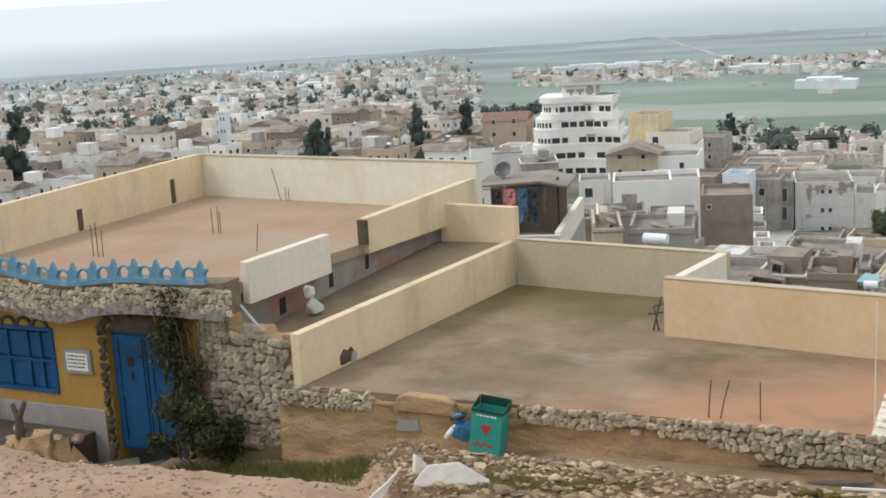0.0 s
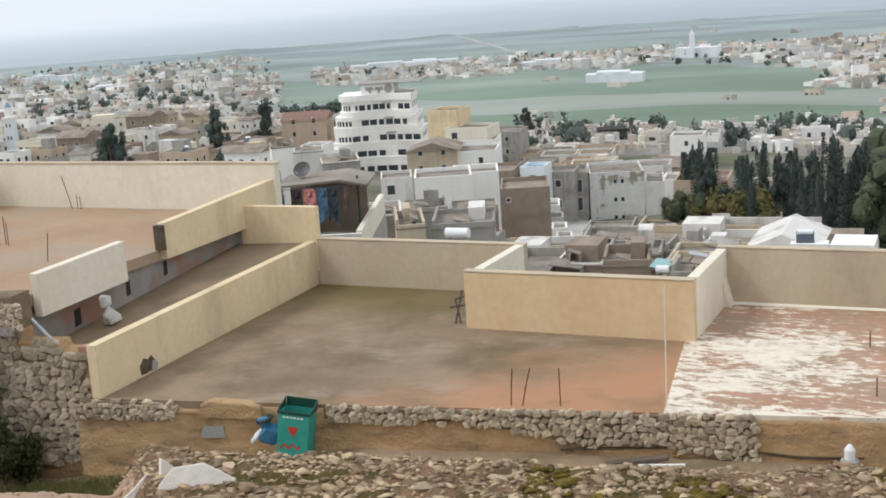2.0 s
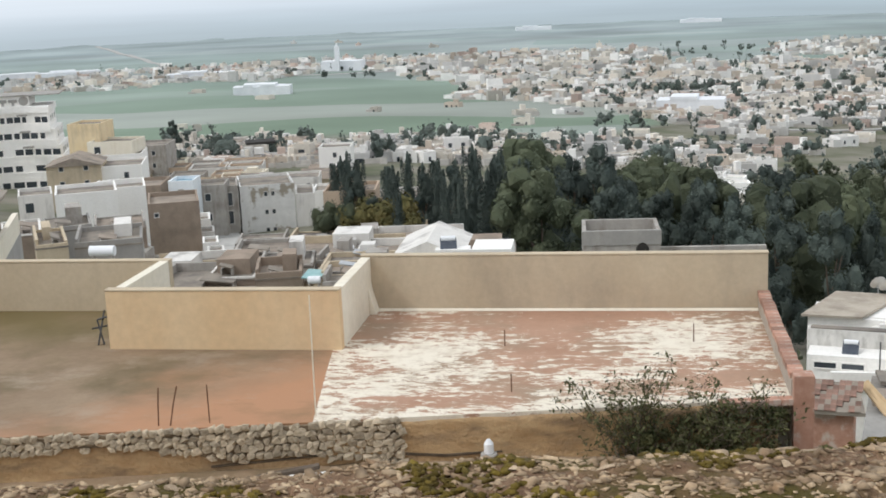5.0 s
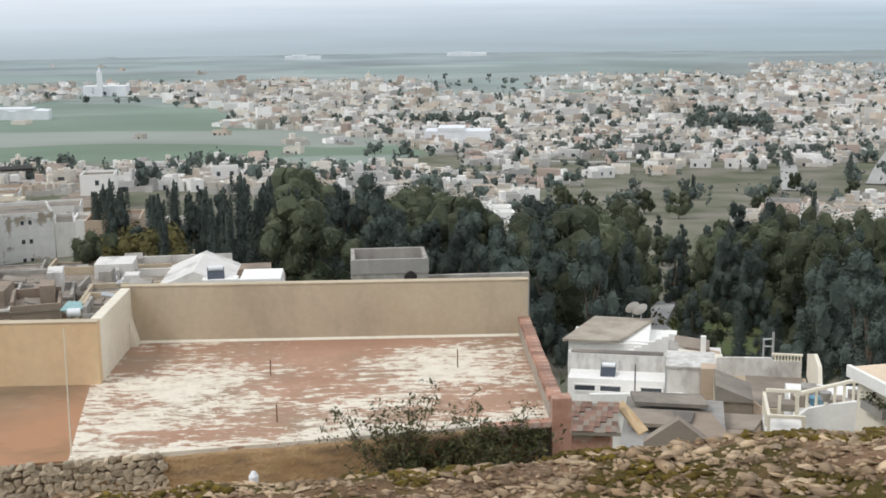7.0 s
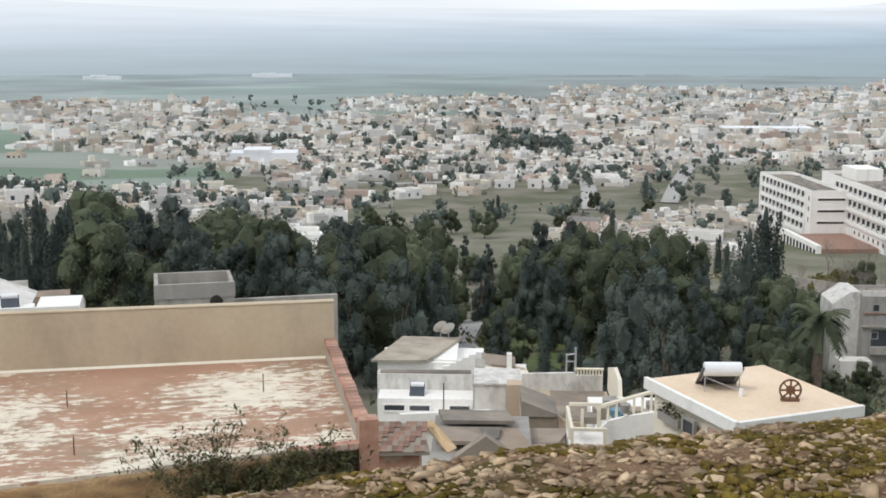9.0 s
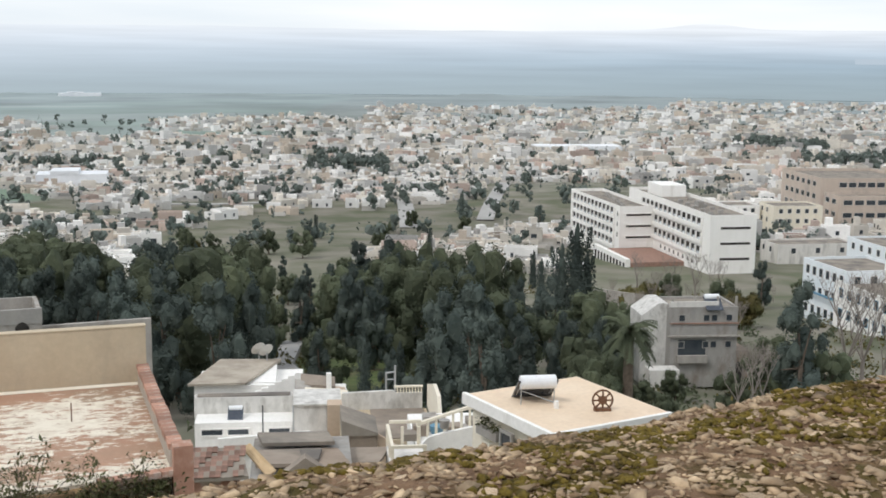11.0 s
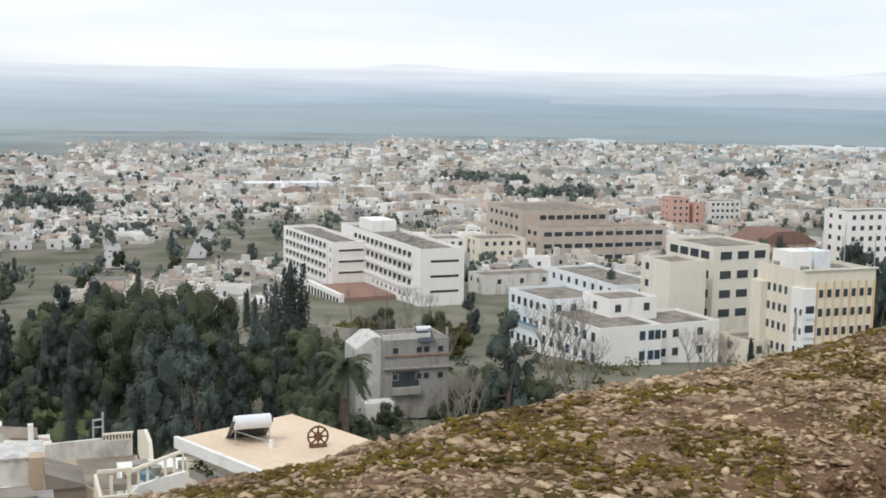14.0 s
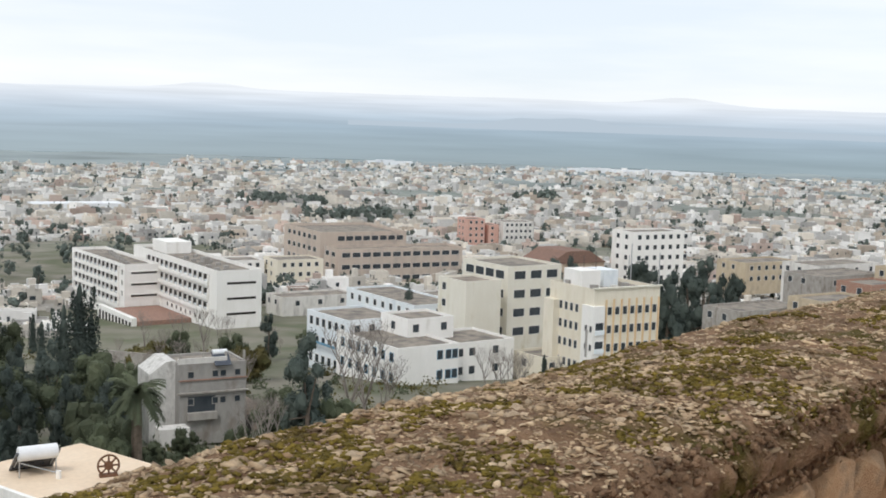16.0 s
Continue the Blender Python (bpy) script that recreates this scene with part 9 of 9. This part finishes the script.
for _t in ((-24.97, 11.2, 67, 2, 0.29, 1.4), (-23.2, 11.15, 120, 4, 0.26, 1.35), (-22.2, 9.1, 196, 0, 0.30, 2.0), (-21.75, 9.2, 197, 0, 0.30, 1.8), (-18.1, 12.1, 107, 3, 0.22, 1.1), (-19.2, 12.65, 100, 8, 0.18, 0.8), (-15.3, 13.35, 72, 6, 0.24, 0.78), (-13.65, 11.95, 92, 5, 0.2, 1.0)):
    tank(*_t)
solid("teal_sheet", G().box(-0.6, -0.9, 0, 0.6, 0.9, 0.06, pose(0, 0, 0, 4, 3, 0)), mat("pale_teal_paint", (0.25, 0.42, 0.42), (0.33, 0.50, 0.49), 2.0, 0.7, 0.1), "pale teal roof sheet on a low roof", "roof sheet", m=pose(*polar(-15.3, 74.5), 6.5 - 74.5 * math.tan(radians(13.1))))
for _o in (*SOLAR.children_recursive, SOLAR):
    bpy.data.objects.remove(_o)


# ---- far town ----
def town_at(az, r, rnd):
    """Chance that a house stands there."""
    if az < -33:
        return 1.0 if 400 < r < 900 else (0.0 if r < 400 else 0.6 if r < 1300 else 0.3 if r < 1900 else 0.0)
    if az < -22:
        return 0.9 if 270 < r < 360 else (0.6 if 1000 < r < 1350 and az > -31 else 0.0)
    if az < -8:
        return 0.9 if 300 < r < 390 else (0.85 if 900 + 12 * abs(az + 8) < r < 1350 else 0.003)
    if az < 6:
        return 0.9 if 540 + az * -20 < r < 1350 else (0.5 if 300 < r < 400 else 0.03 if 260 < r < 540 else 0.0)
    if az < 16:
        return 0.95 if 490 < r < 1400 else (0.07 if 330 < r < 490 else 0.0)
    if az < 30:
        return 0.95 if 350 < r < 1750 else (0.7 if 285 < r < 350 else 0.0)
    return 0.95 if 300 < r < 2100 else 0.0


FAR_HERO = [(160, 275, 42), (135, 160, 30), (165, 200, 28), (175, 165, 20), (155, 135, 22), (270, 335, 40), (420, 425, 26), (268, 205, 24), (215, 325, 22), (190, 240, 30), (215, 125, 40), (61, 105, 10), (375, 800, 45)]


def far_town():
    rnd = random.Random(99)
    pal = [("white", (0.70, 0.685, 0.655), (0.80, 0.785, 0.755)), ("cream", (0.58, 0.535, 0.465), (0.67, 0.625, 0.555)), ("grey", (0.42, 0.41, 0.39), (0.50, 0.485, 0.46)), ("sand", (0.48, 0.41, 0.335), (0.55, 0.475, 0.395)), ("rose", (0.50, 0.395, 0.335), (0.57, 0.46, 0.40))]
    wg = [G() for _ in pal]
    rg, og, yg = G(), G(), G()

    def shell(g, x0, y0, x1, y1, z0, z1, m, rim=0.55, t=0.3):
        """Walls with a rim round a sunk roof; the roof goes to its own mesh."""
        vs = []
        for e, z in ((0, z0), (0, z1), (t, z1), (t, z1 - rim)):
            vs += [(x0 + e, y0 + e, z), (x1 - e, y0 + e, z), (x1 - e, y1 - e, z), (x0 + e, y1 - e, z)]
        g.add(vs, [(k + i, k + (i + 1) % 4, k + 4 + (i + 1) % 4, k + 4 + i) for k in (0, 4, 8) for i in range(4)], m)
        rg.add([(x, y, z + 0.01) for x, y, z in vs[12:]], [(0, 1, 2, 3)], m)

    for i in range(62000):
        az = rnd.uniform(-62, 80)
        r = 160 * (2100 / 160) ** rnd.random()
        if rnd.random() > town_at(az, r, rnd):
            continue
        x, y = polar(az, r)
        if any((x - a) ** 2 + (y - b) ** 2 < q * q for a, b, q in FAR_HERO) or (r < 330 and not hero_free(x, y, 7)) or (az < -2 and r < 285):
            continue
        if noise.noise(Vector((x * 0.006, y * 0.006, 3.0))) > 0.25 or (r < 480 and rnd.random() < 0.25):
            continue
        # streets stay open
        if abs((x * 0.97 + y * 0.24) % 62 - 31) > 28 and r < 1200:
            continue
        zb = ground_z(x, y)
        w, d = rnd.uniform(4.0, 10.5), rnd.uniform(3.5, 7.0)
        h = rnd.choices((2.4, 2.9, 3.4, 5.6, 6.2, 8.6), (34, 32, 16, 10, 6, 1))[0] + rnd.uniform(-0.25, 0.25)
        if az < -2 and r < 420:
            w, d, h = w * 0.8, d * 0.8, rnd.choice([2.6, 3.0, 3.4, 5.6])
        if az < 26 and r < 700:
            w, d, h = w * 0.85, d * 0.85, min(h, rnd.choice((2.4, 2.7, 3.0, 3.2, 5.4)))
        m = pose(x, y, zb, 0, 0, -14 + 24 * noise.noise(Vector((x * 0.004, y * 0.004, 9))) + rnd.choice([0, 0, 0, 15, 40]))
        k = rnd.choices(range(5), (38, 30, 12, 12, 8))[0]
        shell(wg[k], -w / 2, -d / 2, w / 2, d / 2, -1.5, h, m)
        if rnd.random() < 0.4:
            a, b = rnd.uniform(0.3, 0.6) * w, rnd.uniform(0.4, 0.8) * d
            q = rnd.choice((-1, 1))
            shell(wg[k], q * w / 2 - (a if q < 0 else 0), -d / 2 - b * 0.4, q * w / 2 + (a if q > 0 else 0), b * 0.5, -1.5, max(2.5, h - rnd.choice((0.6, 3.0, 3.2))), m)
        if rnd.random() < 0.3:
            a, b = rnd.uniform(-0.4, 0.1) * w, rnd.uniform(-0.2, 0.1) * d
            wg[k].box(a, b, h - 0.5, a + w * 0.28, b + d * 0.35, h + rnd.uniform(1.2, 2.4), m)
        if rnd.random() < 0.6 and r < 1300:
            yl, yd = w * rnd.uniform(0.6, 1.1), rnd.uniform(3, 7)
            yg.box(-yl / 2, -d / 2 - yd, -1.5, yl / 2, -d / 2 - yd + 0.25, rnd.uniform(1.2, 2.0), m)
        if r < 620:
            fl = 3 if h > 9 else 2 if h > 5.5 else 1
            for f in range(fl):
                z = h - 2.5 - 3.1 * f
                n = max(1, int(w / rnd.uniform(2.4, 4.0)))
                for j in range(n):
                    if rnd.random() < 0.8:
                        c, ww = -w / 2 + w * (j + 0.5) / n, rnd.choice((0.35, 0.45, 0.5, 0.8))
                        og.add([(c - ww, -d / 2 - 0.05, z), (c + ww, -d / 2 - 0.05, z), (c + ww, -d / 2 - 0.05, z + 1.15), (c - ww, -d / 2 - 0.05, z + 1.15)], [(0, 1, 2, 3)], m)
                for j in range(2):
                    if rnd.random() < 0.6:
                        c = -d / 2 + d * (j + 0.5) / 2
                        og.add([(-w / 2 - 0.05, c + 0.45, z), (-w / 2 - 0.05, c - 0.45, z), (-w / 2 - 0.05, c - 0.45, z + 1.15), (-w / 2 - 0.05, c + 0.45, z + 1.15)], [(0, 1, 2, 3)], m)
    for (nm, a, b), g in zip(pal, wg):
        solid("far_houses", g, mat("far_" + nm + "_walls", a, b, 0.12, 0.9, 0.0, vary="island"), nm + " flat-roofed houses of the lower town", "houses", kind="stuff")
    solid("far_roofs", rg, mat("far_roofs", (0.36, 0.34, 0.31), (0.56, 0.535, 0.495), 0.05, 0.95, 0.0, vary="island"), "pale grey flat roofs of the lower town", "roofs", kind="stuff")
    solid("far_yard_walls", yg, mat("far_yard_walls", (0.46, 0.43, 0.39), (0.58, 0.55, 0.51), 0.1, 0.95, 0.0, vary="island"), "pale yard walls of the lower town", "walls", kind="stuff")
    solid("far_windows", og, M_GLASS, "dark windows of the lower town", "windows", kind="stuff")


far_town()


def far_trees():
    rnd = random.Random(17)
    g = G()
    shapes = [hull(40 + i, 12, 1, 1, 1, 0.1) for i in range(6)]

    def clump(x, y, h, w, z=None):
        z = ground_z(x, y) if z is None else z
        near = x * x + y * y < 1000 ** 2
        for k in range(7):
            a, q = rnd.uniform(0, 6.28), rnd.uniform(0, 0.42) * w
            s = w * rnd.uniform(0.12, 0.24)
            cx, cy, cz = x + q * math.cos(a), y + q * math.sin(a), z + h * rnd.uniform(0.25, 0.9)
            g.add(*shapes[rnd.randrange(6)], pose(cx, cy, cz, 0, 0, rnd.uniform(0, 360)) @ Matrix.Diagonal((s, s, s * 1.2, 1)))
            if near:
                leaf_cloud(rnd, 7, lambda t: (cx + t.gauss(0, 0.75) * s, cy + t.gauss(0, 0.75) * s, cz + t.gauss(0, 0.85) * s), 0.16 * w ** 0.6, g)

    for i in range(7000):
        az, r = rnd.uniform(-62, 80), 180 * (2300 / 180) ** rnd.random()
        x, y = polar(az, r)
        if any((x - a) ** 2 + (y - b) ** 2 < (q * 0.8) ** 2 for a, b, q in FAR_HERO) or r < 300 or (14.5 < az < 26 and r < 430 and rnd.random() < 0.8):
            continue
        if town_at(az, r, rnd) < 0.3 and not (-2 < az < 17 and r < 520 and rnd.random() < 0.35):
            continue
        tall = rnd.random() < 0.35
        h = rnd.uniform(3, 8)
        clump(x, y, h * (1.35 if tall else 0.9), h * (0.4 if tall else 1.0))
    # groves and hedgerows
    for az0, az1, r0, r1, n, h in ((33, 37, 900, 1000, 70, 9), (36, 40, 760, 820, 60, 9), (46, 48, 1150, 1250, 40, 9), (-33, -27, 430, 445, 30, 6), (-35, -30, 640, 650, 40, 6), (-60, -52, 700, 760, 60, 8), (13, 17, 650, 700, 40, 8), (62, 76, 900, 960, 60, 9), (0, 6, 700, 720, 40, 7)):
        for _ in range(n):
            clump(*polar(rnd.uniform(az0, az1), rnd.uniform(r0, r1)), rnd.uniform(0.7, 1.2) * h, rnd.uniform(0.6, 1.2) * h)
    # foliage colour lightened and blued, so that haze is in the paint
    solid("far_trees", g, mat("far_foliage", (0.095, 0.118, 0.105), (0.125, 0.145, 0.125), 0.1, 0.95, 0.0, vary="island"), "dark trees and hedges of the plain", "trees", kind="stuff")


far_trees()


def roads():
    k = mat("pale_road", (0.36, 0.35, 0.33), (0.42, 0.41, 0.39), 0.2, 0.95, 0.0)

    def strip(pts, w):
        g = G()
        fine = []
        for (a0, r0), (a1, r1) in zip(pts[:-1], pts[1:]):
            n = max(2, int(math.hypot(*(Vector(polar(a0, r0)) - Vector(polar(a1, r1)))) / 12))
            fine += [polar(a0 + (a1 - a0) * i / n, r0 + (r1 - r0) * i / n) for i in range(n)]
        fine.append(polar(*pts[-1]))
        for i, (x, y) in enumerate(fine):
            a, b = Vector(fine[max(0, i - 1)]), Vector(fine[min(len(fine) - 1, i + 1)])
            t = (b - a).normalized()
            nx, ny = -t.y * w / 2, t.x * w / 2
            z = max(ground_z(x + nx, y + ny), ground_z(x - nx, y - ny), ground_z(x, y)) + 0.4
            g.v += [(x + nx, y + ny, z), (x - nx, y - ny, z), (x + nx, y + ny, z - 1.2), (x - nx, y - ny, z - 1.2)]
        for i in range(len(fine) - 1):
            a = i * 4
            g.f += [(a, a + 1, a + 5, a + 4), (a + 2, a, a + 4, a + 6), (a + 1, a + 3, a + 7, a + 5)]
        solid("road", g, k, "pale road crossing the plain", "road", "roads of the plain", kind="structure")

    strip([(17.3, 620), (17.8, 470), (18.0, 395)], 6)
    strip([(22.8, 640), (22.1, 520), (21.6, 420)], 6)
    strip([(-26, 1200), (-18, 1080), (-10, 1040), (-4, 980)], 7)
    strip([(-24.5, 2300), (-23.5, 1900), (-22, 1500), (-21, 1300)], 8)
    strip([(4, 465), (9, 470), (12.5, 485), (15.5, 505)], 3.5)
    strip([(12.6, 92), (12.2, 104), (12.8, 116), (12.0, 130), (12.6, 160)], 2.6)
    strip([(46, 1900), (52, 1780), (60, 1760)], 9)


roads()


def far_sheds():
    k = mat("far_shed_white", (0.72, 0.74, 0.76), (0.80, 0.81, 0.82), 0.05, 0.8, 0.0)
    rnd = random.Random(6)
    for az, r, w in ((-27.5, 1290, 90), (-25.8, 1300, 60), (-20.0, 1120, 60), (-17.4, 820, 34), (-16.8, 815, 24), (-43, 1500, 60), (-13.4, 1160, 26), (50, 2050, 120), (53, 2080, 150), (40, 2120, 80), (2.6, 560, 30), (-4.6, 2100, 60), (3, 2200, 70), (-40.5, 900, 30)):
        x, y = polar(az, r)
        solid("far_shed", G().box(-w / 2, -8, -2, w / 2, 8, 6).box(-w * 0.3, -8.2, 6, w * 0.1, 8, 7.5), k, "long white shed on the plain", "shed", "sheds of the plain", m=pose(x, y, ground_z(x, y), 0, 0, -az + rnd.uniform(-8, 8)))
    x, y = polar(-13.75, 1130)
    th = thing("far_mosque", "white mosque with slim minaret in far town", "mosque", pose(x, y, ground_z(x, y)))
    part("minaret", G().box(-2, -2, 0, 2, 2, 22).tube((0, 0, 22), (0, 0, 26), 1.6, 0.2, 8), k, th)
    part("hall", G().box(-16, 2.1, -1, 22, 20, 9), k, th)


far_sheds()
